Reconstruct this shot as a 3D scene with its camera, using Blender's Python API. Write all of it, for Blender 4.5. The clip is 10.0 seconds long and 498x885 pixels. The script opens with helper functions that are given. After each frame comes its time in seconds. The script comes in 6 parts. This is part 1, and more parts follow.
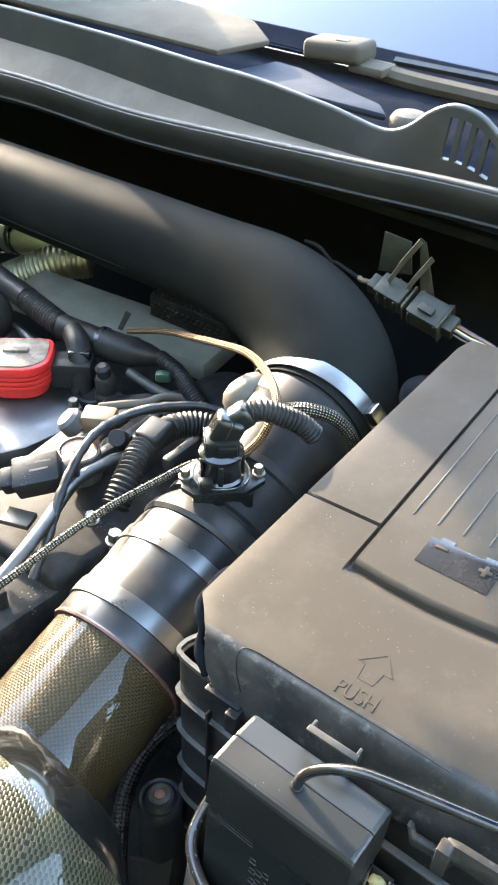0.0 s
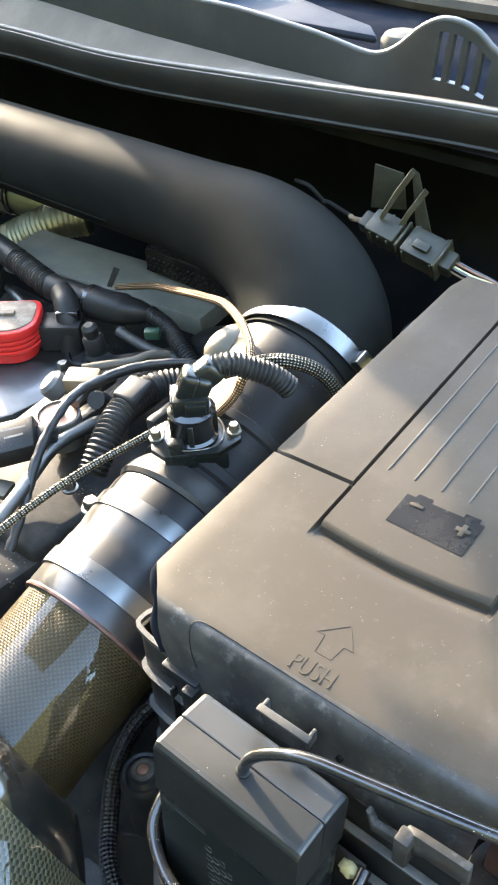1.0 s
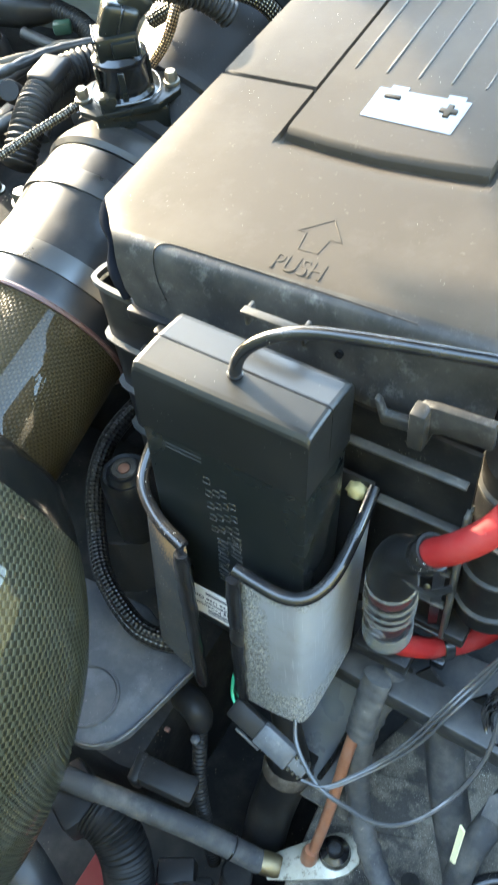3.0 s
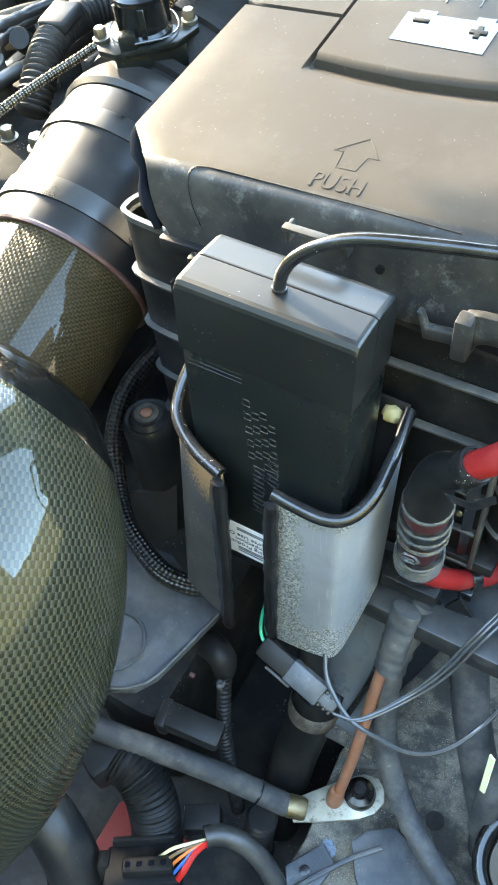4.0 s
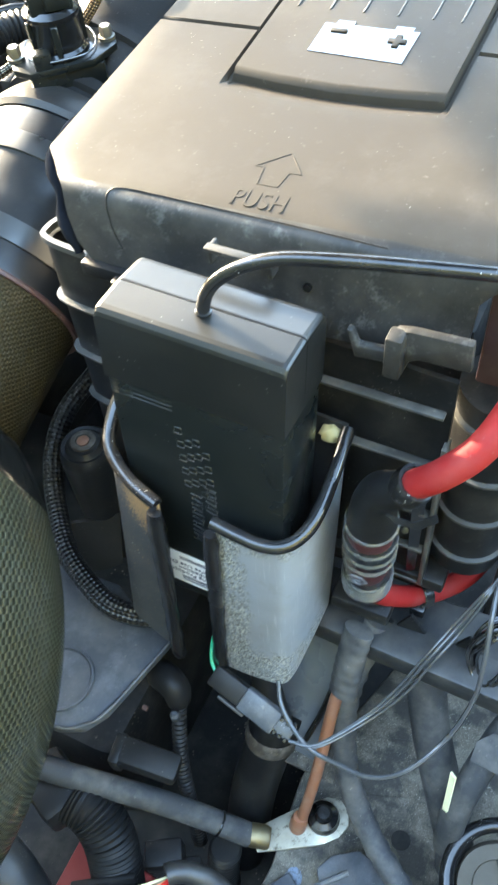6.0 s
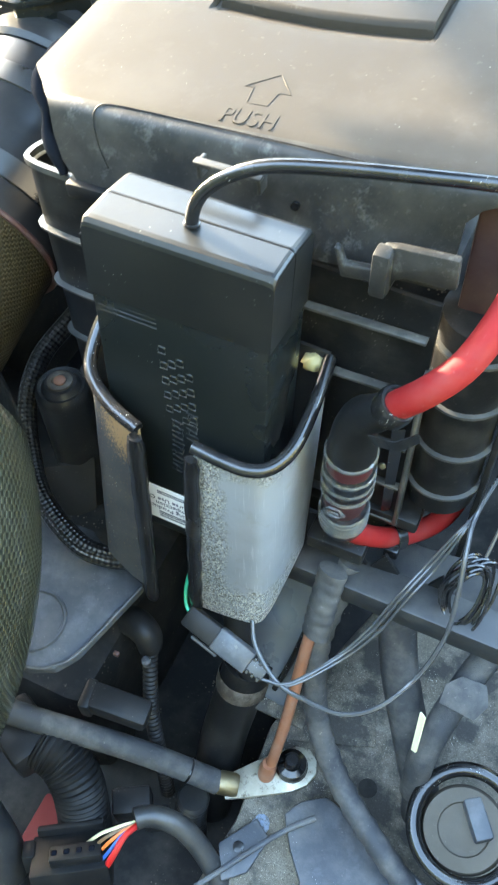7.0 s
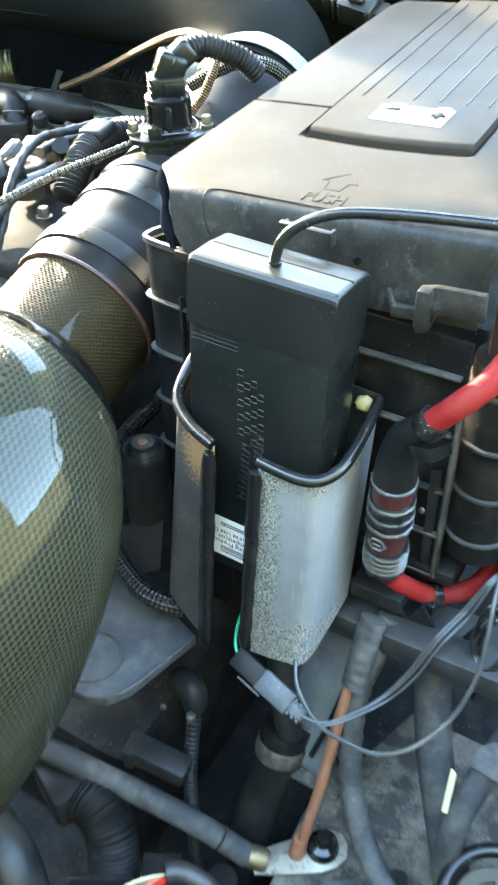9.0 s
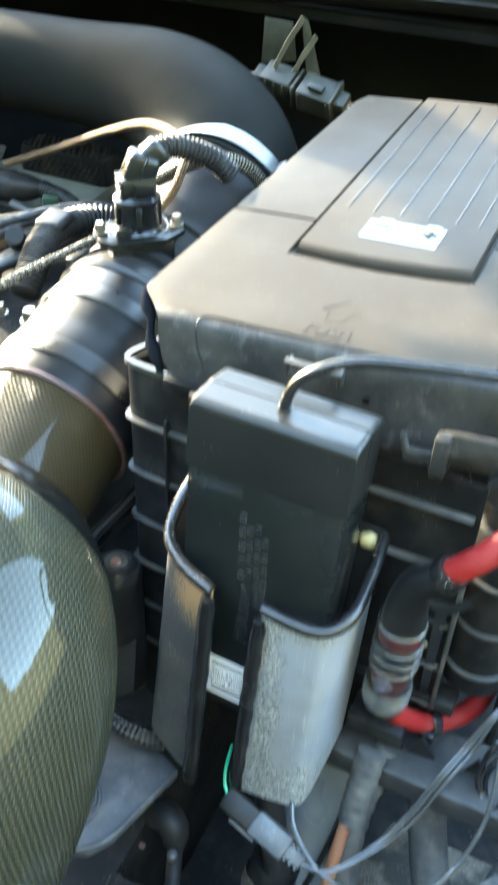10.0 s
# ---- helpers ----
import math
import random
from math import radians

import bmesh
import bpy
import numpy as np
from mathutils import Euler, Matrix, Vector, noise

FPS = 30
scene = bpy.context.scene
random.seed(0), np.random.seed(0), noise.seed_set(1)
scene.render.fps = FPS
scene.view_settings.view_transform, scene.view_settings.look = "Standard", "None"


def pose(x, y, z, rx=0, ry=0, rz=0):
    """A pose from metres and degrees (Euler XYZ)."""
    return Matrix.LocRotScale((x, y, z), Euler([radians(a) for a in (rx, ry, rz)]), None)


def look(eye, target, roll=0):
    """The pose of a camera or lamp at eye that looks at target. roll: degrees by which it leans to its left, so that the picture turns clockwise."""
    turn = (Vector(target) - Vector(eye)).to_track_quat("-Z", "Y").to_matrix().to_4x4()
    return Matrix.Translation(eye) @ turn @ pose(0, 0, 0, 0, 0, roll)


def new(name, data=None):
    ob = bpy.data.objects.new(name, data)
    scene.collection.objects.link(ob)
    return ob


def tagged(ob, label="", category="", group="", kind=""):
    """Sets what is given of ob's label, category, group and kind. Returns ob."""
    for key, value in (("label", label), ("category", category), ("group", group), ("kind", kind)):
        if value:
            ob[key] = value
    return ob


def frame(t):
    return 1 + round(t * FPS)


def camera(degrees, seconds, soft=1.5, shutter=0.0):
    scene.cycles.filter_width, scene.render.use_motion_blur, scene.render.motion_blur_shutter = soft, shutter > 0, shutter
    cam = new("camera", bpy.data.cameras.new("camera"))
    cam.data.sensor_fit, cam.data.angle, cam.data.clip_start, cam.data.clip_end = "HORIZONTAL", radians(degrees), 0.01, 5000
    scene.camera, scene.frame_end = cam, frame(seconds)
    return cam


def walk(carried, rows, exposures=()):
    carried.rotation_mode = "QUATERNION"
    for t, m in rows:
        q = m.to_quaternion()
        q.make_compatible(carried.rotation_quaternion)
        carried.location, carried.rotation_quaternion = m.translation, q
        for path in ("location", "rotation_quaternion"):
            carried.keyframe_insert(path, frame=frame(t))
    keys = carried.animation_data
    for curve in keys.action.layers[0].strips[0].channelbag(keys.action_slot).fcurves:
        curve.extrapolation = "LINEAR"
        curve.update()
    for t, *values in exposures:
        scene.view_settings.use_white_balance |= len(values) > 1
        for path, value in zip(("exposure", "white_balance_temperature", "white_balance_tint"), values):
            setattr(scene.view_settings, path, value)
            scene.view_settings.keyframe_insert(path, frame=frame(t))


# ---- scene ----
cam = camera(32.0, 10.0, 1.9, 0.5)
PATH = [
    (0, (0.26, -0.315, 1.257), (-0.652, 0.962, 0.017), 2.5),
    (0.5, (0.263, -0.28, 1.251), (-0.683, 0.922, -0.038), -0.2),
    (1, (0.293, -0.242, 1.226), (-0.689, 0.9, -0.089), -3.2),
    (1.5, (0.286, -0.237, 1.225), (-0.722, 0.86, -0.109), -5.0),
    (2, (0.285, -0.246, 1.206), (-0.688, 0.837, -0.165), -5.7),
    (2.3, (0.292, -0.255, 1.164), (-0.597, 0.804, -0.281), -6.1),
    (2.5, (0.297, -0.267, 1.131), (-0.529, 0.751, -0.38), -6.9),
    (2.7, (0.3, -0.277, 1.107), (-0.475, 0.704, -0.454), -7.6),
    (3.8, (0.294, -0.328, 1.092), (-0.404, 0.633, -0.517), -7.6),
    (4, (0.288, -0.333, 1.083), (-0.403, 0.634, -0.525), -7.5),
    (4.5, (0.287, -0.344, 1.092), (-0.386, 0.646, -0.51), -7.7),
    (5, (0.292, -0.346, 1.094), (-0.36, 0.661, -0.507), -7.6),
    (5.5, (0.311, -0.339, 1.101), (-0.32, 0.684, -0.498), -7.4),
    (6, (0.291, -0.313, 1.074), (-0.324, 0.716, -0.527), -6.6),
    (6.2, (0.299, -0.303, 1.074), (-0.304, 0.723, -0.534), -6.4),
    (7.3, (0.287, -0.354, 1.049), (-0.248, 0.715, -0.554), -1.0),
    (7.5, (0.263, -0.354, 1.054), (-0.311, 0.744, -0.516), 0.3),
    (7.7, (0.263, -0.354, 1.026), (-0.348, 0.827, -0.468), 1.2),
    (8, (0.273, -0.357, 0.968), (-0.506, 0.946, -0.335), 0.6),
    (8.2, (0.286, -0.366, 0.936), (-0.52, 0.949, -0.337), 1.4),
    (8.5, (0.334, -0.432, 1.006), (-0.438, 0.871, -0.301), 1.9),
    (8.7, (0.371, -0.497, 1.05), (-0.406, 0.826, -0.234), 1.6),
    (9, (0.355, -0.471, 1.033), (-0.452, 0.849, -0.235), -1.1),
    (9.2, (0.331, -0.44, 0.98), (-0.469, 0.896, -0.275), -1.8),
    (9.5, (0.318, -0.454, 0.983), (-0.413, 0.936, -0.256), 0.4),
    (9.7, (0.297, -0.46, 1.011), (-0.383, 0.971, -0.211), 2.1),
    (10, (0.274, -0.436, 1.067), (-0.374, 1.013, -0.15), 2.5),
]
walk(cam, [(t, look(eye, target, roll)) for t, eye, target, roll in PATH], [(0.0, 5.45, 7100.0, 9.0), (2.0, 5.45, 7100.0, 9.0), (2.7, 5.70, 7100.0, 3.0), (6.2, 5.80, 7200.0, 4.0), (7.6, 6.00, 7000.0, 2.0), (10.0, 5.95, 6900.0, 0.0)])
# ---------------------------------------------------------------- world and light
SUN_AZ, SUN_EL = radians(160.0), radians(18.0)
SUN = Vector((math.cos(SUN_AZ) * math.cos(SUN_EL), math.sin(SUN_AZ) * math.cos(SUN_EL), math.sin(SUN_EL)))
world = bpy.data.worlds.new("sky")
scene.world = world
world.use_nodes = True
wn = world.node_tree.nodes
sky = wn.new("ShaderNodeTexSky")
sky.sky_type = "NISHITA"
sky.sun_disc = False
sky.sun_elevation = SUN_EL
sky.sun_rotation = math.pi / 2 - SUN_AZ
wn["Background"].inputs["Strength"].default_value = 0.15
world.node_tree.links.new(sky.outputs["Color"], wn["Background"].inputs["Color"])
sun = new("sun", bpy.data.lights.new("sun", "SUN"))
sun.data.energy, sun.data.angle, sun.data.color = 0.95, radians(0.6), (1.0, 0.87, 0.71)
sun.matrix_world = look(SUN * 6 + Vector((0, 0, 0.8)), (0, 0, 0.8))


# ---------------------------------------------------------------- materials
class Mat:
    """A node material with a few chained helpers."""

    def __init__(self, name, color, rough=0.5, metal=0.0, **more):
        self.m = bpy.data.materials.new(name)
        self.m.use_nodes = True
        self.t = self.m.node_tree
        self.b = self.t.nodes["Principled BSDF"]
        self.b.inputs["Base Color"].default_value = (*color, 1)
        self.b.inputs["Roughness"].default_value = rough
        self.b.inputs["Metallic"].default_value = metal
        for k, v in more.items():
            self.b.inputs[k.replace("_", " ")].default_value = v
        self.color, self.rough = color, rough
        self.co = None
        self.height = None

    def node(self, kind, **values):
        n = self.t.nodes.new("ShaderNode" + kind)
        for k, v in values.items():
            n.inputs[k].default_value = v
        return n

    def link(self, a, b):
        self.t.links.new(a, b)

    def coord(self, uv=False):
        return self.node("TexCoord").outputs["UV" if uv else "Object"] if uv else self.node("NewGeometry").outputs["Position"]

    def noise(self, scale, detail=4, rough=0.55):
        n = self.node("TexNoise", Scale=scale, Detail=detail, Roughness=rough)
        self.link(self.coord(), n.inputs["Vector"])
        return n.outputs["Fac"]

    def ramp(self, fac, lo, hi, a=0.0, b=1.0):
        n = self.node("MapRange")
        n.inputs["From Min"].default_value, n.inputs["From Max"].default_value = lo, hi
        n.inputs["To Min"].default_value, n.inputs["To Max"].default_value = a, b
        self.link(fac, n.inputs["Value"])
        return n.outputs["Result"]

    def math(self, op, a, b=None):
        n = self.node("Math")
        n.operation = op
        for i, v in enumerate((a, b)):
            if v is None:
                continue
            if isinstance(v, (int, float)):
                n.inputs[i].default_value = v
            else:
                self.link(v, n.inputs[i])
        return n.outputs[0]

    def mix(self, fac, color):
        """Blend another colour over the base colour."""
        n = self.t.nodes.new("ShaderNodeMix")
        n.data_type = "RGBA"
        s = self.b.inputs["Base Color"]
        if s.is_linked:
            self.link(s.links[0].from_socket, n.inputs[6])
        else:
            n.inputs[6].default_value = s.default_value
        n.inputs[7].default_value = (*color, 1)
        self.link(fac, n.inputs[0])
        self.link(n.outputs[2], s)
        return self

    def roughen(self, fac, lo, hi):
        self.link(self.ramp(fac, 0.3, 0.7, lo, hi), self.b.inputs["Roughness"])
        return self

    def bump(self, height, strength=0.3, dist=0.001):
        n = self.node("Bump", Strength=strength, Distance=dist)
        if self.height:
            self.link(self.height, n.inputs["Normal"])
        self.link(height, n.inputs["Height"])
        self.height = n.outputs["Normal"]
        self.link(self.height, self.b.inputs["Normal"])
        return self

    def dust(self, color=(0.30, 0.27, 0.22), amount=0.5, scale=9.0, fine=260.0):
        """Patchy dust film with finer speckles."""
        a = self.ramp(self.noise(scale, 6, 0.65), 0.45, 0.75, 0, amount)
        self.mix(a, color)
        self.mix(self.ramp(self.noise(fine, 3, 0.6), 0.66, 0.74, 0, amount), color)
        return self

    def specks(self, color=(0.7, 0.68, 0.62), scale=220.0, size=0.13, amount=0.8):
        """Scattered pale grains: grit, and painted sparkle on the edge trim."""
        v = self.node("TexVoronoi", Scale=scale)
        self.link(self.coord(), v.inputs["Vector"])
        spot = self.ramp(v.outputs["Distance"], size, size * 0.6, 0, 1)
        sel = self.ramp(self.noise(38, 2), 0.56, 0.66, 0, amount)
        self.mix(self.math("MULTIPLY", spot, sel), color)
        return self


def plastic(name, color=(0.022, 0.022, 0.024), rough=0.45, grain=900.0, strength=0.25, dust=0.25, scale=9.0):
    m = Mat(name, color, rough)
    n = m.noise(14, 5)
    m.roughen(n, rough - 0.06, rough + 0.1)
    m.bump(m.noise(grain, 2), strength, 0.0003)
    if dust:
        m.dust(amount=dust, scale=scale)
    return m


M_LID = plastic("faded_lid_plastic", (0.0325, 0.0275, 0.0220), 0.50, 1400, 0.13, 0.08, 5)
M_LID.b.inputs["Specular IOR Level"].default_value = 0.06
M_LID.specks(scale=360, size=0.075, amount=0.6)
M_LID.mix(M_LID.ramp(M_LID.noise(46, 7, 0.7), 0.56, 0.72, 0, 0.16), (0.075, 0.068, 0.060))
# Lid plastic darkened for the skirt's shaded side, plus pale scuffs.
M_SKIRT = plastic("shaded_scuffed_skirt", (0.017, 0.0168, 0.0165), 0.42, 900, 0.2, 0.11, 26)
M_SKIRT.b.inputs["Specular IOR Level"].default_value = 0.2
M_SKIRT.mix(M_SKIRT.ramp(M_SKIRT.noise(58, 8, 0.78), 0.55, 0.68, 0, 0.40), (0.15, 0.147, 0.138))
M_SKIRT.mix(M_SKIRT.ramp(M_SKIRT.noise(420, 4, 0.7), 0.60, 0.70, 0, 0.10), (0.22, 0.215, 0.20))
M_TRAY = plastic("tray_plastic", (0.0075, 0.0076, 0.008), 0.40, 900, 0.2, 0.07, 34)
M_TRAY.b.inputs["Specular IOR Level"].default_value = 0.16
M_TRAY.mix(M_TRAY.ramp(M_TRAY.noise(70, 6, 0.75), 0.58, 0.72, 0, 0.10), (0.20, 0.185, 0.16))
M_GLOSS = plastic("smooth_black_plastic", (0.006, 0.006, 0.0065), 0.18, 200, 0.02, 0.03, 60)
M_BOX = plastic("box_plastic", (0.0052, 0.0068, 0.0068), 0.28, 1500, 0.10, 0.02, 12)
M_BOX.b.inputs["Specular IOR Level"].default_value = 0.34
M_BOX.specks(scale=330, size=0.10, amount=0.5)
M_CAP = plastic("satin_cap_plastic", (0.0058, 0.0065, 0.0067), 0.38, 1500, 0.12, 0.02, 12)
M_CAP.b.inputs["Specular IOR Level"].default_value = 0.42
M_CAP.specks(scale=330, size=0.10, amount=0.5)
M_RUBBER = plastic("black_rubber", (0.0145, 0.0145, 0.015), 0.36, 400, 0.25, 0.08, 30)
M_RUBBER.b.inputs["Specular IOR Level"].default_value = 0.3
M_SILICONE = plastic("satin_silicone", (0.0085, 0.0085, 0.009), 0.33, 300, 0.1, 0.05, 40)
M_TRIM = plastic("edge_trim_rubber", (0.007, 0.007, 0.0075), 0.2, 500, 0.15, 0.05, 60)
# Pale specks paint the trim's white glitter into its colour.
M_TRIM.specks(scale=520, size=0.16, amount=0.7)
M_MATTE = plastic("matte_black_plastic", (0.0125, 0.0125, 0.013), 0.42, 700, 0.3, 0.04, 16)
M_MATTE.b.inputs["Specular IOR Level"].default_value = 0.16
M_IVORY = plastic("ivory_plastic", (0.070, 0.057, 0.038), 0.6, 500, 0.2, 0.2, 40)
M_DUCT = plastic("duct_plastic", (0.0075, 0.0085, 0.0084), 0.60, 900, 0.12, 0.02, 6)
M_DUCT.b.inputs["Specular IOR Level"].default_value = 0.018
M_GREY = plastic("dusty_grey_plastic", (0.040, 0.044, 0.051), 0.5, 500, 0.5, 0.22, 30)
M_CLOTH = plastic("cloth_tape", (0.026, 0.027, 0.029), 0.7, 1500, 0.9, 0.28, 34)
M_COWL = plastic("cowl_plastic", (0.0165, 0.0165, 0.0160), 0.42, 900, 0.2, 0.06, 9)
M_COWL.b.inputs["Specular IOR Level"].default_value = 0.3
# Paler cowl plastic: the highlight along the edges is put into the colour.
M_RIM = plastic("highlight_rim_plastic", (0.045, 0.045, 0.043), 0.55, 700, 0.2, 0.1, 20)
M_DARK = plastic("dark_casting", (0.012, 0.012, 0.0122), 0.6, 120, 0.5, 0.10, 25)
M_DARK.b.inputs["Specular IOR Level"].default_value = 0.12
M_DARK.specks(color=(0.22, 0.19, 0.14), scale=240, size=0.24, amount=0.55)
M_MATTE.specks(color=(0.30, 0.28, 0.24), scale=420, size=0.17, amount=0.5)
M_RUBBER.specks(color=(0.30, 0.28, 0.24), scale=420, size=0.16, amount=0.5)
M_TRAY.specks(color=(0.34, 0.32, 0.28), scale=420, size=0.15, amount=0.6)
M_GREY.mix(M_GREY.ramp(M_GREY.noise(48, 7, 0.7), 0.50, 0.68, 0, 0.4), (0.13, 0.137, 0.145))
M_GREY.specks(color=(0.40, 0.40, 0.38), scale=420, size=0.15, amount=0.6)
M_SYMBOL = plastic("symbol_film", (0.014, 0.014, 0.015), 0.09, 200, 0.02, 0.03, 60)
M_SYMBOL.b.inputs["Specular IOR Level"].default_value = 0.5
M_SYMBOL.specks(scale=330, size=0.16, amount=0.8)
M_LACQUER = plastic("black_lacquer", (0.0050, 0.0052, 0.0048), 0.10, 60, 0.03, 0.02, 60)
M_RUST = plastic("rusty_clamp", (0.035, 0.026, 0.018), 0.75, 200, 0.8, 0.4, 60)
M_HEDGE = plastic("hedge_leaves", (0.075, 0.082, 0.026), 0.7, 6, 1.0, 0.2, 1.5)
M_RED = plastic("red_cable_rubber", (0.21, 0.011, 0.011), 0.6, 500, 0.15, 0.08, 40)
M_RED.b.inputs["Specular IOR Level"].default_value = 0.15
M_REDCAP = plastic("red_plastic", (0.40, 0.012, 0.010), 0.35, 700, 0.2, 0.05, 40)
M_CAPTOP = plastic("dusty_brown_plastic", (0.085, 0.062, 0.045), 0.7, 300, 0.5, 0.6, 70)
M_TAN = plastic("tan_plastic", (0.105, 0.066, 0.032), 0.6, 400, 0.2, 0.2, 40)
M_COPPER = plastic("dull_copper_plastic", (0.22, 0.088, 0.045), 0.5, 400, 0.2, 0.2, 60)
M_LABEL = plastic("white_label", (0.72, 0.73, 0.74), 0.4, 300, 0.05, 0.10, 80)
M_INK = plastic("dark_ink", (0.015, 0.02, 0.06), 0.5, 300, 0.05, 0.0)
M_EMBOSS = plastic("embossed_grey", (0.013, 0.0137, 0.014), 0.22, 600, 0.2, 0.2, 90)
M_OLIVE = plastic("olive_plastic", (0.0115, 0.0125, 0.006), 0.5, 500, 0.2, 0.08, 50)
M_YELLOW = plastic("pale_yellow_plastic", (0.62, 0.57, 0.34), 0.5, 300, 0.2, 0.15, 60)
M_PUTTY = plastic("yellow_putty", (0.36, 0.30, 0.14), 0.6, 200, 0.8, 0.2, 60)
M_GREEN = plastic("green_wire", (0.02, 0.30, 0.16), 0.4, 300, 0.1, 0.0)
M_GREENCLIP = plastic("dark_green_plastic", (0.012, 0.040, 0.026), 0.4, 300, 0.1, 0.1)
M_BLUE = plastic("blue_wire", (0.03, 0.10, 0.35), 0.4, 300, 0.1, 0.0)
M_ORANGE = plastic("orange_wire", (0.55, 0.14, 0.03), 0.4, 300, 0.1, 0.0)
M_WIRE = plastic("grey_wire", (0.045, 0.046, 0.048), 0.18, 300, 0.1, 0.1, 60)
M_WIREDARK = plastic("black_wire", (0.012, 0.012, 0.013), 0.14, 300, 0.1, 0.05, 60)
M_PAINT = plastic("red_body_paint", (0.10, 0.002, 0.002), 0.75, 60, 0.05, 0.0)
M_MAROON = plastic("maroon_body_paint", (0.024, 0.0035, 0.0045), 0.6, 60, 0.05, 0.10, 20)
M_GLASSY = plastic("dark_window_glass", (0.012, 0.018, 0.032), 0.06, 20, 0.0, 0.0)
M_GLASSY.b.inputs["Specular IOR Level"].default_value = 0.3
M_FADED = plastic("sun_faded_plastic", (0.075, 0.066, 0.054), 0.78, 700, 0.25, 0.15, 12)
M_FADED.b.inputs["Specular IOR Level"].default_value = 0.08
# Navy-black without gloss: scuttle shade as colour; also for the windscreen border.
M_PIT = plastic("glossless_shade_black", (0.006, 0.0075, 0.011), 0.9, 400, 0.2, 0.02, 20)
M_PIT.b.inputs["Specular IOR Level"].default_value = 0.0
M_FELT = plastic("sound_proofing_felt", (0.0060, 0.0072, 0.0085), 0.9, 120, 0.6, 0.03, 8)
M_FELT.b.inputs["Specular IOR Level"].default_value = 0.05
M_SCUTTLE = plastic("weathered_scuttle_plastic", (0.050, 0.042, 0.032), 0.8, 700, 0.25, 0.1, 12)
M_SCUTTLE.b.inputs["Specular IOR Level"].default_value = 0.05
M_SLATE = plastic("slate_scuttle_plastic", (0.018, 0.022, 0.030), 0.7, 700, 0.2, 0.05, 12)
M_SLATE.b.inputs["Specular IOR Level"].default_value = 0.05
M_ASPHALT = plastic("asphalt", (0.055, 0.055, 0.056), 0.9, 60, 1.0, 0.15, 3)
M_LINING = plastic("red_silicone", (0.065, 0.026, 0.020), 0.5, 400, 0.2, 0.2, 40)
M_BULB = plastic("smooth_slate_plastic", (0.085, 0.093, 0.105), 0.3, 300, 0.1, 0.12, 40)
M_SPOT = plastic("pale_blue_paint", (0.16, 0.20, 0.26), 0.7, 300, 0.4, 0.3, 120)
M_SPOT.mix(M_SPOT.ramp(M_SPOT.noise(300, 4, 0.7), 0.45, 0.6, 0, 0.9), (0.07, 0.065, 0.055))
M_DEEP = plastic("deep_black_rubber", (0.0065, 0.0066, 0.007), 0.5, 400, 0.3, 0.05, 30)
M_DEEP.b.inputs["Specular IOR Level"].default_value = 0.2
M_WASHER = plastic("pale_grey_plastic", (0.042, 0.043, 0.044), 0.5, 500, 0.2, 0.25, 40)


def metal(name, color, rough, scale=300.0, strength=0.1, dust=0.1):
    m = Mat(name, color, rough, 1.0)
    m.roughen(m.noise(40, 5), rough * 0.75, min(1, rough * 1.35))
    m.bump(m.noise(scale, 4), strength, 0.0004)
    if dust:
        m.dust(amount=dust, scale=45)
    return m


M_STEEL = metal("clamp_steel", (0.175, 0.175, 0.170), 0.30, 700, 0.08, 0.05)
M_BRIGHT = metal("zinc_bolt", (0.20, 0.19, 0.165), 0.42, 500, 0.2, 0.15)
M_ALU = plastic("cast_aluminium", (0.035, 0.035, 0.034), 0.55, 260, 0.8, 0.10, 40)
M_ALU.b.inputs["Metallic"].default_value = 0.3
M_CAST = plastic("weathered_casting", (0.095, 0.094, 0.072), 0.6, 200, 0.8, 0.2, 25)
M_BRUSHED = metal("brushed_aluminium", (0.15, 0.149, 0.148), 0.48, 90, 0.1, 0.05)
M_BRASS = metal("brass", (0.22, 0.175, 0.10), 0.55, 500, 0.6, 0.35)
M_TERM = metal("tinned_terminal", (0.40, 0.37, 0.30), 0.6, 420, 1.0, 0.7)
M_TERM.mix(M_TERM.ramp(M_TERM.noise(180, 5, 0.7), 0.55, 0.68, 0, 0.8), (0.12, 0.10, 0.07))
M_FOIL = metal("foil_sleeve", (0.30, 0.29, 0.19), 0.42, 260, 1.0, 0.25)
M_ROD = metal("grey_tube", (0.12, 0.12, 0.118), 0.5, 300, 0.1, 0.15)

# worn sheet aluminium: scratched patches with painted sparkle, grimy edges
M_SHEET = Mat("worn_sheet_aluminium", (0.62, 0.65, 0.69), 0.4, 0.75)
M_SHEET.roughen(M_SHEET.noise(60, 3), 0.30, 0.42)
M_SHEET.bump(M_SHEET.noise(900, 2, 0.5), 0.2, 0.0004)
M_SHEET.bump(M_SHEET.noise(30, 1), 0.3, 0.0016)
M_SHEET.mix(M_SHEET.ramp(M_SHEET.noise(22, 6, 0.6), 0.42, 0.66, 0, 0.45), (0.44, 0.46, 0.47))
scratch = M_SHEET.node("Mapping")
scratch.inputs["Scale"].default_value = (900.0, 900.0, 26.0)
scratch.inputs["Rotation"].default_value = (0.1, 0.35, 0.0)
M_SHEET.link(M_SHEET.coord(), scratch.inputs["Vector"])
fine = M_SHEET.node("TexNoise", Scale=1.0, Detail=2.0)
M_SHEET.link(scratch.outputs["Vector"], fine.inputs["Vector"])
M_SHEET.mix(M_SHEET.ramp(fine.outputs["Fac"], 0.62, 0.72, 0, 0.45), (0.86, 0.88, 0.90))
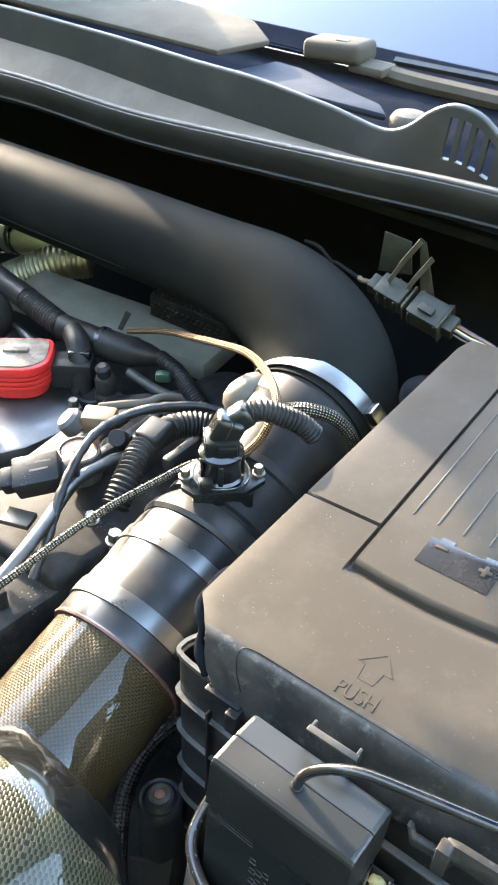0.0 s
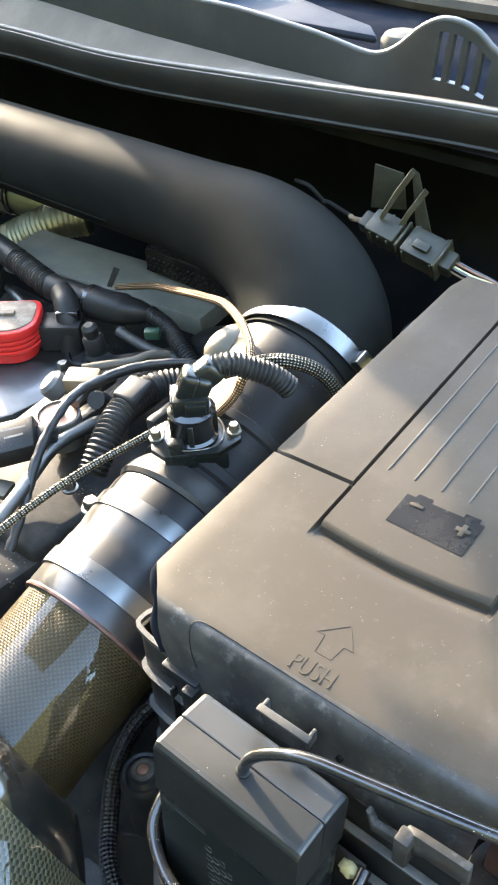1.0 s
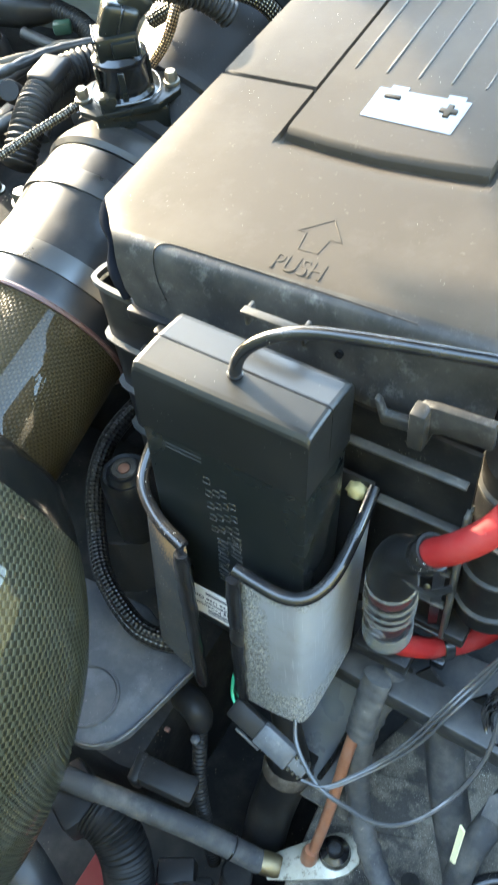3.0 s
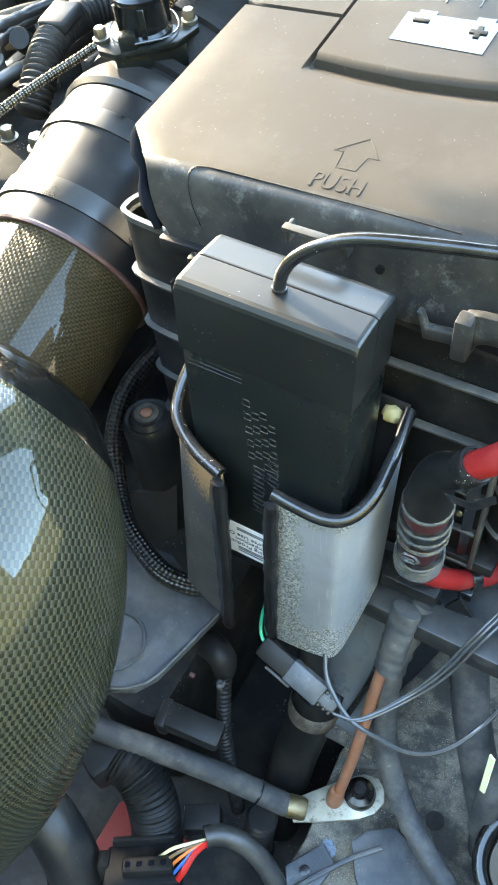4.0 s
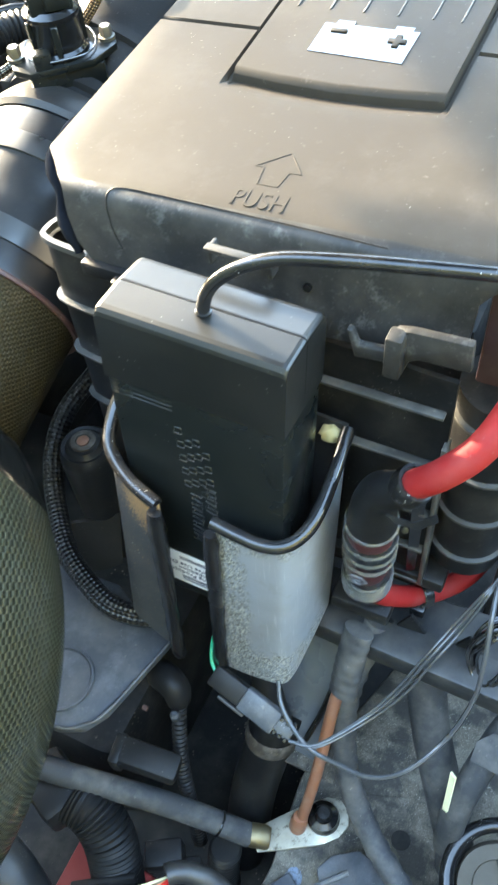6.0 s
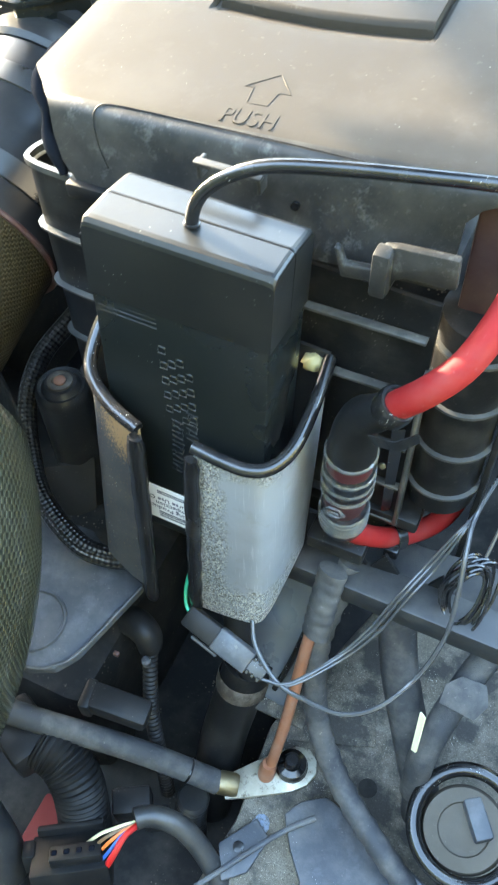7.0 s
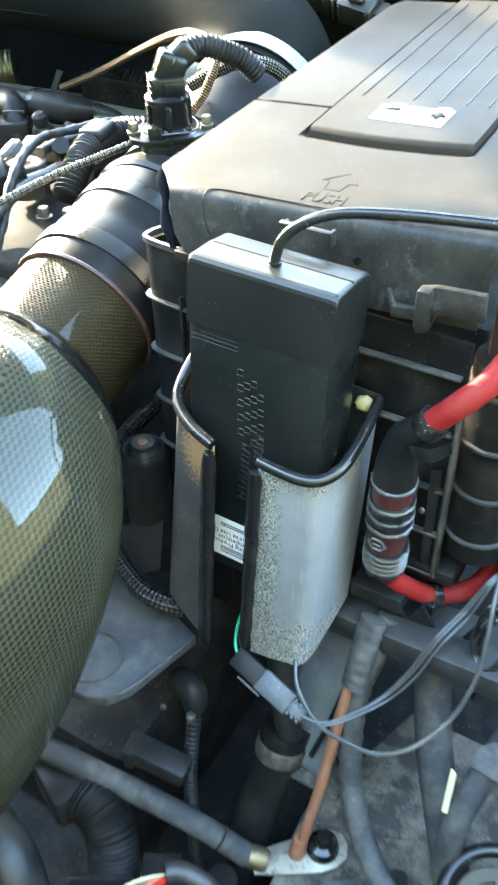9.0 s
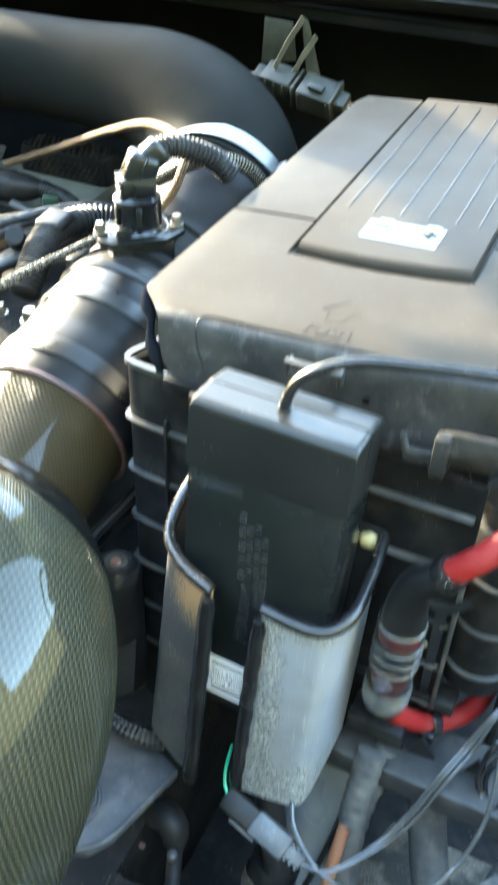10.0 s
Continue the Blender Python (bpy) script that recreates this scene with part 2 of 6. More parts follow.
M_SHEET.mix(M_SHEET.ramp(M_SHEET.noise(75, 6, 0.7), 0.55, 0.72, 0, 0.35), (0.40, 0.39, 0.33))
M_SHEET2 = plastic("dark_sheet_metal", (0.085, 0.088, 0.09), 0.42, 500, 0.4, 0.25, 24)
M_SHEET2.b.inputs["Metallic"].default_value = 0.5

# ground patches on the sheet: pale grains paint their sparkle into the colour
vor = M_SHEET.node("TexVoronoi", Scale=1100.0)
M_SHEET.link(M_SHEET.coord(), vor.inputs["Vector"])
grain_sep = M_SHEET.node("SeparateXYZ")
M_SHEET.link(vor.outputs["Color"], grain_sep.inputs[0])
place = M_SHEET.node("SeparateXYZ")
M_SHEET.link(M_SHEET.coord(), place.inputs[0])
worn = M_SHEET.math("MAXIMUM", M_SHEET.ramp(place.outputs[0], 0.177, 0.152, 0, 1), M_SHEET.ramp(place.outputs[2], 0.585, 0.520, 0, 1))
worn = M_SHEET.math("MAXIMUM", worn, M_SHEET.ramp(place.outputs[2], 0.648, 0.672, 0, 0.9))
patch = M_SHEET.ramp(M_SHEET.math("MULTIPLY", worn, M_SHEET.noise(60, 5, 0.65)), 0.26, 0.44, 0, 1)
M_SHEET.mix(M_SHEET.math("MULTIPLY", patch, M_SHEET.ramp(grain_sep.outputs[0], 0.40, 0.6, 0, 0.85)), (0.20, 0.19, 0.14))
M_SHEET.mix(M_SHEET.math("MULTIPLY", patch, M_SHEET.ramp(grain_sep.outputs[1], 0.66, 0.76, 0, 1)), (0.95, 0.94, 0.86))
gap = M_SHEET2.node("VectorMath")
gap.operation = "DISTANCE"
M_SHEET2.link(M_SHEET2.coord(), gap.inputs[0])
gap.inputs[1].default_value = (0.1060, -0.116, 0.664)
corner = M_SHEET2.ramp(gap.outputs["Value"], 0.002, 0.040, 0.34, 0)
M_SHEET2.mix(M_SHEET2.ramp(M_SHEET2.math("ADD", corner, M_SHEET2.noise(620, 4, 0.8)), 0.61, 0.67, 0, 0.95), (0.44, 0.27, 0.13))
M_SHEET2.specks(scale=420, size=0.2, amount=0.9)
M_BEAM = plastic("dusty_beam_plastic", (0.018, 0.0185, 0.019), 0.45, 700, 0.3, 0.12, 40)
# Paler tray plastic: light caught by rib edges put into colour, plus dust.
M_RIB = plastic("lit_edge_plastic", (0.036, 0.036, 0.034), 0.36, 700, 0.25, 0.25, 40)

# dusty chassis metal
M_RAIL = plastic("dusty_chassis_metal", (0.11, 0.095, 0.072), 0.85, 420, 1.0, 0.4, 40)
M_RAIL.mix(M_RAIL.ramp(M_RAIL.noise(900, 4, 0.75), 0.50, 0.62, 0, 0.75), (0.05, 0.04, 0.028))
M_RAIL.mix(M_RAIL.ramp(M_RAIL.noise(700, 4, 0.75), 0.58, 0.66, 0, 0.8), (0.42, 0.38, 0.30))
M_RAIL.mix(M_RAIL.ramp(M_RAIL.noise(240, 5, 0.7), 0.55, 0.66, 0, 0.7), (0.035, 0.03, 0.025))
M_RAIL.mix(M_RAIL.ramp(M_RAIL.noise(26, 5, 0.65), 0.44, 0.56, 0, 0.85), (0.020, 0.019, 0.018))

M_RAIL.specks(color=(0.62, 0.58, 0.50), scale=640, size=0.22, amount=0.9)
M_RAIL.specks(color=(0.012, 0.011, 0.010), scale=300, size=0.24, amount=0.8)

# clear plastic of the fuse holder
M_CLEAR = Mat("clear_plastic", (0.022, 0.023, 0.023), 0.05, 0.0, Alpha=0.5, IOR=1.55)
M_FROST = Mat("frosted_edge", (0.11, 0.112, 0.108), 0.06, 0.0, Alpha=0.55, IOR=1.5)
M_FROST.bump(M_FROST.noise(260, 3), 0.2, 0.0004)
M_CORE = plastic("dull_red_jacket", (0.16, 0.016, 0.014), 0.4, 400, 0.2, 0.1, 40)
M_CLEAR.roughen(M_CLEAR.noise(90, 4), 0.03, 0.12)


def woven(name, pitch, dark, light, coat, spots=False):
    """Twill carbon cloth under clear lacquer; the weave follows the tube's own surface lengths."""
    m = Mat(name, dark, 0.42, 0.0, Specular_IOR_Level=0.10, Coat_Weight=coat, Coat_Roughness=0.025, Coat_IOR=1.5)
    sep = m.node("SeparateXYZ")
    m.link(m.coord(True), sep.inputs[0])
    u = m.math("DIVIDE", sep.outputs[0], pitch)
    v = m.math("DIVIDE", sep.outputs[1], pitch)
    fu, fv = m.math("FLOOR", u), m.math("FLOOR", v)
    k = m.math("FLOORED_MODULO", m.math("ADD", fu, fv), 2.0)
    warp = m.math("LESS_THAN", k, 0.5)
    cu = m.math("ABSOLUTE", m.math("SUBTRACT", m.math("FRACT", u), 0.5))
    cv = m.math("ABSOLUTE", m.math("SUBTRACT", m.math("FRACT", v), 0.5))
    hu = m.math("SUBTRACT", 1.0, m.math("MULTIPLY", m.math("POWER", cu, 2.0), 3.4))
    hv = m.math("SUBTRACT", 1.0, m.math("MULTIPLY", m.math("POWER", cv, 2.0), 3.4))
    h = m.math("ADD", m.math("MULTIPLY", hu, warp), m.math("MULTIPLY", hv, m.math("SUBTRACT", 1.0, warp)))
    if spots:
        warp = m.math("SUBTRACT", 1.0, warp)
    m.mix(m.math("MULTIPLY", m.math("MAXIMUM", warp, 0.16), m.ramp(m.math("MULTIPLY", hu, hv), -0.05 if spots else 0.08, 0.22 if spots else 0.55, 0.05, 1.0)), light)
    n = m.node("Bump", Strength=0.75, Distance=0.0006)
    m.link(h, n.inputs["Height"])
    m.link(n.outputs["Normal"], m.b.inputs["Normal"])
    return m


M_CARBON = woven("carbon_weave", 0.0021, (0.025, 0.019, 0.009), (0.045, 0.033, 0.015), 0.38)
M_CARBON2 = woven("carbon_weave_large", 0.0021, (0.044, 0.0425, 0.0255), (0.0095, 0.0093, 0.0056), 0.5, True)


def braided(name, dark, light, pitch=0.0016, rough=0.4, metallic=0.0, lo=0.05, hi=0.45):
    """Diagonal braid on a sleeve."""
    m = Mat(name, dark, rough, metallic)
    sep = m.node("SeparateXYZ")
    m.link(m.coord(True), sep.inputs[0])
    a = m.math("SINE", m.math("MULTIPLY", m.math("ADD", sep.outputs[0], sep.outputs[1]), math.pi / pitch))
    b = m.math("SINE", m.math("MULTIPLY", m.math("SUBTRACT", sep.outputs[0], sep.outputs[1]), math.pi / pitch))
    h = m.math("MULTIPLY", a, b)
    m.mix(m.ramp(h, lo, hi), light)
    n = m.node("Bump", Strength=0.9, Distance=0.0008)
    m.link(h, n.inputs["Height"])
    m.link(n.outputs["Normal"], m.b.inputs["Normal"])
    return m


M_BRAID = braided("black_braided_sleeve", (0.004, 0.004, 0.004), (0.055, 0.057, 0.060), 0.0038, 0.3, 0.0, 0.30, 0.85)
M_BRAIDHOSE = braided("steel_braided_hose", (0.05, 0.032, 0.018), (0.40, 0.25, 0.14), 0.0021, 0.3, 0.75)
M_BRAIDDARK = braided("dark_braided_hose", (0.012, 0.011, 0.009), (0.26, 0.23, 0.17), 0.0026, 0.3, 0.7, 0.2, 0.7)


# ---------------------------------------------------------------- mesh helpers
def thing(name, label, category, at=(0, 0, 0), group="", kind=""):
    ob = new(name)
    ob.location = at
    ob.empty_display_size = 0.02
    return tagged(ob, label, category, group, kind)


def part(name, bm, material, parent=None, label="", sharp=38):
    me = bpy.data.meshes.new(name)
    bmesh.ops.recalc_face_normals(bm, faces=bm.faces[:])
    for f in bm.faces:
        f.smooth = True
    bm.to_mesh(me)
    bm.free()
    me.set_sharp_from_angle(angle=radians(sharp))
    for mt in (material if isinstance(material, (list, tuple)) else [material]):
        me.materials.append(mt.m)
    ob = new(name, me)
    if parent is not None:
        ob.parent = parent
        if parent.type == "EMPTY":
            ob.matrix_parent_inverse = Matrix.Translation(-Vector(parent.location))
    if label:
        ob["label"] = label
    return ob


def single(name, bm, material, label, category, group="", kind="", sharp=38):
    """A top-level thing of one mesh, with its origin at its base."""
    vs = [v.co for v in bm.verts]
    base = Vector(((min(v.x for v in vs) + max(v.x for v in vs)) / 2, (min(v.y for v in vs) + max(v.y for v in vs)) / 2, min(v.z for v in vs)))
    for v in bm.verts:
        v.co = v.co - base
    ob = part(name, bm, material, None, "", sharp)
    ob.location = base
    return tagged(ob, label, category, group, kind)


def block(size, at=(0, 0, 0), bevel=0.001, segs=2, m=None):
    """A bevelled box of that size about its centre."""
    bm = bmesh.new()
    bmesh.ops.create_cube(bm, size=1)
    for v in bm.verts:
        v.co = Vector((v.co.x * size[0], v.co.y * size[1], v.co.z * size[2]))
    if bevel:
        bmesh.ops.bevel(bm, geom=bm.edges[:], offset=bevel, segments=segs, profile=0.5, affect="EDGES")
    bm.transform(Matrix.Translation(at) @ (m or Matrix()))
    return bm


def join(*bms):
    """Several bmeshes as one."""
    out = bms[0]
    for b in bms[1:]:
        me = bpy.data.meshes.new("tmp")
        b.to_mesh(me)
        b.free()
        out.from_mesh(me)
        bpy.data.meshes.remove(me)
    return out


def spline(pts, step=0.004):
    """Evenly spaced points on a smooth curve through pts."""
    p = [Vector(q) for q in pts]
    if len(p) == 2:
        n = max(2, int((p[1] - p[0]).length / step))
        return [p[0].lerp(p[1], i / n) for i in range(n + 1)]
    p = [p[0] * 2 - p[1]] + p + [p[-1] * 2 - p[-2]]
    out = []
    for i in range(1, len(p) - 2):
        a, b, c, d = p[i - 1:i + 3]
        n = max(2, int((c - b).length / step))
        for k in range(n):
            t = k / n
            out.append(0.5 * ((2 * b) + (c - a) * t + (2 * a - 5 * b + 4 * c - d) * t * t + (3 * b - a - 3 * c + d) * t ** 3))
    out.append(p[-2])
    return out


def sweep(pts, r, sides=14, step=0.004, caps=True, straight=False):
    """A tube along pts. r: a radius, or a function of (metres along, whole length)."""
    line = [Vector(q) for q in pts] if straight else spline(pts, step)
    bm = bmesh.new()
    uv = bm.loops.layers.uv.new("UVMap")
    s, along = 0.0, [0.0]
    for a, b in zip(line, line[1:]):
        s += (b - a).length
        along.append(s)
    rad = (lambda t: r) if isinstance(r, (int, float)) else (lambda t: r(t, s)) if callable(r) else (lambda t: np.interp(t, along, r))
    flat_s = along
    if not isinstance(r, (int, float)) and not callable(r):
        flat_s = [0.0]
        for a, b in zip(along, along[1:]):
            flat_s.append(flat_s[-1] + (b - a) * rad(s / 2) / rad((a + b) / 2))
    tan = [(line[min(i + 1, len(line) - 1)] - line[max(i - 1, 0)]).normalized() for i in range(len(line))]
    n = tan[0].orthogonal().normalized()
    rings = []
    for i, c in enumerate(line):
        n = (n - tan[i] * n.dot(tan[i])).normalized()
        bi = tan[i].cross(n)
        rr = rad(along[i])
        rings.append([bm.verts.new(c + (n * math.cos(k * math.tau / sides) + bi * math.sin(k * math.tau / sides)) * rr) for k in range(sides)])
    cloth = None
    if flat_s is not along:
        cloth = [[0.0] * (sides + 1)]
        for i in range(len(rings) - 1):
            grow = rad(s / 2) / rad((along[i] + along[i + 1]) / 2)
            cloth.append([cloth[-1][k] + (rings[i + 1][k % sides].co - rings[i][k % sides].co).length * grow for k in range(sides + 1)])
    for i in range(len(rings) - 1):
        ra = rad(s / 2)
        for k in range(sides):
            f = bm.faces.new((rings[i][k], rings[i][(k + 1) % sides], rings[i + 1][(k + 1) % sides], rings[i + 1][k]))
            w = math.tau * ra / sides
            for lp, (a, b) in zip(f.loops, ((k, i), (k + 1, i), (k + 1, i + 1), (k, i + 1))):
                lp[uv].uv = (a * w, sum(cloth[b][:-1]) / sides if cloth else flat_s[b])
    if caps:
        bm.faces.new(rings[0][::-1])
        bm.faces.new(rings[-1])
    return bm


def ribbed(r0, r1, pitch):
    """Radius of a corrugated conduit."""
    return lambda t, s: r1 + (r0 - r1) * (0.5 - 0.5 * math.cos(math.tau * t / pitch)) ** 0.6


def turned(profile, m=None, sides=24, caps=True):
    """A body of revolution about z from (radius, height) pairs."""
    bm = bmesh.new()
    rings = [[bm.verts.new((r * math.cos(k * math.tau / sides), r * math.sin(k * math.tau / sides), z)) for k in range(sides)] for r, z in profile]
    for a, b in zip(rings, rings[1:]):
        for k in range(sides):
            bm.faces.new((a[k], a[(k + 1) % sides], b[(k + 1) % sides], b[k]))
    if caps:
        bm.faces.new(rings[0][::-1])
        bm.faces.new(rings[-1])
    if m is not None:
        bm.transform(m)
    return bm


def prism(poly, h, m=None, bevel=0.0, segs=2):
    """A flat outline (x, y) pulled up by h."""
    bm = bmesh.new()
    vs = [bm.verts.new((x, y, 0)) for x, y in poly]
    f = bm.faces.new(vs)
    got = bmesh.ops.extrude_face_region(bm, geom=[f])
    for v in got["geom"]:
        if isinstance(v, bmesh.types.BMVert):
            v.co.z += h
    if bevel:
        bmesh.ops.bevel(bm, geom=bm.edges[:], offset=bevel, segments=segs, profile=0.5, affect="EDGES")
    if m is not None:
        bm.transform(m)
    return bm


def axes(o, x, z):
    """A pose at o whose z axis is z and whose x axis leans to x."""
    z = Vector(z).normalized()
    x = Vector(x)
    x = (x - z * x.dot(z)).normalized()
    y = z.cross(x)
    m = Matrix((x, y, z)).transposed().to_4x4()
    m.translation = Vector(o)
    return m


def along(o, d):
    """A pose at o whose z axis points along d."""
    return axes(o, Vector(d).orthogonal(), d)


def lettering(text, size, depth, m):
    """Raised letters of the built-in font as a mesh."""
    cu = bpy.data.curves.new("t", "FONT")
    cu.body, cu.size, cu.extrude, cu.resolution_u = text, size, depth, 3
    ob = bpy.data.objects.new("t", cu)
    scene.collection.objects.link(ob)
    dg = bpy.context.evaluated_depsgraph_get()
    me = bpy.data.meshes.new_from_object(ob.evaluated_get(dg))
    bm = bmesh.new()
    bm.from_mesh(me)
    bm.transform(m)
    bpy.data.objects.remove(ob)
    bpy.data.meshes.remove(me)
    bpy.data.curves.remove(cu)
    return bm


def hexagon(r, h, m):
    """A hexagon bolt head with a washer under it."""
    return join(turned([(r * 1.35, 0), (r * 1.35, h * 0.22), (r * 1.2, h * 0.25)], m, 20), turned([(r, h * 0.2), (r, h * 0.9), (r * 0.86, h)], m, 6))


# ---------------------------------------------------------------- setting: the walls of the engine bay
def slab(name, size, at, material, label, category="panel", bevel=0.004, m=None):
    return single(name, block(size, at, bevel, 2, m), material, label, category, kind="structure")


slab("ground", (40, 40, 0.1), (0, 0, -0.05), M_ASPHALT, "grey asphalt ground under the car", "ground", 0)
slab("floor", (1.7, 1.30, 0.02), (-0.45, 0.0, 0.14), M_DARK, "dark undertray below the engine bay", "floor")
slab("wall_firewall", (1.7, 0.04, 0.85), (-0.45, 0.74, 0.47), M_FELT, "dark sound-proofed firewall behind the engine", "wall")
slab("wall_fender_left", (0.05, 1.5, 0.65), (0.60, 0.0, 0.39), M_DARK, "dark inner wing beside the battery", "wall")
slab("wall_fender_right", (0.05, 1.5, 0.75), (-1.32, 0.0, 0.50), M_DARK, "dark inner wing across the engine bay", "wall")
slab("wall_front", (1.7, 0.05, 0.34), (-0.45, -0.66, 0.30), M_MATTE, "black slam panel at the front of the bay", "wall")


def hedge():
    """An unseen hedge added round the parking space to block sky and shape reflections."""
    rng = random.Random(11)
    bm = bmesh.new()
    path = [(-6.6, 6.2), (-3.4, 7.6), (-0.6, 8.0), (0.8, 7.6), (3.6, 6.6), (4.6, 5.0), (4.3, 0.5), (3.2, -3.0), (0.5, -4.2), (-2.8, -3.8), (-4.8, -1.5), (-5.7, 0.4)]
    rows = []
    for p in spline([(x, y, 0) for x, y in path], 0.35):
        n = Vector((p.x, p.y, 0)).normalized()
        h = (2.2 if -0.6 < p.y < 2.6 and p.x > 0 else 4.3 if p.y > 5.0 and p.x < 0.4 else 2.2 if p.x > 3.6 and p.y > 2.0 else 7.5 if p.y > 2.6 else 4.6) + rng.uniform(-0.06, 0.08)
        rows.append([bm.verts.new((p.x + n.x * d + rng.uniform(-0.1, 0.1), p.y + n.y * d + rng.uniform(-0.1, 0.1), z)) for d, z in ((0, 0), (-0.1, h / 3), (0.05, h / 1.5), (0.2, h), (0.9, h + rng.uniform(-0.1, 0.2)), (1.1, 0))])
    for a, c in zip(rows, rows[1:]):
        for k in range(len(a) - 1):
            bm.faces.new((a[k], a[k + 1], c[k + 1], c[k]))
    return bm


single("backdrop", hedge(), M_HEDGE, "unseen green hedge added round the parked car to block sky", "hedge", kind="structure")
hood = thing("bonnet", "raised bonnet with a dark underside on added shade plates", "bonnet", (-0.31, 0.45, 1.27), kind="structure")
HOOD = Matrix.Translation((0, 0.45, 1.238)) @ Matrix.Rotation(radians(132), 4, "X")
part("panel", prism([(-1.02, 0.0), (0.40, 0.0), (0.36, 1.02), (0.24, 1.15), (-0.88, 1.15), (-1.00, 1.02)], 0.03, HOOD, 0.006), M_DARK, hood)
# Unseen side plates added to shadow the duct and the lid's far half.
for x in (-1.00, 0.38):
    part("shade_plate", prism([(0.60, 0.86), (0.95, 0.86), (0.95, 1.05), (0.66, 1.27), (0.46, 1.275), (0.44, 1.255), (0.595, 1.20)], 0.012, axes((x, 0, 0), (0, 1, 0), (1, 0, 0)), 0.003), M_DARK, hood)



# ---------------------------------------------------------------- cowl, seal and windscreen
def cowl():
    """Scuttle panel: a wall with a wavy top edge behind a rolled rubber-edged lip."""
    t = thing("cowl_panel", "black plastic cowl panel with a dipped edge and vent slots", "cowl panel", (-0.45, 0.53, 0.88))
    xs = [-1.30, -1.0, -0.80, -0.65, -0.55, -0.45, -0.36, -0.30, -0.25, -0.22, -0.195, -0.178, -0.163, -0.148, -0.134, -0.120, -0.106, -0.088, -0.071, -0.051, -0.02, 0.03, 0.10, 0.20, 0.42]
    tops = [0.945, 0.968, 0.974, 0.972, 0.970, 0.966, 0.964, 0.959, 0.954, 0.949, 0.945, 0.945, 0.950, 0.960, 0.973, 0.982, 0.987, 0.986, 0.980, 0.966, 0.955, 0.950, 0.955, 0.960, 0.950]
    fine = spline([(x, 0.53, z) for x, z in zip(xs, tops)], 0.008)

    base = 0.895

    def depth(f):
        return 0.010 * f if f < 0.3 else 0.003 + (f - 0.3) / 0.42 * 0.007 if f < 0.72 else 0.010 + (f - 0.72) / 0.28 * 0.0055

    def wall(x0, x1, lo=0.0, hi=1.0):
        """A stretch of the wall between two shares of its height."""
        n = max(2, int((x1 - x0) / 0.008))
        bm = bmesh.new()
        rows = []
        for i in range(n + 1):
            x = x0 + (x1 - x0) * i / n
            fs = [lo + (hi - lo) * k / 6 for k in range(7)]
            top = np.interp(x, [p.x for p in fine], [p.z for p in fine])
            zs = [(f, base + f * (top - base)) for f in fs]
            rows.append([bm.verts.new((x, 0.512 + depth(f), z)) for f, z in zs] + [bm.verts.new((x, 0.519 + depth(f), z)) for f, z in zs[::-1]])
        for a, c in zip(rows, rows[1:]):
            for k in range(len(a)):
                bm.faces.new((a[k], a[(k + 1) % len(a)], c[(k + 1) % len(a)], c[k]))
        bm.faces.new(rows[0])
        bm.faces.new(rows[-1][::-1])
        return bm

    part("wall", wall(-1.30, -0.108), M_COWL, t)
    # vent slots: openings with bars between them to the right of the crest
    slots = [(-0.108, -0.0985), (-0.093, -0.0835), (-0.078, -0.0685), (-0.063, -0.0535)]
    for k, (a, b) in enumerate(slots):
        part("vent_bridge", wall(a, b, 0.90, 1.0), M_COWL, t)
        part("vent_sill", wall(a, b, 0.0, 0.46), M_COWL, t)
        nxt = slots[k + 1][0] if k < 3 else 0.42
        part("vent_bar" if k < 3 else "wall", wall(b, nxt), M_COWL, t)
    part("wall_rim", sweep([(p.x, 0.531, p.z) for p in fine], 0.0036, 10, 0.01, straight=True), M_RIM, t, "smooth rounded top rim")
    # rolled lip in front of the wall
    lip = [(-1.256, 0.4101, 0.8917), (-0.9644, 0.449, 0.8976), (-0.7312, 0.4704, 0.9073), (-0.5115, 0.4752, 0.9034), (-0.3229, 0.4782, 0.9122), (-0.1849, 0.4782, 0.9209), (-0.044, 0.4782, 0.9297), (0.1534, 0.4782, 0.9335), (0.4158, 0.4587, 0.9287)]
    rows = []
    bm = bmesh.new()
    for p in spline(lip, 0.02):
        prof = [(0.009, 0.0030), (0.007, 0.0035), (0.002, 0.0040), (-0.002, 0.0020), (-0.004, -0.0025), (-0.003, -0.012), (0.002, -0.022), (0.006, -0.030), (0.0045, -0.032), (0.007, -0.0345), (0.014, -0.040), (0.05, -0.052)]
        rows.append([bm.verts.new((p.x, p.y + d, p.z + z)) for d, z in prof])
    for a, c in zip(rows, rows[1:]):
        for k in range(len(a) - 1):
            bm.faces.new((a[k], a[k + 1], c[k + 1], c[k]))
    ob = part("lip", bm, M_COWL, t, "rolled glossy front lip")
    shelf = bmesh.new()
    rise = lambda x: np.interp(x, (-1.3, -0.9, -0.66, -0.48, -0.30, -0.10), (0.940, 0.939, 0.935, 0.924, 0.918, 0.915))
    rows = [[shelf.verts.new(q) for q in ((p.x, p.y + 0.0085, p.z + 0.0030), (p.x, p.y + 0.013, p.z + 0.0045), (p.x, 0.508, min(rise(p.x), p.z + 0.03) - 0.002), (p.x, 0.518, rise(p.x)))] for p in spline(lip, 0.02)]
    for a, c in zip(rows, rows[1:]):
        for k in range(3):
            shelf.faces.new((a[k], a[k + 1], c[k + 1], c[k]))
    part("shelf", shelf, M_FADED, t, "dusty sun-faded ledge")
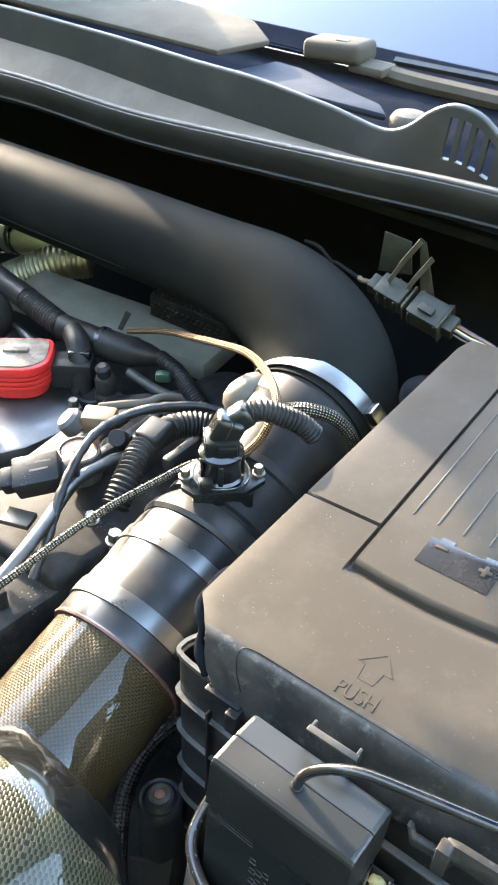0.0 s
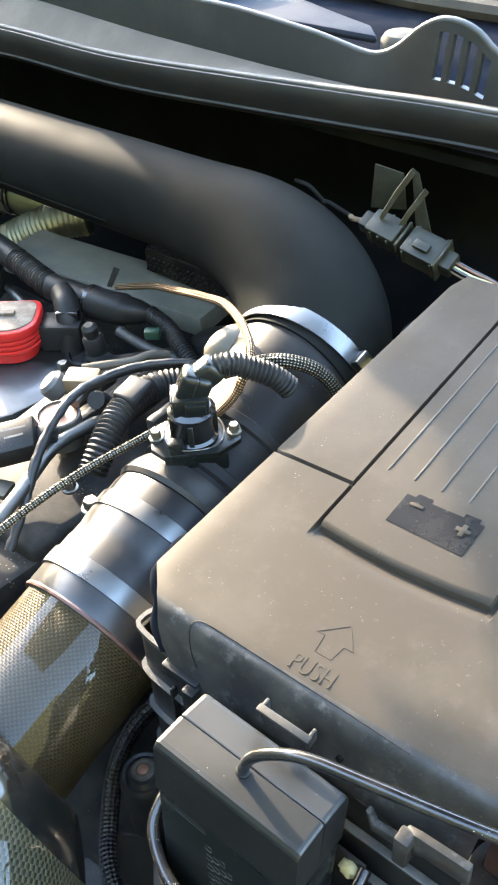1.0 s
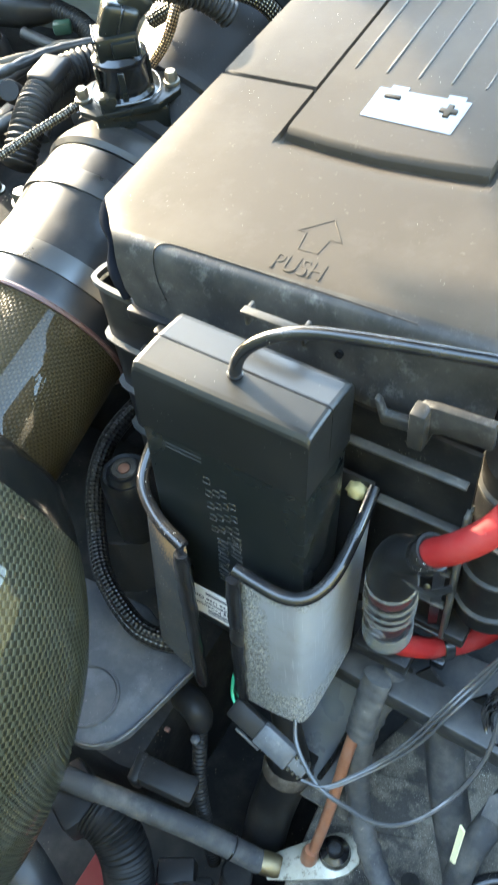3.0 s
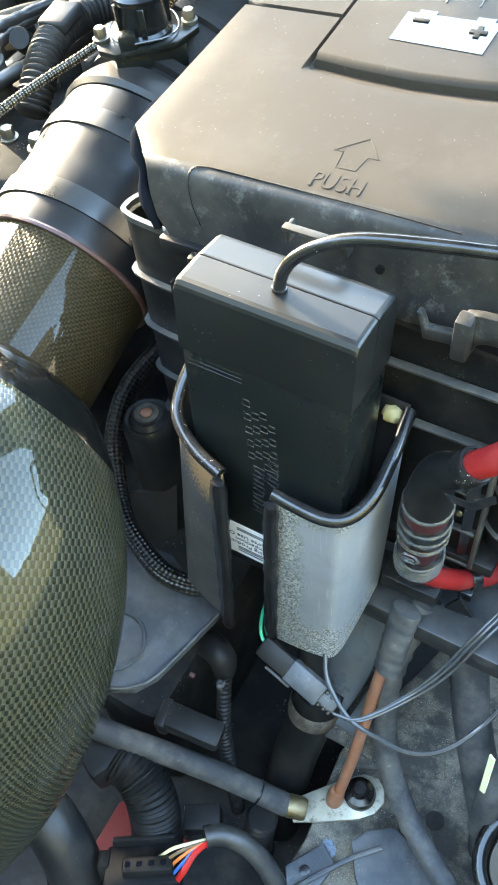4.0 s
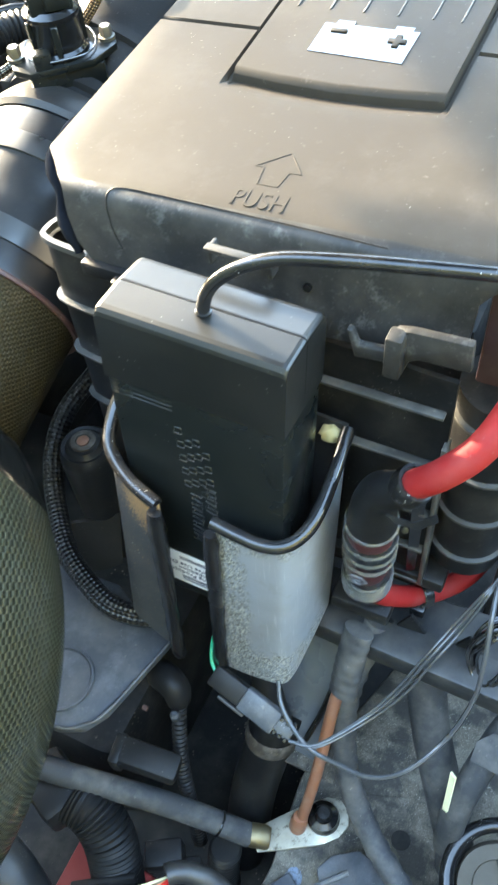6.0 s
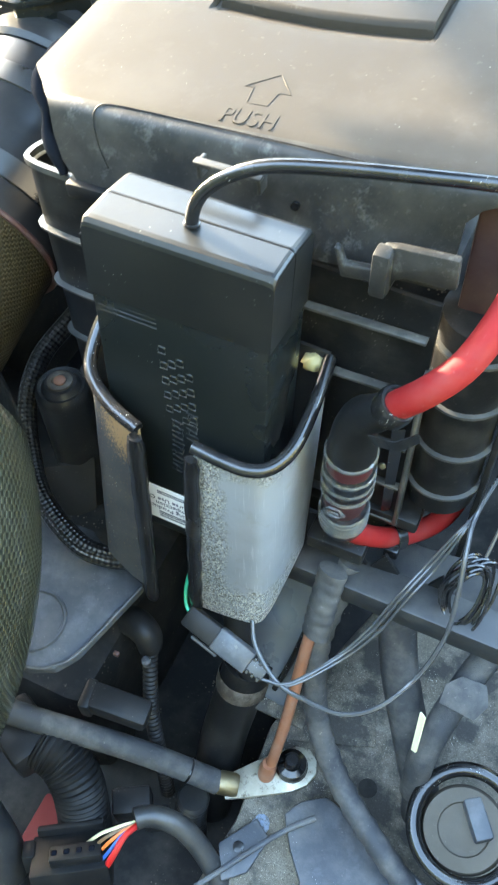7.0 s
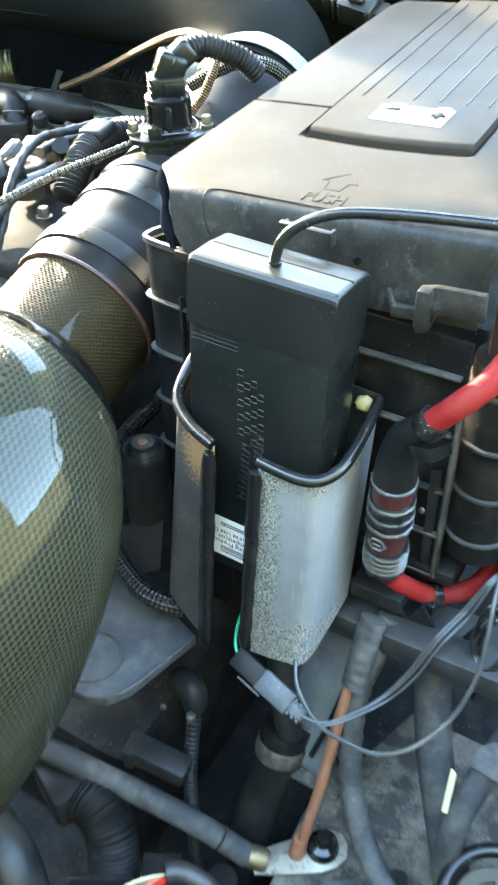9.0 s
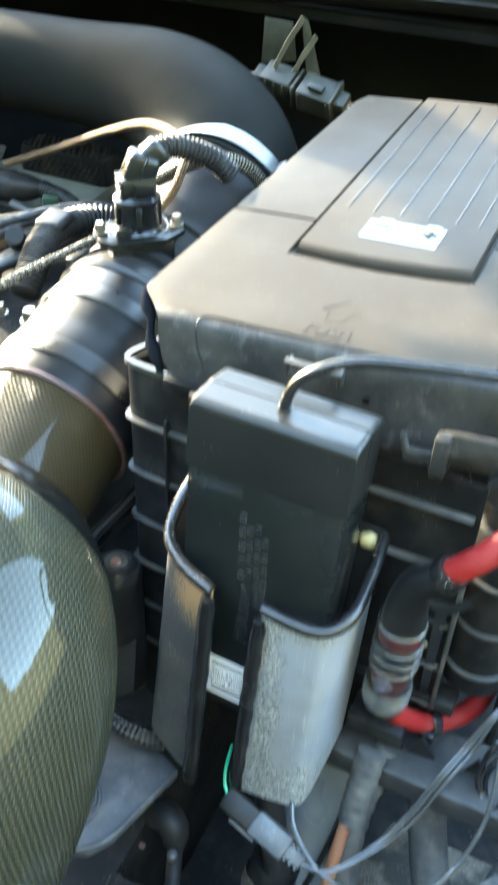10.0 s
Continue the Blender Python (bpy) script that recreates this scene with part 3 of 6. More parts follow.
    part("seal_bead", sweep([(x, y + 0.003, z + 0.0035) for x, y, z in lip], 0.0034, 10, 0.02), M_RIM, t, "raised bead in a pale highlight tone")
    # under the lip the panel goes back to the firewall
    part("underside", block((1.72, 0.24, 0.012), (-0.44, 0.635, 0.866), 0.003), M_FELT, t)
    # the tray behind the wall, its shadow put into the near-black colour
    part("tray", block((1.72, 0.34, 0.010), (-0.44, 0.705, 0.893), 0.003), M_PIT, t)
    return t


cowl()

scuttle = thing("scuttle_trim", "faded grey plastic scuttle trim at the foot of the windscreen", "trim", (-0.7, 0.62, 0.90))
part("trim_panel", prism([(-1.30, 0.60), (-0.457, 0.585), (-0.430, 0.66), (-0.50, 0.72), (-1.30, 0.80)], 0.008, Matrix.Translation((0, 0, 0.930)) @ Matrix.Rotation(radians(3), 4, "X"), 0.003), M_SCUTTLE, scuttle, "sun-faded end panel")
part("trim_step", prism([(-0.449, 0.585), (-0.21, 0.585), (-0.235, 0.612), (-0.30, 0.634), (-0.38, 0.664), (-0.424, 0.668)], 0.010, Matrix.Translation((0, 0, 0.914)) @ Matrix.Rotation(radians(2), 4, "X"), 0.004), M_SLATE, scuttle)
part("round_boss", turned([(0.022, 0), (0.022, 0.012), (0.018, 0.018), (0.008, 0.021)], Matrix.Translation((-0.190, 0.60, 0.928))), M_FADED, scuttle)

glass = single("windscreen", prism([(-1.5, 0), (0.6, 0), (0.5, 1.0), (-1.4, 1.0)], 0.006, Matrix.Translation((0, 0.82, 0.915)) @ Matrix.Rotation(radians(27), 4, "X")), M_GLASSY, "dark glossy windscreen reflecting the blue sky", "windscreen", kind="structure")
single("trim", prism([(-1.5, 0.0), (0.6, 0.0), (0.6, 0.0365), (-1.5, 0.0365)], 0.004, Matrix.Translation((0, 0.82, 0.919)) @ Matrix.Rotation(radians(27), 4, "X")), M_PIT, "black border along the foot of the windscreen", "windscreen border", kind="structure")
part_w = thing("wiper_arm", "grey wiper arm with its pivot cap on the windscreen", "wiper", (-0.35, 0.72, 0.94))
part("pivot_cap", join(block((0.085, 0.05, 0.026), (-0.350, 0.700, 0.968), 0.008, 3, Matrix.Rotation(radians(-4), 4, "Y")), block((0.05, 0.04, 0.012), (-0.30, 0.70, 0.955), 0.004)), M_SCUTTLE, part_w)
part("cap_window", block((0.016, 0.010, 0.002), (-0.340, 0.690, 0.982), 0.0008), M_MATTE, part_w)
part("arm", sweep([(-0.33, 0.705, 0.956), (-0.26, 0.71, 0.948), (-0.15, 0.715, 0.946), (0.05, 0.72, 0.945), (0.3, 0.73, 0.945)], 0.011, 8, 0.02), M_SCUTTLE, part_w)
part("blade", sweep([(-0.30, 0.76, 0.952), (-0.05, 0.765, 0.955), (0.3, 0.77, 0.955)], 0.006, 6, 0.03), M_RUBBER, part_w)


# ---------------------------------------------------------------- air duct and the intake line
AX0, AX1 = Vector((-0.088, 0.006, 0.662)), Vector((-0.094, 0.299, 0.740))
AXD = (AX1 - AX0).normalized()
R_PIPE = 0.0575


def on_axis(y):
    return AX0 + AXD * ((y - AX0.y) / AXD.y)


BIG = 1.10


def ring_pose(y):
    return axes(on_axis(y), (1, 0, 0), AXD) @ Matrix.Diagonal((BIG, BIG, 1, 1))


def hose_clamp(y, r, width, screw_angle, label):
    """A flat band clamp with its worm screw."""
    c = thing("hose_clamp", label, "hose clamp", on_axis(y), "clamps on the intake line")
    m = ring_pose(y)
    part("band", turned([(r, -width / 2), (r + 0.0012, -width / 2 + 0.0004), (r + 0.0014, 0), (r + 0.0012, width / 2 - 0.0004), (r, width / 2)], m, 64, False), M_STEEL, c)
    h = axes(on_axis(y), (1, 0, 0), AXD) @ Matrix.Rotation(radians(screw_angle), 4, "Z") @ Matrix.Translation((r * BIG + 0.006, 0, 0))
    housing = block((0.010, 0.016, width * 0.9), (0, 0, 0), 0.002)
    housing.transform(h)
    part("worm_housing", housing, M_STEEL, c)
    s = hexagon(0.0042, 0.008, h @ Matrix.Translation((0.002, 0.006, 0)) @ Matrix.Rotation(radians(-90), 4, "X"))
    part("screw", s, M_BRIGHT, c)
    return c


duct = thing("air_duct", "smooth matt black plastic air duct bending behind the engine", "air duct", (-0.3, 0.36, 0.76))
core = [on_axis(0.276), on_axis(0.302), (-0.110, 0.332, 0.764), (-0.152, 0.360, 0.787), (-0.215, 0.380, 0.801), (-0.300, 0.389, 0.803), (-0.40, 0.392, 0.802), (-0.514, 0.394, 0.800), (-0.679, 0.398, 0.797), (-0.95, 0.405, 0.79)]
part("tube", sweep(core, lambda t, s: 0.0735 - 0.021 * (lambda q: q * q * (3 - 2 * q))(min(1, max(0, (t - 0.02) / 0.30))), 56, 0.006), M_DUCT, duct)
part("mould_seam", sweep([(x, y - 0.049, z - 0.020) for x, y, z in core[6:]], 0.0011, 6, 0.02), M_DUCT, duct)

mouth = thing("sensor_housing", "grey plastic intake housing carrying the air mass sensor", "intake housing", on_axis(0.16))
part("tube", turned([(0.0535, -0.055), (0.0535, -0.030), (0.0575, -0.028), (0.0575, -0.020), (0.0535, -0.018), (0.0535, 0.020), (0.0565, 0.022), (0.0565, 0.030), (0.0535, 0.032), (0.0545, 0.060), (0.0600, 0.085), (0.0640, 0.110), (0.0640, 0.128)], ring_pose(0.165), 56), M_MATTE, mouth)
part("side_port", join(turned([(0.0, -0.03), (0.027, -0.03), (0.027, 0.010), (0.0255, 0.018), (0.020, 0.025), (0.011, 0.029), (0.001, 0.030)], along(on_axis(0.255) + Vector((-0.050, 0.0, 0.026)), (-0.75, 0.1, 0.6)), 28)), M_IVORY, mouth, "pale round side port")
part("lower_hose", sweep([(-0.010, 0.19, 0.70), (-0.016, 0.215, 0.72), (-0.024, 0.25, 0.72)], 0.020, 16), M_RUBBER, mouth)

coupler = thing("silicone_coupler", "black silicone coupler joining the carbon pipe to the housing", "hose coupler", on_axis(0.05))
part("sleeve", turned([(0.0555, -0.062), (0.0595, -0.060), (0.0600, -0.056), (0.0600, -0.012), (0.0592, -0.006), (0.0592, 0.004), (0.0600, 0.010), (0.0600, 0.050), (0.0590, 0.056), (0.055, 0.058)], ring_pose(0.053), 64), M_SILICONE, coupler)
part("end_collar", turned([(0.052, -0.004), (0.0598, -0.004), (0.0620, 0.0), (0.0600, 0.010), (0.0560, 0.020), (0.050, 0.022)], ring_pose(0.112), 56), M_RUBBER, coupler, "stepped collar")
part("lining", turned([(0.0575, -0.001), (0.0600, -0.001), (0.0606, 0.0008), (0.0600, 0.0022), (0.0575, 0.0022)], ring_pose(-0.0065), 56, False), M_LINING, coupler, "red inner silicone layer showing at the edge")
hose_clamp(0.021, 0.0606, 0.0165, 168, "polished steel band clamp on the black coupler")
hose_clamp(0.080, 0.0604, 0.0155, 40, "polished steel band clamp on the black coupler")
hose_clamp(0.294, 0.0686, 0.0185, -32, "polished steel band clamp round the air duct")

pipe = thing("carbon_pipe", "glossy lacquered carbon fibre intake pipe", "intake pipe", on_axis(-0.06))
part("tube", sweep([on_axis(-0.125), on_axis(-0.08), on_axis(-0.02), on_axis(0.02)], 0.0625, 64, 0.006), M_CARBON, pipe)

elbow = thing("carbon_elbow", "large glossy carbon fibre intake scoop elbow", "intake elbow", (-0.03, -0.24, 0.40))
ELBOW = [Vector(p) for p in ((-0.088, -0.115, 0.632), (0.0424, -0.2065, 0.7915), (0.0239, -0.3059, 0.5608), (-0.0930, -0.3664, 0.3862))]
GIRTH = (0.030, 0.1300, 0.0994, 0.0789)
line, radii = [], []
for k in range(61):
    u = 0.06 + 1.06 * k / 60
    w = ((1 - u) ** 3, 3 * u * (1 - u) ** 2, 3 * u * u * (1 - u), u ** 3)
    line.append(sum((p * q for p, q in zip(ELBOW, w)), Vector()))
    radii.append(sum(p * q for p, q in zip(GIRTH, w)))
bm = sweep(line, radii, 96, straight=True)
BACK = Vector((0.0643, 0.9811, 0.1827))
cut = bmesh.ops.bisect_plane(bm, geom=bm.verts[:] + bm.edges[:] + bm.faces[:], plane_co=BACK * 0.0090, plane_no=BACK, clear_outer=True)
rim_edges = [q for q in cut["geom_cut"] if isinstance(q, bmesh.types.BMEdge)]
bmesh.ops.contextual_create(bm, geom=rim_edges)
bmesh.ops.bisect_plane(bm, geom=bm.verts[:] + bm.edges[:] + bm.faces[:], plane_co=BACK * -0.0150, plane_no=BACK)
back = bm.copy()
for half, keep in ((bm, False), (back, True)):
    gone = [f for f in half.faces if (BACK.dot(f.calc_center_median()) > -0.0150) != keep]
    bmesh.ops.delete(half, geom=gone, context="FACES")
part("shell", bm, M_CARBON2, elbow, "olive twill carbon weave under lacquer", 50)
part("back_rim", back, M_LACQUER, elbow, "plain black lacquered back", 50)


# ---------------------------------------------------------------- battery lid
LID = Matrix(((1, 0, 0, 0), (0, 1, 0, 0), (0.06, 0.08, 1, 0.802), (0, 0, 0, 1)))


def battery_lid():
    t = thing("battery_cover", "faded black plastic battery cover with a raised centre panel", "battery cover", (0.133, 0.18, 0.80))
    e = 0.0005
    # height over the plane of the lid: seams sunk, centre panel raised
    px0, px1, py0 = 0.073, 0.193, 0.080

    def over(x, y):
        if 0.0695 < x < px0 or px1 < x < 0.1965:
            if y > py0 - 0.002:
                return -0.0035
            if y > py0 - 0.013:
                return -0.0035 * (1 - (py0 - 0.002 - y) / 0.011) ** 2
        if px0 <= x <= px1:
            if y >= py0 - 0.0002:
                q = max(0.0, (py0 + 0.0045 - y) / 0.0045)
                return 0.0028 - 0.0030 * q * q
            if y > py0 - 0.013:
                q = (py0 - y) / 0.013
                return -0.0042 * (1 - q) ** 2 * (1 + 2 * q)
        if 0.1212 < y < 0.1238 and (x <= 0.0695 or x >= 0.1965):
            return -0.0035
        return 0.0

    def left(y):
        return (0.001 - 0.9 * min(0, y)) + 0.03 * max(0, y) if y < 0.375 else 0.01225 + (y - 0.375) * 0.9

    cuts_y = [0.40, 0.392, 0.38, 0.36, 0.33, 0.30, 0.26, 0.22, 0.18, 0.15, 0.1238 + e, 0.1238 - e, 0.1212 + e, 0.1212 - e, 0.105, 0.09, py0 + 0.0045, py0 + 0.003, py0 + 0.0015, py0 + 0.0005, py0, py0 - 0.0006, 0.0775, 0.0752, 0.0728, 0.070, 0.067, 0.058, 0.04, 0.02, 0.0, -0.004]
    cols = [0.0, 0.02, 0.045, 0.0695 - e, 0.0695 + e, px0 - e, px0 + e, 0.10, 0.133, 0.166, px1 - e, px1 + e, 0.1965 - e, 0.1965 + e, 0.22, 0.245, 0.266]
    bm = bmesh.new()
    rows = []
    for y in cuts_y:
        l = left(y)
        row = []
        for x in cols:
            xx = l + (x * (0.0695 - e - l) / (0.0695 - e)) if x < 0.0695 else x
            drop = -((y - 0.375) / 0.025) ** 2 * 0.02 if y > 0.375 else 0
            bow = 0.0045 * math.sin(math.pi * (xx - px0) / (px1 - px0)) if px0 < xx < px1 and 0.066 < y < 0.0851 else 0.0
            row.append(bm.verts.new((xx, y - bow, over(xx, y) + drop)))
        rows.append(row)
    # rolled front edge and skirt
    for y, z, l, r in ((-0.012, -0.0001, 0.0125, 0.266), (-0.0185, -0.0005, 0.018, 0.266), (-0.0225, -0.0020, 0.022, 0.265), (-0.0255, -0.0050, 0.0245, 0.263), (-0.0275, -0.0100, 0.0255, 0.252), (-0.0290, -0.017, 0.0265, 0.246), (-0.031, -0.031, 0.030, 0.2455), (-0.034, -0.043, 0.041, 0.245), (-0.036, -0.052, 0.050, 0.2445)):
        rows.append([bm.verts.new((l + (r - l) * x / 0.266, y, z)) for x in cols])
    for a, c in zip(rows, rows[1:]):
        for k in range(len(a) - 1):
            bm.faces.new((a[k], a[k + 1], c[k + 1], c[k]))
    bm.transform(LID)
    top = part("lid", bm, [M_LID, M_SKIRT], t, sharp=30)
    # front faces take the darker plastic that holds the skirt's shade
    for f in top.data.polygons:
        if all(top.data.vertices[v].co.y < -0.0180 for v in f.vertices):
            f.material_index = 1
    s = top.modifiers.new("thick", "SOLIDIFY")
    s.thickness, s.offset = 0.0028, -1
    top.modifiers.new("crisp", "WEIGHTED_NORMAL").keep_sharp = True
    # moulded slots of the centre panel: thin dark strips stand for groove shade
    for x in (0.085, 0.105, 0.125, 0.145, 0.165, 0.181):
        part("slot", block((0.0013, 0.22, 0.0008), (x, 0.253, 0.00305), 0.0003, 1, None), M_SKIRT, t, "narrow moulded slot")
    return t


cover = battery_lid()
for ob in cover.children:
    if ob.name.startswith("slot"):
        ob.data.transform(LID)


def flat(name, poly, h, z, material, parent, label="", bevel=0.0):
    """A flat piece on the lid."""
    bm = prism(poly, h, Matrix.Translation((0, 0, z)), bevel)
    bm.transform(LID)
    return part(name, bm, material, parent, label)


SYM = (0.0035, 0.0035)
sym = flat("battery_symbol", [(x + SYM[0], y + SYM[1]) for x, y in [(0.104, 0.100), (0.1585, 0.098), (0.1590, 0.1265), (0.1550, 0.1265), (0.1550, 0.1300), (0.1445, 0.1300), (0.1445, 0.1265), (0.1210, 0.1265), (0.1210, 0.1300), (0.1105, 0.1300), (0.1105, 0.1265), (0.104, 0.1265)]], 0.0004, 0.00285, M_SYMBOL, cover, "smooth shiny battery symbol")
flat("minus_sign", [(x + SYM[0], y + SYM[1]) for x, y in [(0.110, 0.1185), (0.1195, 0.1185), (0.1195, 0.1212), (0.110, 0.1212)]], 0.0009, 0.0032, M_LID, sym, "", 0.0003)
flat("plus_sign", [(x + SYM[0] - 0.001, y + SYM[1] + 0.001) for x, y in [(0.1455, 0.1135), (0.1488, 0.1135), (0.1488, 0.1100), (0.1522, 0.1100), (0.1522, 0.1135), (0.1556, 0.1135), (0.1556, 0.1168), (0.1522, 0.1168), (0.1522, 0.1203), (0.1488, 0.1203), (0.1488, 0.1168), (0.1455, 0.1168)]], 0.0009, 0.0032, M_LID, sym, "", 0.0003)
part("edge_seam", sweep([(0.0600, -0.0322, 0.7745), (0.0550, -0.0303, 0.7860), (0.0515, -0.0262, 0.7975), (0.0520, -0.0215, 0.8022), (0.0590, -0.0190, 0.8036), (0.0810, -0.0192, 0.8050), (0.1160, -0.0200, 0.8068), (0.1480, -0.0208, 0.8085), (0.1790, -0.0218, 0.8100), (0.2010, -0.0226, 0.8110)], 0.00035, 8, 0.004), M_TRAY, cover, "fine mould line along the rolled edge")
bm = lettering("PUSH", 0.0114, 0.00026, LID @ Matrix.Translation((0.1165, -0.0155, 0.0)) @ Matrix.Diagonal((1.08, 1.38, 1, 1)))
part("lettering", bm, M_LID, cover, "raised word PUSH", 1)


def outline(poly, w, h):
    """A raised line along a closed outline."""
    bms = []
    for (ax, ay), (bx, by) in zip(poly, poly[1:] + poly[:1]):
        d = math.hypot(bx - ax, by - ay)
        m = Matrix.Translation(((ax + bx) / 2, (ay + by) / 2, h / 2)) @ Matrix.Rotation(math.atan2(by - ay, bx - ax), 4, "Z")
        b = block((d + w, w, h), (0, 0, 0), 0.00015, 1)
        b.transform(LID @ m)
        bms.append(b)
    return join(*bms)


part("arrow_outline", outline([(0.1250, 0.0005), (0.1360, 0.0005), (0.1375, 0.0115), (0.1440, 0.0115), (0.1330, 0.0255), (0.1185, 0.0125), (0.1235, 0.0125)], 0.0006, 0.0003), M_LID, cover, "raised arrow outline")
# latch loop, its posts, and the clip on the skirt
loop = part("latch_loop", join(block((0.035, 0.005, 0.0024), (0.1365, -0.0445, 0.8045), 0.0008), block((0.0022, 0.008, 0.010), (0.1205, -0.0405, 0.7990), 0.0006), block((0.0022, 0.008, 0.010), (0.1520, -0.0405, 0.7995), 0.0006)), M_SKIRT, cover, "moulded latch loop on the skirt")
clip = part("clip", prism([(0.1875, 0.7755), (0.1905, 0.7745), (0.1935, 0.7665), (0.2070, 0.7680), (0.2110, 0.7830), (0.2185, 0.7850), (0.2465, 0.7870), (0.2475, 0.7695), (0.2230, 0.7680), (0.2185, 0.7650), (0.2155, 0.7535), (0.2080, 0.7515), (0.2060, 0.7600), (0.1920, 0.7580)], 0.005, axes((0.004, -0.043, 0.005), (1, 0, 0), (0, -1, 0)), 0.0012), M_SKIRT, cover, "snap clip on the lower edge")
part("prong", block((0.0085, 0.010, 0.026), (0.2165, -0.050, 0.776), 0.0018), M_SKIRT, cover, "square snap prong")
# Near-black strip added where only a dark gap shows beside the lid.
part("gap_strip", sweep([(0.0015, 0.030, 0.799), (0.0000, 0.004, 0.797), (0.0050, -0.006, 0.792), (0.0115, -0.013, 0.786), (0.0150, -0.020, 0.776), (0.0215, -0.0245, 0.768), (0.0260, -0.0275, 0.758)], lambda t, s: 0.0036 + 0.0012 * math.sin(t * 200), 12, 0.002), M_PIT, cover, "wavy black strip for the dark gap at the lid's edge")
part("skirt_hole", turned([(0.0022, -0.001), (0.0022, 0.001)], along((0.1665, -0.0345, 0.786), (0, -1, 0.15)), 14), M_GLOSS, cover)


# ---------------------------------------------------------------- battery tray
tray = thing("battery_tray", "black ribbed plastic battery tray with stiffening ribs", "battery tray", (0.13, 0.1, 0.45))
OUT = [(0.012, 0.36), (0.004, 0.05), (0.0035, 0.010), (-0.004, -0.014), (0.0045, -0.0235), (0.060, -0.0275), (0.100, -0.030), (0.245, -0.036)]


def strip(points, z0, z1, thick):
    """A wall of that thickness along an open line, grown inwards."""
    p = [Vector((x, y, 0)) for x, y in points]
    inner = []
    for i, q in enumerate(p):
        d = (p[min(i + 1, len(p) - 1)] - p[max(i - 1, 0)]).normalized()
        inner.append(q + Vector((-d.y, d.x, 0)) * thick)
    bm = bmesh.new()
    lo = [bm.verts.new((q.x, q.y, z0)) for q in p + inner[::-1]]
    hi = [bm.verts.new((q.x, q.y, z1)) for q in p + inner[::-1]]
    n = len(lo)
    for k in range(n):
        bm.faces.new((lo[k], lo[(k + 1) % n], hi[(k + 1) % n], hi[k]))
    for k in range(len(p) - 1):
        bm.faces.new((hi[k], hi[k + 1], hi[n - 2 - k], hi[n - 1 - k]))
        bm.faces.new((lo[k + 1], lo[k], lo[n - 1 - k], lo[n - 2 - k]))
    return bm


def grown(points, g):
    p = [Vector((x, y, 0)) for x, y in points]
    out = []
    for i, q in enumerate(p):
        d = (p[min(i + 1, len(p) - 1)] - p[max(i - 1, 0)]).normalized()
        out.append((q.x + d.y * g, q.y - d.x * g))
    return out


OUT = [(p.x, p.y) for p in spline([(x, y, 0) for x, y in OUT], 0.003)]
LEFT = [p for p in OUT if p[0] < 0.064]
part("wall", strip(LEFT, 0.40, 0.752, 0.003), M_TRAY, tray)
part("wall", strip([p for p in OUT if p[0] > 0.060], 0.548, 0.7515, 0.003), M_TRAY, tray)
part("rim", strip(grown(LEFT, 0.0022), 0.7535, 0.7575, 0.0034), M_RIB, tray, "thin rim in a pale lit-edge tone")
for z in (0.710, 0.664, 0.618, 0.572, 0.526, 0.48):
    part("rib", strip(grown(LEFT, 0.0040), z - 0.0008, z + 0.0008, 0.0045), M_RIB, tray)
part("upright_rib", block((0.0022, 0.006, 0.20), (0.030, -0.028, 0.62), 0.0006), M_TRAY, tray)
part("clip_block", join(block((0.030, 0.012, 0.010), (0.048, -0.032, 0.757), 0.002), block((0.010, 0.016, 0.020), (0.060, -0.036, 0.750), 0.002)), M_TRAY, tray, "square latch block")
for z, x0, x1 in ((0.728, 0.165, 0.242), (0.684, 0.175, 0.242), (0.636, 0.21, 0.243), (0.595, 0.21, 0.243), (0.556, 0.21, 0.247)):
    part("rib", block((x1 - x0, 0.0055, 0.0022), ((x0 + x1) / 2, -0.0385, z), 0.0006), M_RIB, tray)
part("upright_rib", block((0.003, 0.010, 0.150), (0.2450, -0.037, 0.630), 0.0008), M_RIB, tray)
m = Matrix.Translation((0.2640, -0.0125, 0))
part("column", turned([(0.0225, 0.575), (0.0225, 0.735)], m, 28), M_TRAY, tray, "half-round corner column")
for z in (0.718, 0.677, 0.636, 0.595):
    part("column_rib", turned([(0.0222, z - 0.0014), (0.0252, z - 0.0010), (0.0252, z + 0.0010), (0.0222, z + 0.0014)], m, 28), M_RIB, tray)
part("side_wall", block((0.004, 0.30, 0.34), (0.290, 0.13, 0.58), 0.001), M_TRAY, tray)
part("back_panel", block((0.28, 0.004, 0.34), (0.15, 0.355, 0.58), 0.001), M_TRAY, tray)
part("inner_block", block((0.20, 0.30, 0.30), (0.14, 0.17, 0.58), 0.004), M_DARK, tray, "dark battery case inside")


slab("panel_wing", (0.075, 0.008, 0.130), (0.2865, -0.012, 0.735), M_MAROON, "dark maroon painted body panel beside the battery", "panel", 0.002)


# ---------------------------------------------------------------- tuning box in its bracket
BOX = axes((0.0835, -0.0925, 0.7955), (0.998, -0.014, -0.035), (0.020, 0.088, 0.99))
BW, BD = 0.0990, 0.0445


def in_box(bm):
    bm.transform(BOX)
    return bm


unit = thing("control_box", "black plastic engine control box with a cable from its top", "control box", BOX @ Vector((BW / 2, BD / 2, -0.24)))
body = block((BW - 0.0016, BD - 0.0012, 0.200), (BW / 2, BD / 2, -0.140), 0.002, 2)
for v in body.verts:
    v.co.y += max(0, BD / 2 - v.co.y) / (BD / 2) * 0.0085 * (-0.04 - v.co.z) / 0.2
part("body", in_box(body), M_BOX, unit)


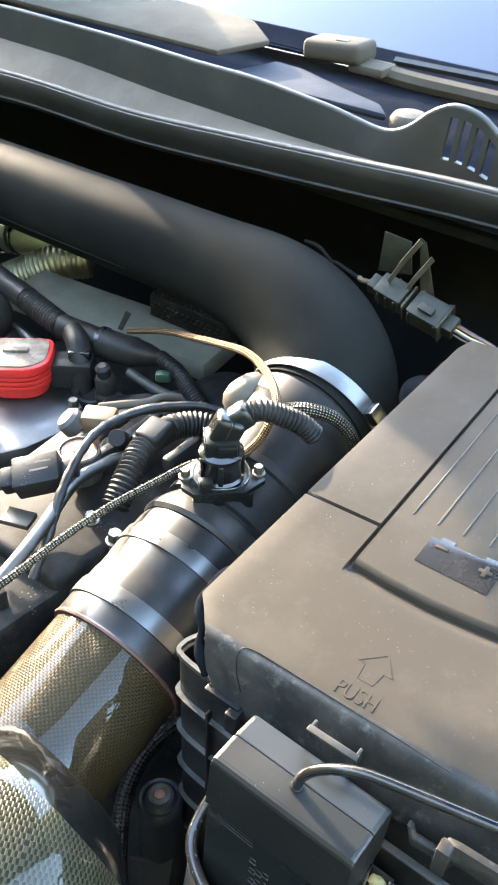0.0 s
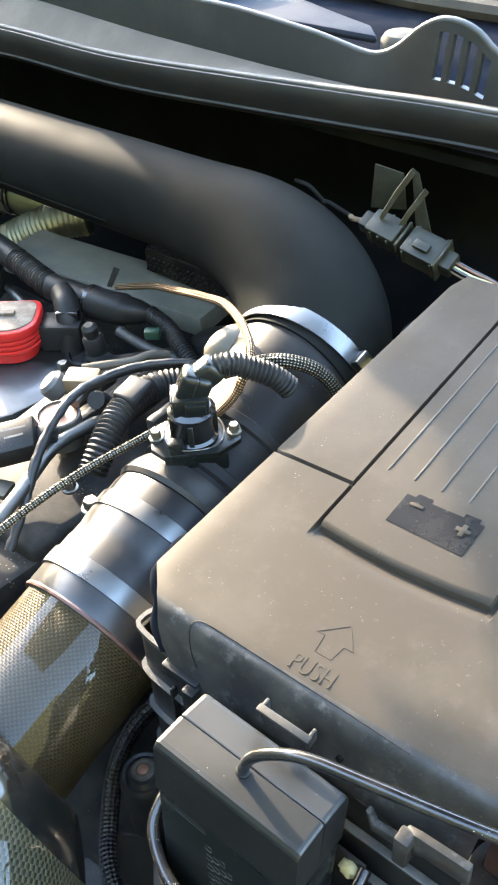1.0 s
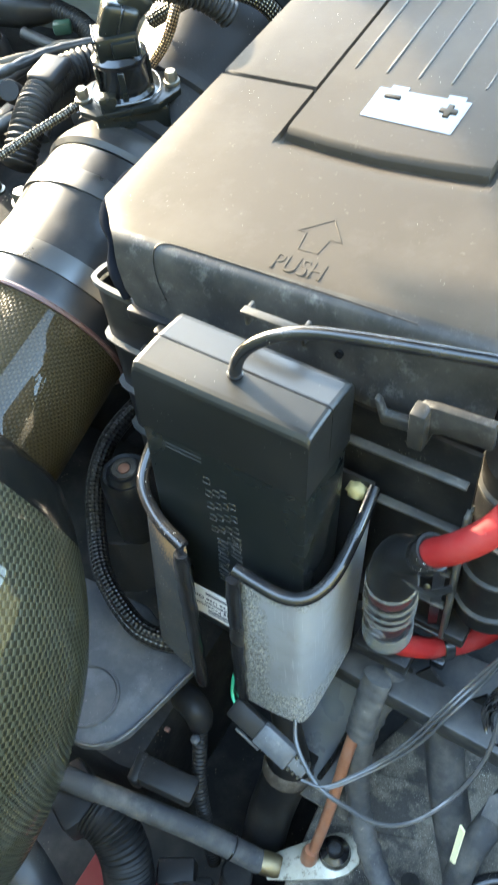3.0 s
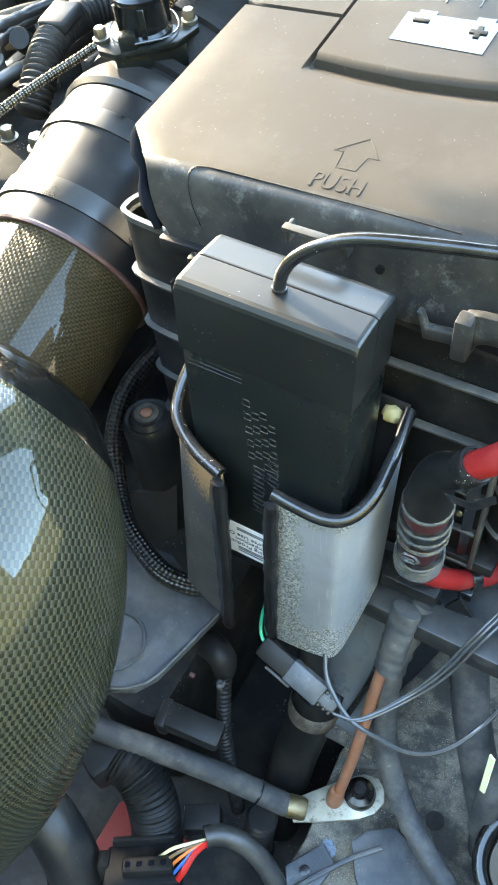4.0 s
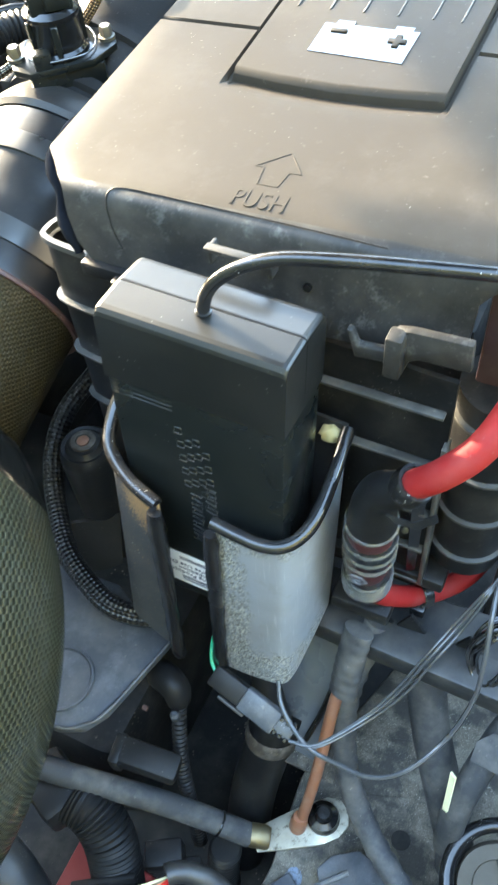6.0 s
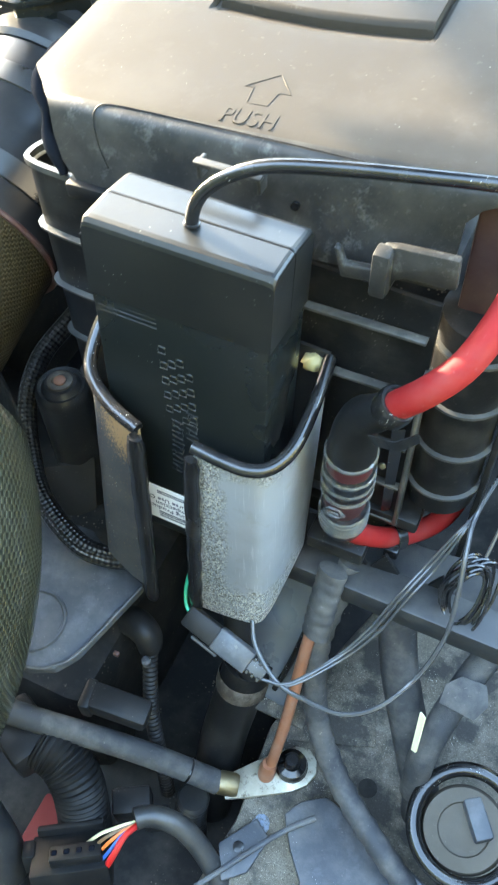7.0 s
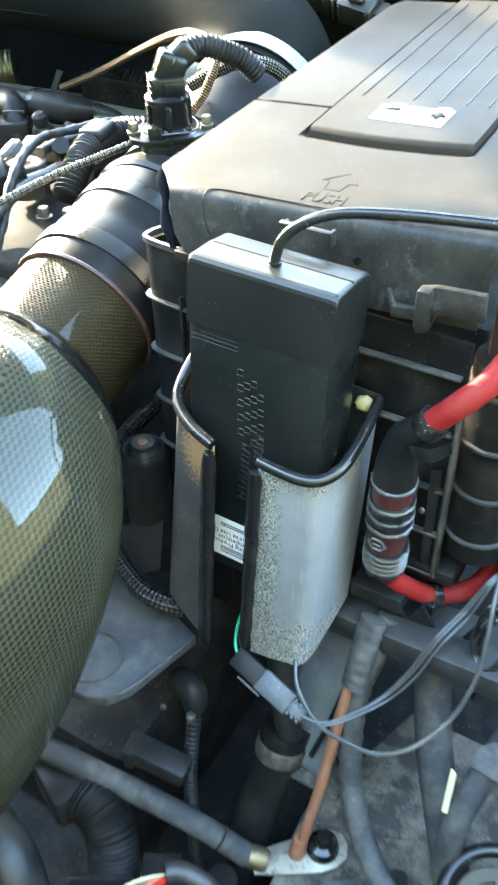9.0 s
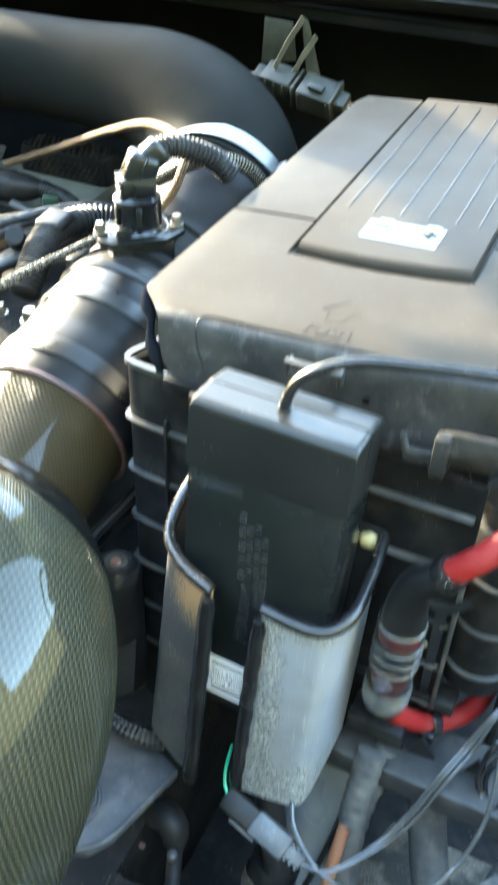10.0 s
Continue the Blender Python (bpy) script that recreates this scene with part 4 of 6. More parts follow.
def cap_shell():
    """Upper cap: box with wide rounded top edges, in a front and a back half."""
    out = []
    for y0, y1 in ((0.0, BD / 2 - 0.00025), (BD / 2 + 0.00025, BD)):
        bm = bmesh.new()
        prof = [(0.0, -0.043), (0.0, -0.0035), (0.0006, -0.0015), (0.0022, 0.0006), (0.0045, 0.0012), (BD / 2 - 0.001, 0.0022), (BD / 2 - 0.0003, 0.0018)]
        pts = prof if y0 == 0 else [(BD - y, z) for y, z in prof]
        rows = []
        for x, sh in ((-0.0, 0.0026), (0.0004, 0.0012), (0.0014, 0.0004), (0.0030, 0.0), (BW / 2, 0.0), (BW - 0.0030, 0.0), (BW - 0.0014, 0.0004), (BW - 0.0004, 0.0012), (BW, 0.0026)):
            rows.append([bm.verts.new((x, y, z - (sh if z > -0.02 else 0))) for y, z in pts])
        for a, c in zip(rows, rows[1:]):
            for k in range(len(a) - 1):
                bm.faces.new((a[k], a[k + 1], c[k + 1], c[k]))
        for row in (rows[0], rows[-1]):
            mid = bm.verts.new((row[0].co.x, BD / 2, -0.043))
            bm.faces.new(row + [mid])
        out.append(bm)
    return join(*out)


part("top_cap", in_box(cap_shell()), M_CAP, unit, "two-piece cap with a centre seam", 9)
for z in (-0.0475, -0.0505, -0.0535):
    part("moulded_line", in_box(block((0.034, 0.0008, 0.0008), (0.020, 0.0012, z), 0.0002, 1)), M_BOX, unit)
# checkered flag pattern and a lettering strip as plain bars
front_y = lambda z: 0.0006 + 0.0085 * max(0.0, -0.04 - z) / 0.2
for i in range(9):
    for j in range(4):
        if (i + j) % 2 == 0:
            z = -0.067 - i * 0.0056 - j * 0.0026
            part("flag_square", in_box(block((0.0046, 0.0016, 0.0046), (0.0390 + j * 0.0050 + i * 0.0002, front_y(z) + 0.0002, z), 0.0006, 1)), M_BOX, unit)
            # Pale strip paints the light caught on the square's lower edge.
            part("flag_highlight", in_box(block((0.0044, 0.0007, 0.0005), (0.0390 + j * 0.0050 + i * 0.0002, front_y(z) - 0.0002, z - 0.0025), 0)), M_WASHER, unit, "pale strip for a lit edge")
for x0, z0, n in ((0.0450, -0.1215, 11), (0.0545, -0.1105, 6)):
    for k in range(n):
        z = z0 - k * 0.0046
        part("lettering_bar", in_box(block((0.0072, 0.0008, 0.0009), (x0 - k * 0.0002, front_y(z) - 0.0001, z), 0, 1, Matrix.Rotation(0.35 if k % 2 else 0.1, 4, "Y"))), M_EMBOSS, unit, "embossed grey bar")
        part("lettering_bar", in_box(block((0.0009, 0.0008, 0.0040), (x0 + (0.0026 if k % 3 else -0.0026), front_y(z) - 0.0001, z - 0.0022), 0, 1, Matrix.Rotation(0.2, 4, "Y"))), M_EMBOSS, unit, "embossed grey bar")


def on_front(bm):
    """Lay a piece on the sloping front face."""
    for v in bm.verts:
        v.co.y += front_y(v.co.z)
    return in_box(bm)


label = part("label", on_front(block((0.048, 0.0006, 0.037), (0.040, -0.0001, -0.2120), 0.0002, 1)), M_LABEL, unit, "white warning sticker")
for k, (txt, dz) in enumerate((("Racing Production", -0.0045), ("Competition", 0.0005), ("Course Use Only", 0.0055))):
    mm = Matrix.Translation((0.0530, -0.0005, -0.2110 + dz)) @ Matrix.Rotation(radians(90), 4, "X") @ Matrix.Rotation(radians(180), 4, "Z")
    b = lettering(txt, 0.0056, 0.00012, mm)
    part("lettering", on_front(b), M_INK, label, "", 1)
for dz in (0.0105, 0.0125, -0.0105, -0.0125, -0.0150):
    part("lettering_bar", on_front(block((0.030, 0.0002, 0.0010), (0.041, -0.0005, -0.2110 + dz), 0)), M_INK, label)
part("cable", sweep([(0.1330, -0.0762, 0.786), (0.1335, -0.0755, 0.800), (0.1375, -0.0730, 0.8110), (0.148, -0.0690, 0.8205), (0.166, -0.0640, 0.8280), (0.195, -0.0590, 0.8320), (0.230, -0.0520, 0.8335), (0.262, -0.0440, 0.8330), (0.300, -0.030, 0.828), (0.36, 0.0, 0.80)], 0.0033, 12), M_TRIM, unit, "round black cable")
part("grommet", turned([(0.0040, -0.001), (0.0040, 0.0002), (0.0034, 0.0004)], along((0.1332, -0.0758, 0.7965), (0.03, 0.12, 0.99)), 16), M_TRIM, unit)

# bracket: folded sheet with rubber edging
holder = thing("box_bracket", "folded aluminium bracket with black rubber edge trim holding the control box", "bracket", (0.13, -0.09, 0.50))


def rounded(line, cuts=5):
    """A polyline with its bends eased by a Catmull-Rom curve."""
    p = [Vector(q) for q in line]
    if len(p) < 4:
        return p
    out = []
    for i in range(len(p) - 1):
        p0, p1, p2, p3 = p[max(i - 1, 0)], p[i], p[i + 1], p[min(i + 2, len(p) - 1)]
        for k in range(cuts):
            t = k / cuts
            out.append(0.5 * (2 * p1 + (p2 - p0) * t + (2 * p0 - 5 * p1 + 4 * p2 - p3) * t * t + (3 * p1 - p0 - 3 * p2 + p3) * t ** 3))
    return out + [p[-1]]


def sheet(top, low, thick):
    """A bent sheet between a top line and a bottom line."""
    bm = bmesh.new()
    a, b = rounded(top), rounded(low)
    n = len(a)
    rings = []
    for i in range(n):
        d = (a[min(i + 1, n - 1)] - a[max(i - 1, 0)]).normalized()
        off = Vector((-d.y, d.x, 0)).normalized() * thick
        rings.append([bm.verts.new(q) for q in (a[i], b[i], b[i] + off, a[i] + off)])
    for p, q in zip(rings, rings[1:]):
        for k in range(4):
            bm.faces.new((p[k], p[(k + 1) % 4], q[(k + 1) % 4], q[k]))
    bm.faces.new(rings[0])
    bm.faces.new(rings[-1][::-1])
    return bm


def rubber_strip(top, low, half, deep):
    """A soft rubber strip of oval section with a slightly wavy run."""
    bm = bmesh.new()
    a, b = Vector(top), Vector(low)
    rings = []
    for i in range(25):
        c = a.lerp(b, i / 24) + Vector((math.sin(i * 1.7) * 0.0004, 0, 0))
        k = 0.75 if i in (0, 24) else 1.0
        rings.append([bm.verts.new(c + Vector((math.cos(q) * half * k, math.sin(q) * deep * k, 0))) for q in (math.tau * n / 16 for n in range(16))])
    for p, q in zip(rings, rings[1:]):
        for n in range(16):
            bm.faces.new((p[n], p[(n + 1) % 16], q[(n + 1) % 16], q[n]))
    bm.faces.new(rings[0])
    bm.faces.new(rings[-1][::-1])
    return bm


top_r = [(0.1435, -0.1140, 0.6760), (0.1580, -0.1155, 0.6755), (0.1740, -0.1160, 0.6755), (0.1850, -0.1125, 0.6765), (0.1920, -0.1030, 0.6785), (0.1950, -0.0900, 0.6825), (0.1945, -0.0660, 0.6890), (0.1925, -0.0420, 0.6960)]
low_r = [(0.1320, -0.1200, 0.4880), (0.1490, -0.1215, 0.4925), (0.1670, -0.1220, 0.4975), (0.1815, -0.1205, 0.5020), (0.1860, -0.1130, 0.5065), (0.1880, -0.1020, 0.5120), (0.1900, -0.0850, 0.5210), (0.1915, -0.0660, 0.5290)]
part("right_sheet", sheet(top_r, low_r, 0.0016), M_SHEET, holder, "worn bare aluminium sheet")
part("edge_trim", sweep([(x, y, z + 0.0016) for x, y, z in top_r], 0.0040, 12, 0.003), M_TRIM, holder, "black rubber edge trim")
part("seam_trim", rubber_strip((0.1430, -0.1175, 0.6700), (0.1340, -0.1225, 0.4880), 0.0050, 0.0034), M_TRIM, holder, "black rubber strip along the gap")
top_l = [(0.0690, -0.0600, 0.7100), (0.0665, -0.0740, 0.7000), (0.0668, -0.0860, 0.6920), (0.0705, -0.0960, 0.6870), (0.0790, -0.1035, 0.6830), (0.0930, -0.1110, 0.6800), (0.1110, -0.1165, 0.6775)]
low_l = [(0.0600, -0.0900, 0.5300), (0.0598, -0.1000, 0.5240), (0.0610, -0.1100, 0.5180), (0.0640, -0.1180, 0.5130), (0.0720, -0.1195, 0.5030), (0.0840, -0.1200, 0.4890), (0.0965, -0.1185, 0.4745)]
part("left_sheet", sheet(top_l, low_l, 0.0016), M_SHEET2, holder, "dark dusty sheet with a rusty brown corner")
part("edge_trim", sweep([(x, y, z + 0.0016) for x, y, z in top_l], 0.0040, 12, 0.003), M_TRIM, holder, "black rubber edge trim")
part("seam_trim", rubber_strip((0.1095, -0.1190, 0.6735), (0.0965, -0.1215, 0.4715), 0.0058, 0.0042), M_TRIM, holder, "black rubber strip along the gap")
part("back_sheet", sheet([(0.192, -0.040, 0.700), (0.13, -0.040, 0.704), (0.068, -0.042, 0.702)], [(0.190, -0.060, 0.525), (0.125, -0.052, 0.52), (0.05, -0.062, 0.525)], 0.002), M_RUBBER, holder)
lump = turned([(0.002, 0), (0.0055, 0.002), (0.0062, 0.005), (0.004, 0.008), (0.001, 0.009)], axes((0.1835, -0.0430, 0.6890), (1, 0, 0.2), (0.1, -0.3, 1)), 13)
rng = random.Random(8)
for v in lump.verts:
    v.co += Vector((rng.uniform(-1, 1), rng.uniform(-1, 1), rng.uniform(-1, 1))) * 0.0013
part("putty_lump", lump, M_PUTTY, holder, "yellow putty lump", 80)
part("bottom_fold", block((0.040, 0.020, 0.003), (0.158, -0.108, 0.492), 0.001, 1, Matrix.Rotation(radians(-6), 4, "Y")), M_SHEET, holder)


# ---------------------------------------------------------------- front of the tray: fuse holder, red cables, lower beam
fuse = thing("fuse_holder", "clear plastic inline fuse holder with a black elbow boot", "fuse holder", (0.2158, -0.0625, 0.56))
FA = axes((0.2158, -0.0625, 0.5690), (1, 0, 0), (0.030, -0.090, 1.0)) @ Matrix.Diagonal((0.76, 0.76, 1.12, 1))


def on_fuse(profile, sides=32):
    return turned(profile, FA, sides)


part("lower_cap", on_fuse([(0.010, -0.006), (0.0165, -0.002), (0.0195, 0.004), (0.0200, 0.008), (0.0200, 0.022), (0.0192, 0.024)]), M_CLEAR, fuse, "clear ribbed screw cap")
part("barrel", on_fuse([(0.0188, 0.024), (0.0192, 0.026), (0.0192, 0.046), (0.0185, 0.048)]), M_CLEAR, fuse, "clear barrel")
part("upper_cap", on_fuse([(0.0195, 0.048), (0.0206, 0.051), (0.0206, 0.066), (0.0198, 0.069), (0.0204, 0.072), (0.0200, 0.083), (0.0182, 0.086)]), M_CLEAR, fuse, "clear upper screw cap")
part("core", on_fuse([(0.013, 0.014), (0.0140, 0.018), (0.0150, 0.026), (0.0172, 0.032), (0.0172, 0.045), (0.013, 0.047)], 24), M_CORE, fuse, "red cable core showing through")
part("cable_end", on_fuse([(0.0150, 0.069), (0.0176, 0.070), (0.0176, 0.080), (0.0150, 0.083)], 24), M_CORE, fuse, "red cable jacket inside the cap")
part("boot_core", on_fuse([(0.012, 0.049), (0.0180, 0.051), (0.0180, 0.067), (0.0135, 0.070), (0.0135, 0.090)], 24), M_GLOSS, fuse, "black boot inside the clear cap")
part("dark_foot", on_fuse([(0.010, -0.004), (0.0150, 0.0), (0.0162, 0.009), (0.0140, 0.011)], 24), M_GLOSS, fuse, "dark moulded foot")
for z, r in ((0.0105, 0.0204), (0.0150, 0.0206), (0.0195, 0.0206), (0.0240, 0.0204), (0.0480, 0.0206), (0.0580, 0.0208), (0.0675, 0.0204), (0.0835, 0.0196)):
    part("clear_ring", turned([(r - 0.0008, z - 0.0016), (r + 0.0007, z - 0.0007), (r + 0.0007, z + 0.0007), (r - 0.0008, z + 0.0016)], FA, 32, False), M_FROST, fuse, "pale clear ring")
mk = join(turned([(0.0062, 0), (0.0072, 0.0014), (0.0086, 0.0014), (0.0094, 0)], Matrix.Diagonal((1, 0.62, 1, 1)), 6, False), block((0.0080, 0.0018, 0.0014), (0, 0, 0.0008), 0.0004, 1))
mk.transform(FA @ axes((-0.002, -0.0198, 0.0385), (1, 0, 0), (0, -1, 0)))
part("raised_mark", mk, M_FROST, fuse, "small raised maker's mark")
part("elbow_boot", sweep([(0.2188, -0.0712, 0.660), (0.2195, -0.0725, 0.682), (0.2235, -0.0750, 0.7000), (0.2310, -0.0785, 0.7110), (0.2405, -0.0798, 0.7230)], lambda t, s: 0.0143 - 0.0055 * t / s, 24, 0.003), M_DEEP, fuse, "black tape boot")
part("tape_flap", sheet([(0.232, -0.094, 0.712), (0.246, -0.096, 0.716), (0.256, -0.091, 0.722)], [(0.236, -0.090, 0.700), (0.248, -0.092, 0.704), (0.257, -0.089, 0.713)], 0.0006), M_GLOSS, fuse, "loose end of shiny tape")

part("tape_collar", turned([(0.0084, -0.005), (0.0104, -0.004), (0.0108, 0.003), (0.0098, 0.006), (0.0082, 0.006)], along((0.2390, -0.0797, 0.7205), (0.45, 0.0, 0.9)), 22, False), M_TRIM, fuse, "folded black tape collar")

hot = thing("battery_cable", "thick red battery cable curving up under the battery cover", "cable", (0.25, -0.07, 0.71))
part("jacket", sweep([(0.2370, -0.0795, 0.7180), (0.2405, -0.0798, 0.7230), (0.2540, -0.0790, 0.7400), (0.2671, -0.0687, 0.7552), (0.2758, -0.0461, 0.7729), (0.2767, -0.0218, 0.7828), (0.2725, -0.0052, 0.7776)], 0.0076, 24, 0.004), M_RED, hot)
low = thing("battery_cable", "red cable leaving the bottom of the fuse holder", "cable", (0.247, -0.035, 0.53))
part("jacket", sweep([(0.2180, -0.0640, 0.5680), (0.2300, -0.0540, 0.5510), (0.2470, -0.0350, 0.5310), (0.2660, -0.0130, 0.5260), (0.2760, 0.0060, 0.5320), (0.2790, 0.0350, 0.5450)], 0.0074, 20, 0.004), M_RED, low)
part("cable_tie", join(turned([(0.0092, -0.004), (0.0098, -0.0035), (0.0098, 0.0035), (0.0092, 0.004)], along((0.2470, -0.0350, 0.5312), (0.63, 0.75, -0.35)), 20, False), block((0.010, 0.008, 0.010), (0.2480, -0.0450, 0.5290), 0.0015)), M_TRIM, low, "black cable tie")
strap = thing("hanger_strap", "ragged dark strap with a bright rivet on the tray", "strap", (0.236, -0.040, 0.60))
part("strip", sheet([(0.2330, -0.0430, 0.655), (0.2405, -0.0415, 0.657)], [(0.2345, -0.0390, 0.562), (0.2400, -0.0375, 0.564)], 0.0015), M_TRIM, strap)
part("rivet", turned([(0.0024, 0), (0.0022, 0.0008), (0.0012, 0.0012), (0.0004, 0.0010)], along((0.2310, -0.0425, 0.617), (0.1, -1, 0.5)), 14), M_STEEL, strap)


beam = thing("support_beam", "dusty grey plastic support beam below the tray", "beam", (0.26, -0.075, 0.50))
part("rail", block((0.190, 0.026, 0.022), (0.268, -0.070, 0.515), 0.002, 2, Matrix.Rotation(radians(-7), 4, "Y") @ Matrix.Rotation(radians(-4), 4, "Z")), M_BEAM, beam)
part("upper_flange", block((0.180, 0.050, 0.003), (0.262, -0.050, 0.514), 0.001, 1, Matrix.Rotation(radians(-7), 4, "Y")), M_BEAM, beam)
for x in (0.222, 0.246, 0.285):
    part("gusset", prism([(0, 0), (0.030, 0), (0.016, 0.030)], 0.003, axes((x - 0.012, -0.056, 0.512), (1, 0, 0.1), (0, -1, 0)), 0.0006), M_TRAY, beam)
part("shelf_block", block((0.040, 0.026, 0.014), (0.214, -0.056, 0.542), 0.002), M_TRAY, beam)
part("rear_ledge", block((0.09, 0.020, 0.012), (0.215, -0.030, 0.556), 0.002), M_TRAY, beam)


# ---------------------------------------------------------------- signal wires, plug and coil
plug = thing("wire_plug", "slate grey plastic connector plug on a pair of thin wires", "connector", (0.155, -0.138, 0.48))
d = Vector((0.0625, -0.0190, -0.004)).normalized()
pm = axes((0.1335, -0.1300, 0.4890), d, (0.1, -0.55, 0.8))
for name, size, at, lab in (("socket", (0.030, 0.016, 0.009), (0.012, 0, 0), "dark socket half"), ("shell", (0.030, 0.0175, 0.0105), (0.038, 0, 0.0008), "pale slate shell"), ("tail", (0.016, 0.011, 0.0085), (0.058, 0, 0), "")):
    b = block(size, at, 0.002, 2)
    b.transform(pm)
    part(name, b, M_GREY if name != "socket" else M_MATTE, plug, lab)
for k in range(3):
    for side in (-1, 1):
        b = block((0.0026, 0.003, 0.009), (0.0545 + k * 0.0045, side * 0.0052, 0.0006), 0.0004, 1)
        b.transform(pm)
        part("grip_ridge", b, M_TRIM, plug)
b = block((0.022, 0.002, 0.003), (0.020, -0.0105, 0.002), 0.0006, 1)
b.transform(pm)
part("latch", b, M_WASHER, plug, "pale latch edge")
part("green_wire", sweep([(0.124, -0.106, 0.515), (0.1245, -0.117, 0.503), (0.128, -0.125, 0.494), (0.1345, -0.1300, 0.490)], 0.0014, 8, 0.002), M_GREEN, plug, "short green wire")

loom = thing("signal_wires", "thin grey signal wires looping to a coil", "wires", (0.25, -0.1, 0.48))
for k, (dx, dz) in enumerate(((0.0, 0.0), (0.003, 0.0016), (0.006, -0.001))):
    part("wire", sweep([(0.198, -0.151, 0.489), (0.2150 + dx * 0.3, -0.1450, 0.4850 + dz), (0.2377 + dx * 0.6, -0.1160, 0.4890 + dz), (0.2521 + dx, -0.0960, 0.5070 + dz), (0.2639 + dx, -0.0790, 0.5370 + dz), (0.2742 + dx, -0.0580, 0.5510 + dz), (0.2853 + dx * 0.5, -0.0420, 0.5740), (0.2926, -0.0240, 0.5780), (0.300, 0.02, 0.570)], 0.0011, 8, 0.004), M_WIRE, loom)
part("wire", sweep([(0.176, -0.118, 0.505), (0.1860, -0.1340, 0.4950), (0.2090, -0.1480, 0.4860), (0.2320, -0.1500, 0.4830), (0.2560, -0.1500, 0.4870), (0.2760, -0.1380, 0.4930), (0.2930, -0.1120, 0.5060), (0.3001, -0.0930, 0.5340), (0.2987, -0.0780, 0.5620), (0.2945, -0.0580, 0.5830), (0.2927, -0.0350, 0.5900), (0.300, 0.02, 0.575)], 0.0017, 8, 0.004), M_WIRE, loom, "long drooping wire")
coil = thing("wire_coil", "small bundle of coiled thin black wire hanging from the tray", "wire coil", (0.303, -0.07, 0.53))
rng = random.Random(4)
for k in range(9):
    c = Vector((0.303 + rng.uniform(-0.004, 0.004), -0.066 + rng.uniform(-0.004, 0.004), 0.547))
    a, b = 0.011 + rng.uniform(-0.003, 0.004), 0.022 + rng.uniform(-0.004, 0.004)
    tilt = rng.uniform(-0.35, 0.35)
    ring = [c + Vector((a * math.cos(u + tilt), b * 0.45 * math.sin(u) + 0.004 * math.sin(2 * u), b * math.sin(u))) for u in [i * math.tau / 14 for i in range(16)]]
    part("turn", sweep(ring, 0.0011, 6, 0.004), M_WIREDARK, coil)
part("lead", sweep([(0.306, -0.055, 0.565), (0.309, -0.030, 0.585), (0.312, 0.0, 0.60)], 0.0013, 8), M_WIRE, coil)


# ---------------------------------------------------------------- earth point and what lies round it
rail = thing("chassis_rail", "dusty brown-grey chassis rail under the earth point", "chassis rail", (0.24, -0.15, 0.16))
part("rail_top", prism([(0.176, -0.34), (0.30, -0.36), (0.42, -0.20), (0.40, 0.02), (0.235, 0.02), (0.190, -0.12), (0.196, -0.200)], 0.134, Matrix.Translation((0, 0, 0.166)), 0.004), M_RAIL, rail)
part("rail_ledge", block((0.085, 0.05, 0.012), (0.232, -0.092, 0.296), 0.003, 2, Matrix.Rotation(radians(20), 4, "Z")), M_RAIL, rail, "raised ledge")
part("rail_bracket", join(block((0.055, 0.006, 0.045), (0.196, -0.105, 0.345), 0.001), block((0.050, 0.030, 0.004), (0.199, -0.118, 0.366), 0.001)), M_RAIL, rail, "folded bracket")
part("paint_spot", turned([(0.0075, 0), (0.0065, 0.0004), (0.003, 0.0005)], Matrix.Translation((0.216, -0.198, 0.3002)) @ Matrix.Diagonal((1, 1.2, 1, 1)), 11), M_SPOT, rail, "pale blue paint spot")
part("rail_hole", turned([(0.008, 0), (0.008, 0.0012)], Matrix.Translation((0.285, -0.135, 0.3002)), 16), M_DARK, rail)

earth = thing("ground_cable", "thick black earth cable with a tinned ring terminal", "cable", (0.1, -0.19, 0.30))
part("jacket", sweep([(-0.06, -0.232, 0.392), (-0.01, -0.224, 0.386), (0.0320, -0.2160, 0.3760), (0.0900, -0.2010, 0.3510), (0.1320, -0.1920, 0.3320), (0.1720, -0.1850, 0.3120)], 0.0098, 20, 0.006), M_CLOTH, earth)
part("cut_ring", turned([(0.0099, -0.001), (0.0104, 0), (0.0099, 0.001)], along((0.1480, -0.1892, 0.3243), (0.9, 0.15, -0.42)), 20, False), M_TRIM, earth)
part("ferrule", turned([(0.0092, -0.008), (0.0098, -0.006), (0.0098, 0.006), (0.0085, 0.009)], along((0.1790, -0.1825, 0.3110), (0.95, 0.28, -0.2)), 20), M_BRASS, earth, "brass crimp ferrule")
tm = axes((0.1795, -0.1835, 0.3035), (0.78, 0.63, 0.06), (-0.05, -0.03, 1.0))
part("lug", prism([(-0.004, -0.0095), (0.018, -0.0135), (0.050, -0.0180), (0.064, -0.0165), (0.074, -0.010), (0.077, 0.001), (0.074, 0.011), (0.064, 0.0165), (0.048, 0.0165), (0.018, 0.0120), (-0.004, 0.0080)], 0.0042, tm, 0.001), M_TERM, earth, "flat tinned lug")
nut = single("rubber_nut", turned([(0.0135, 0), (0.0135, 0.004), (0.0125, 0.006), (0.0120, 0.010), (0.0075, 0.0125), (0.0070, 0.018), (0.0050, 0.0205)], Matrix.Translation((0.2220, -0.1480, 0.3110)), 24), M_GLOSS, "domed black cap nut on the ring terminal", "nut")
rod = thing("copper_lead", "dull copper-coloured insulated lead standing on the terminal", "lead", (0.207, -0.162, 0.31))
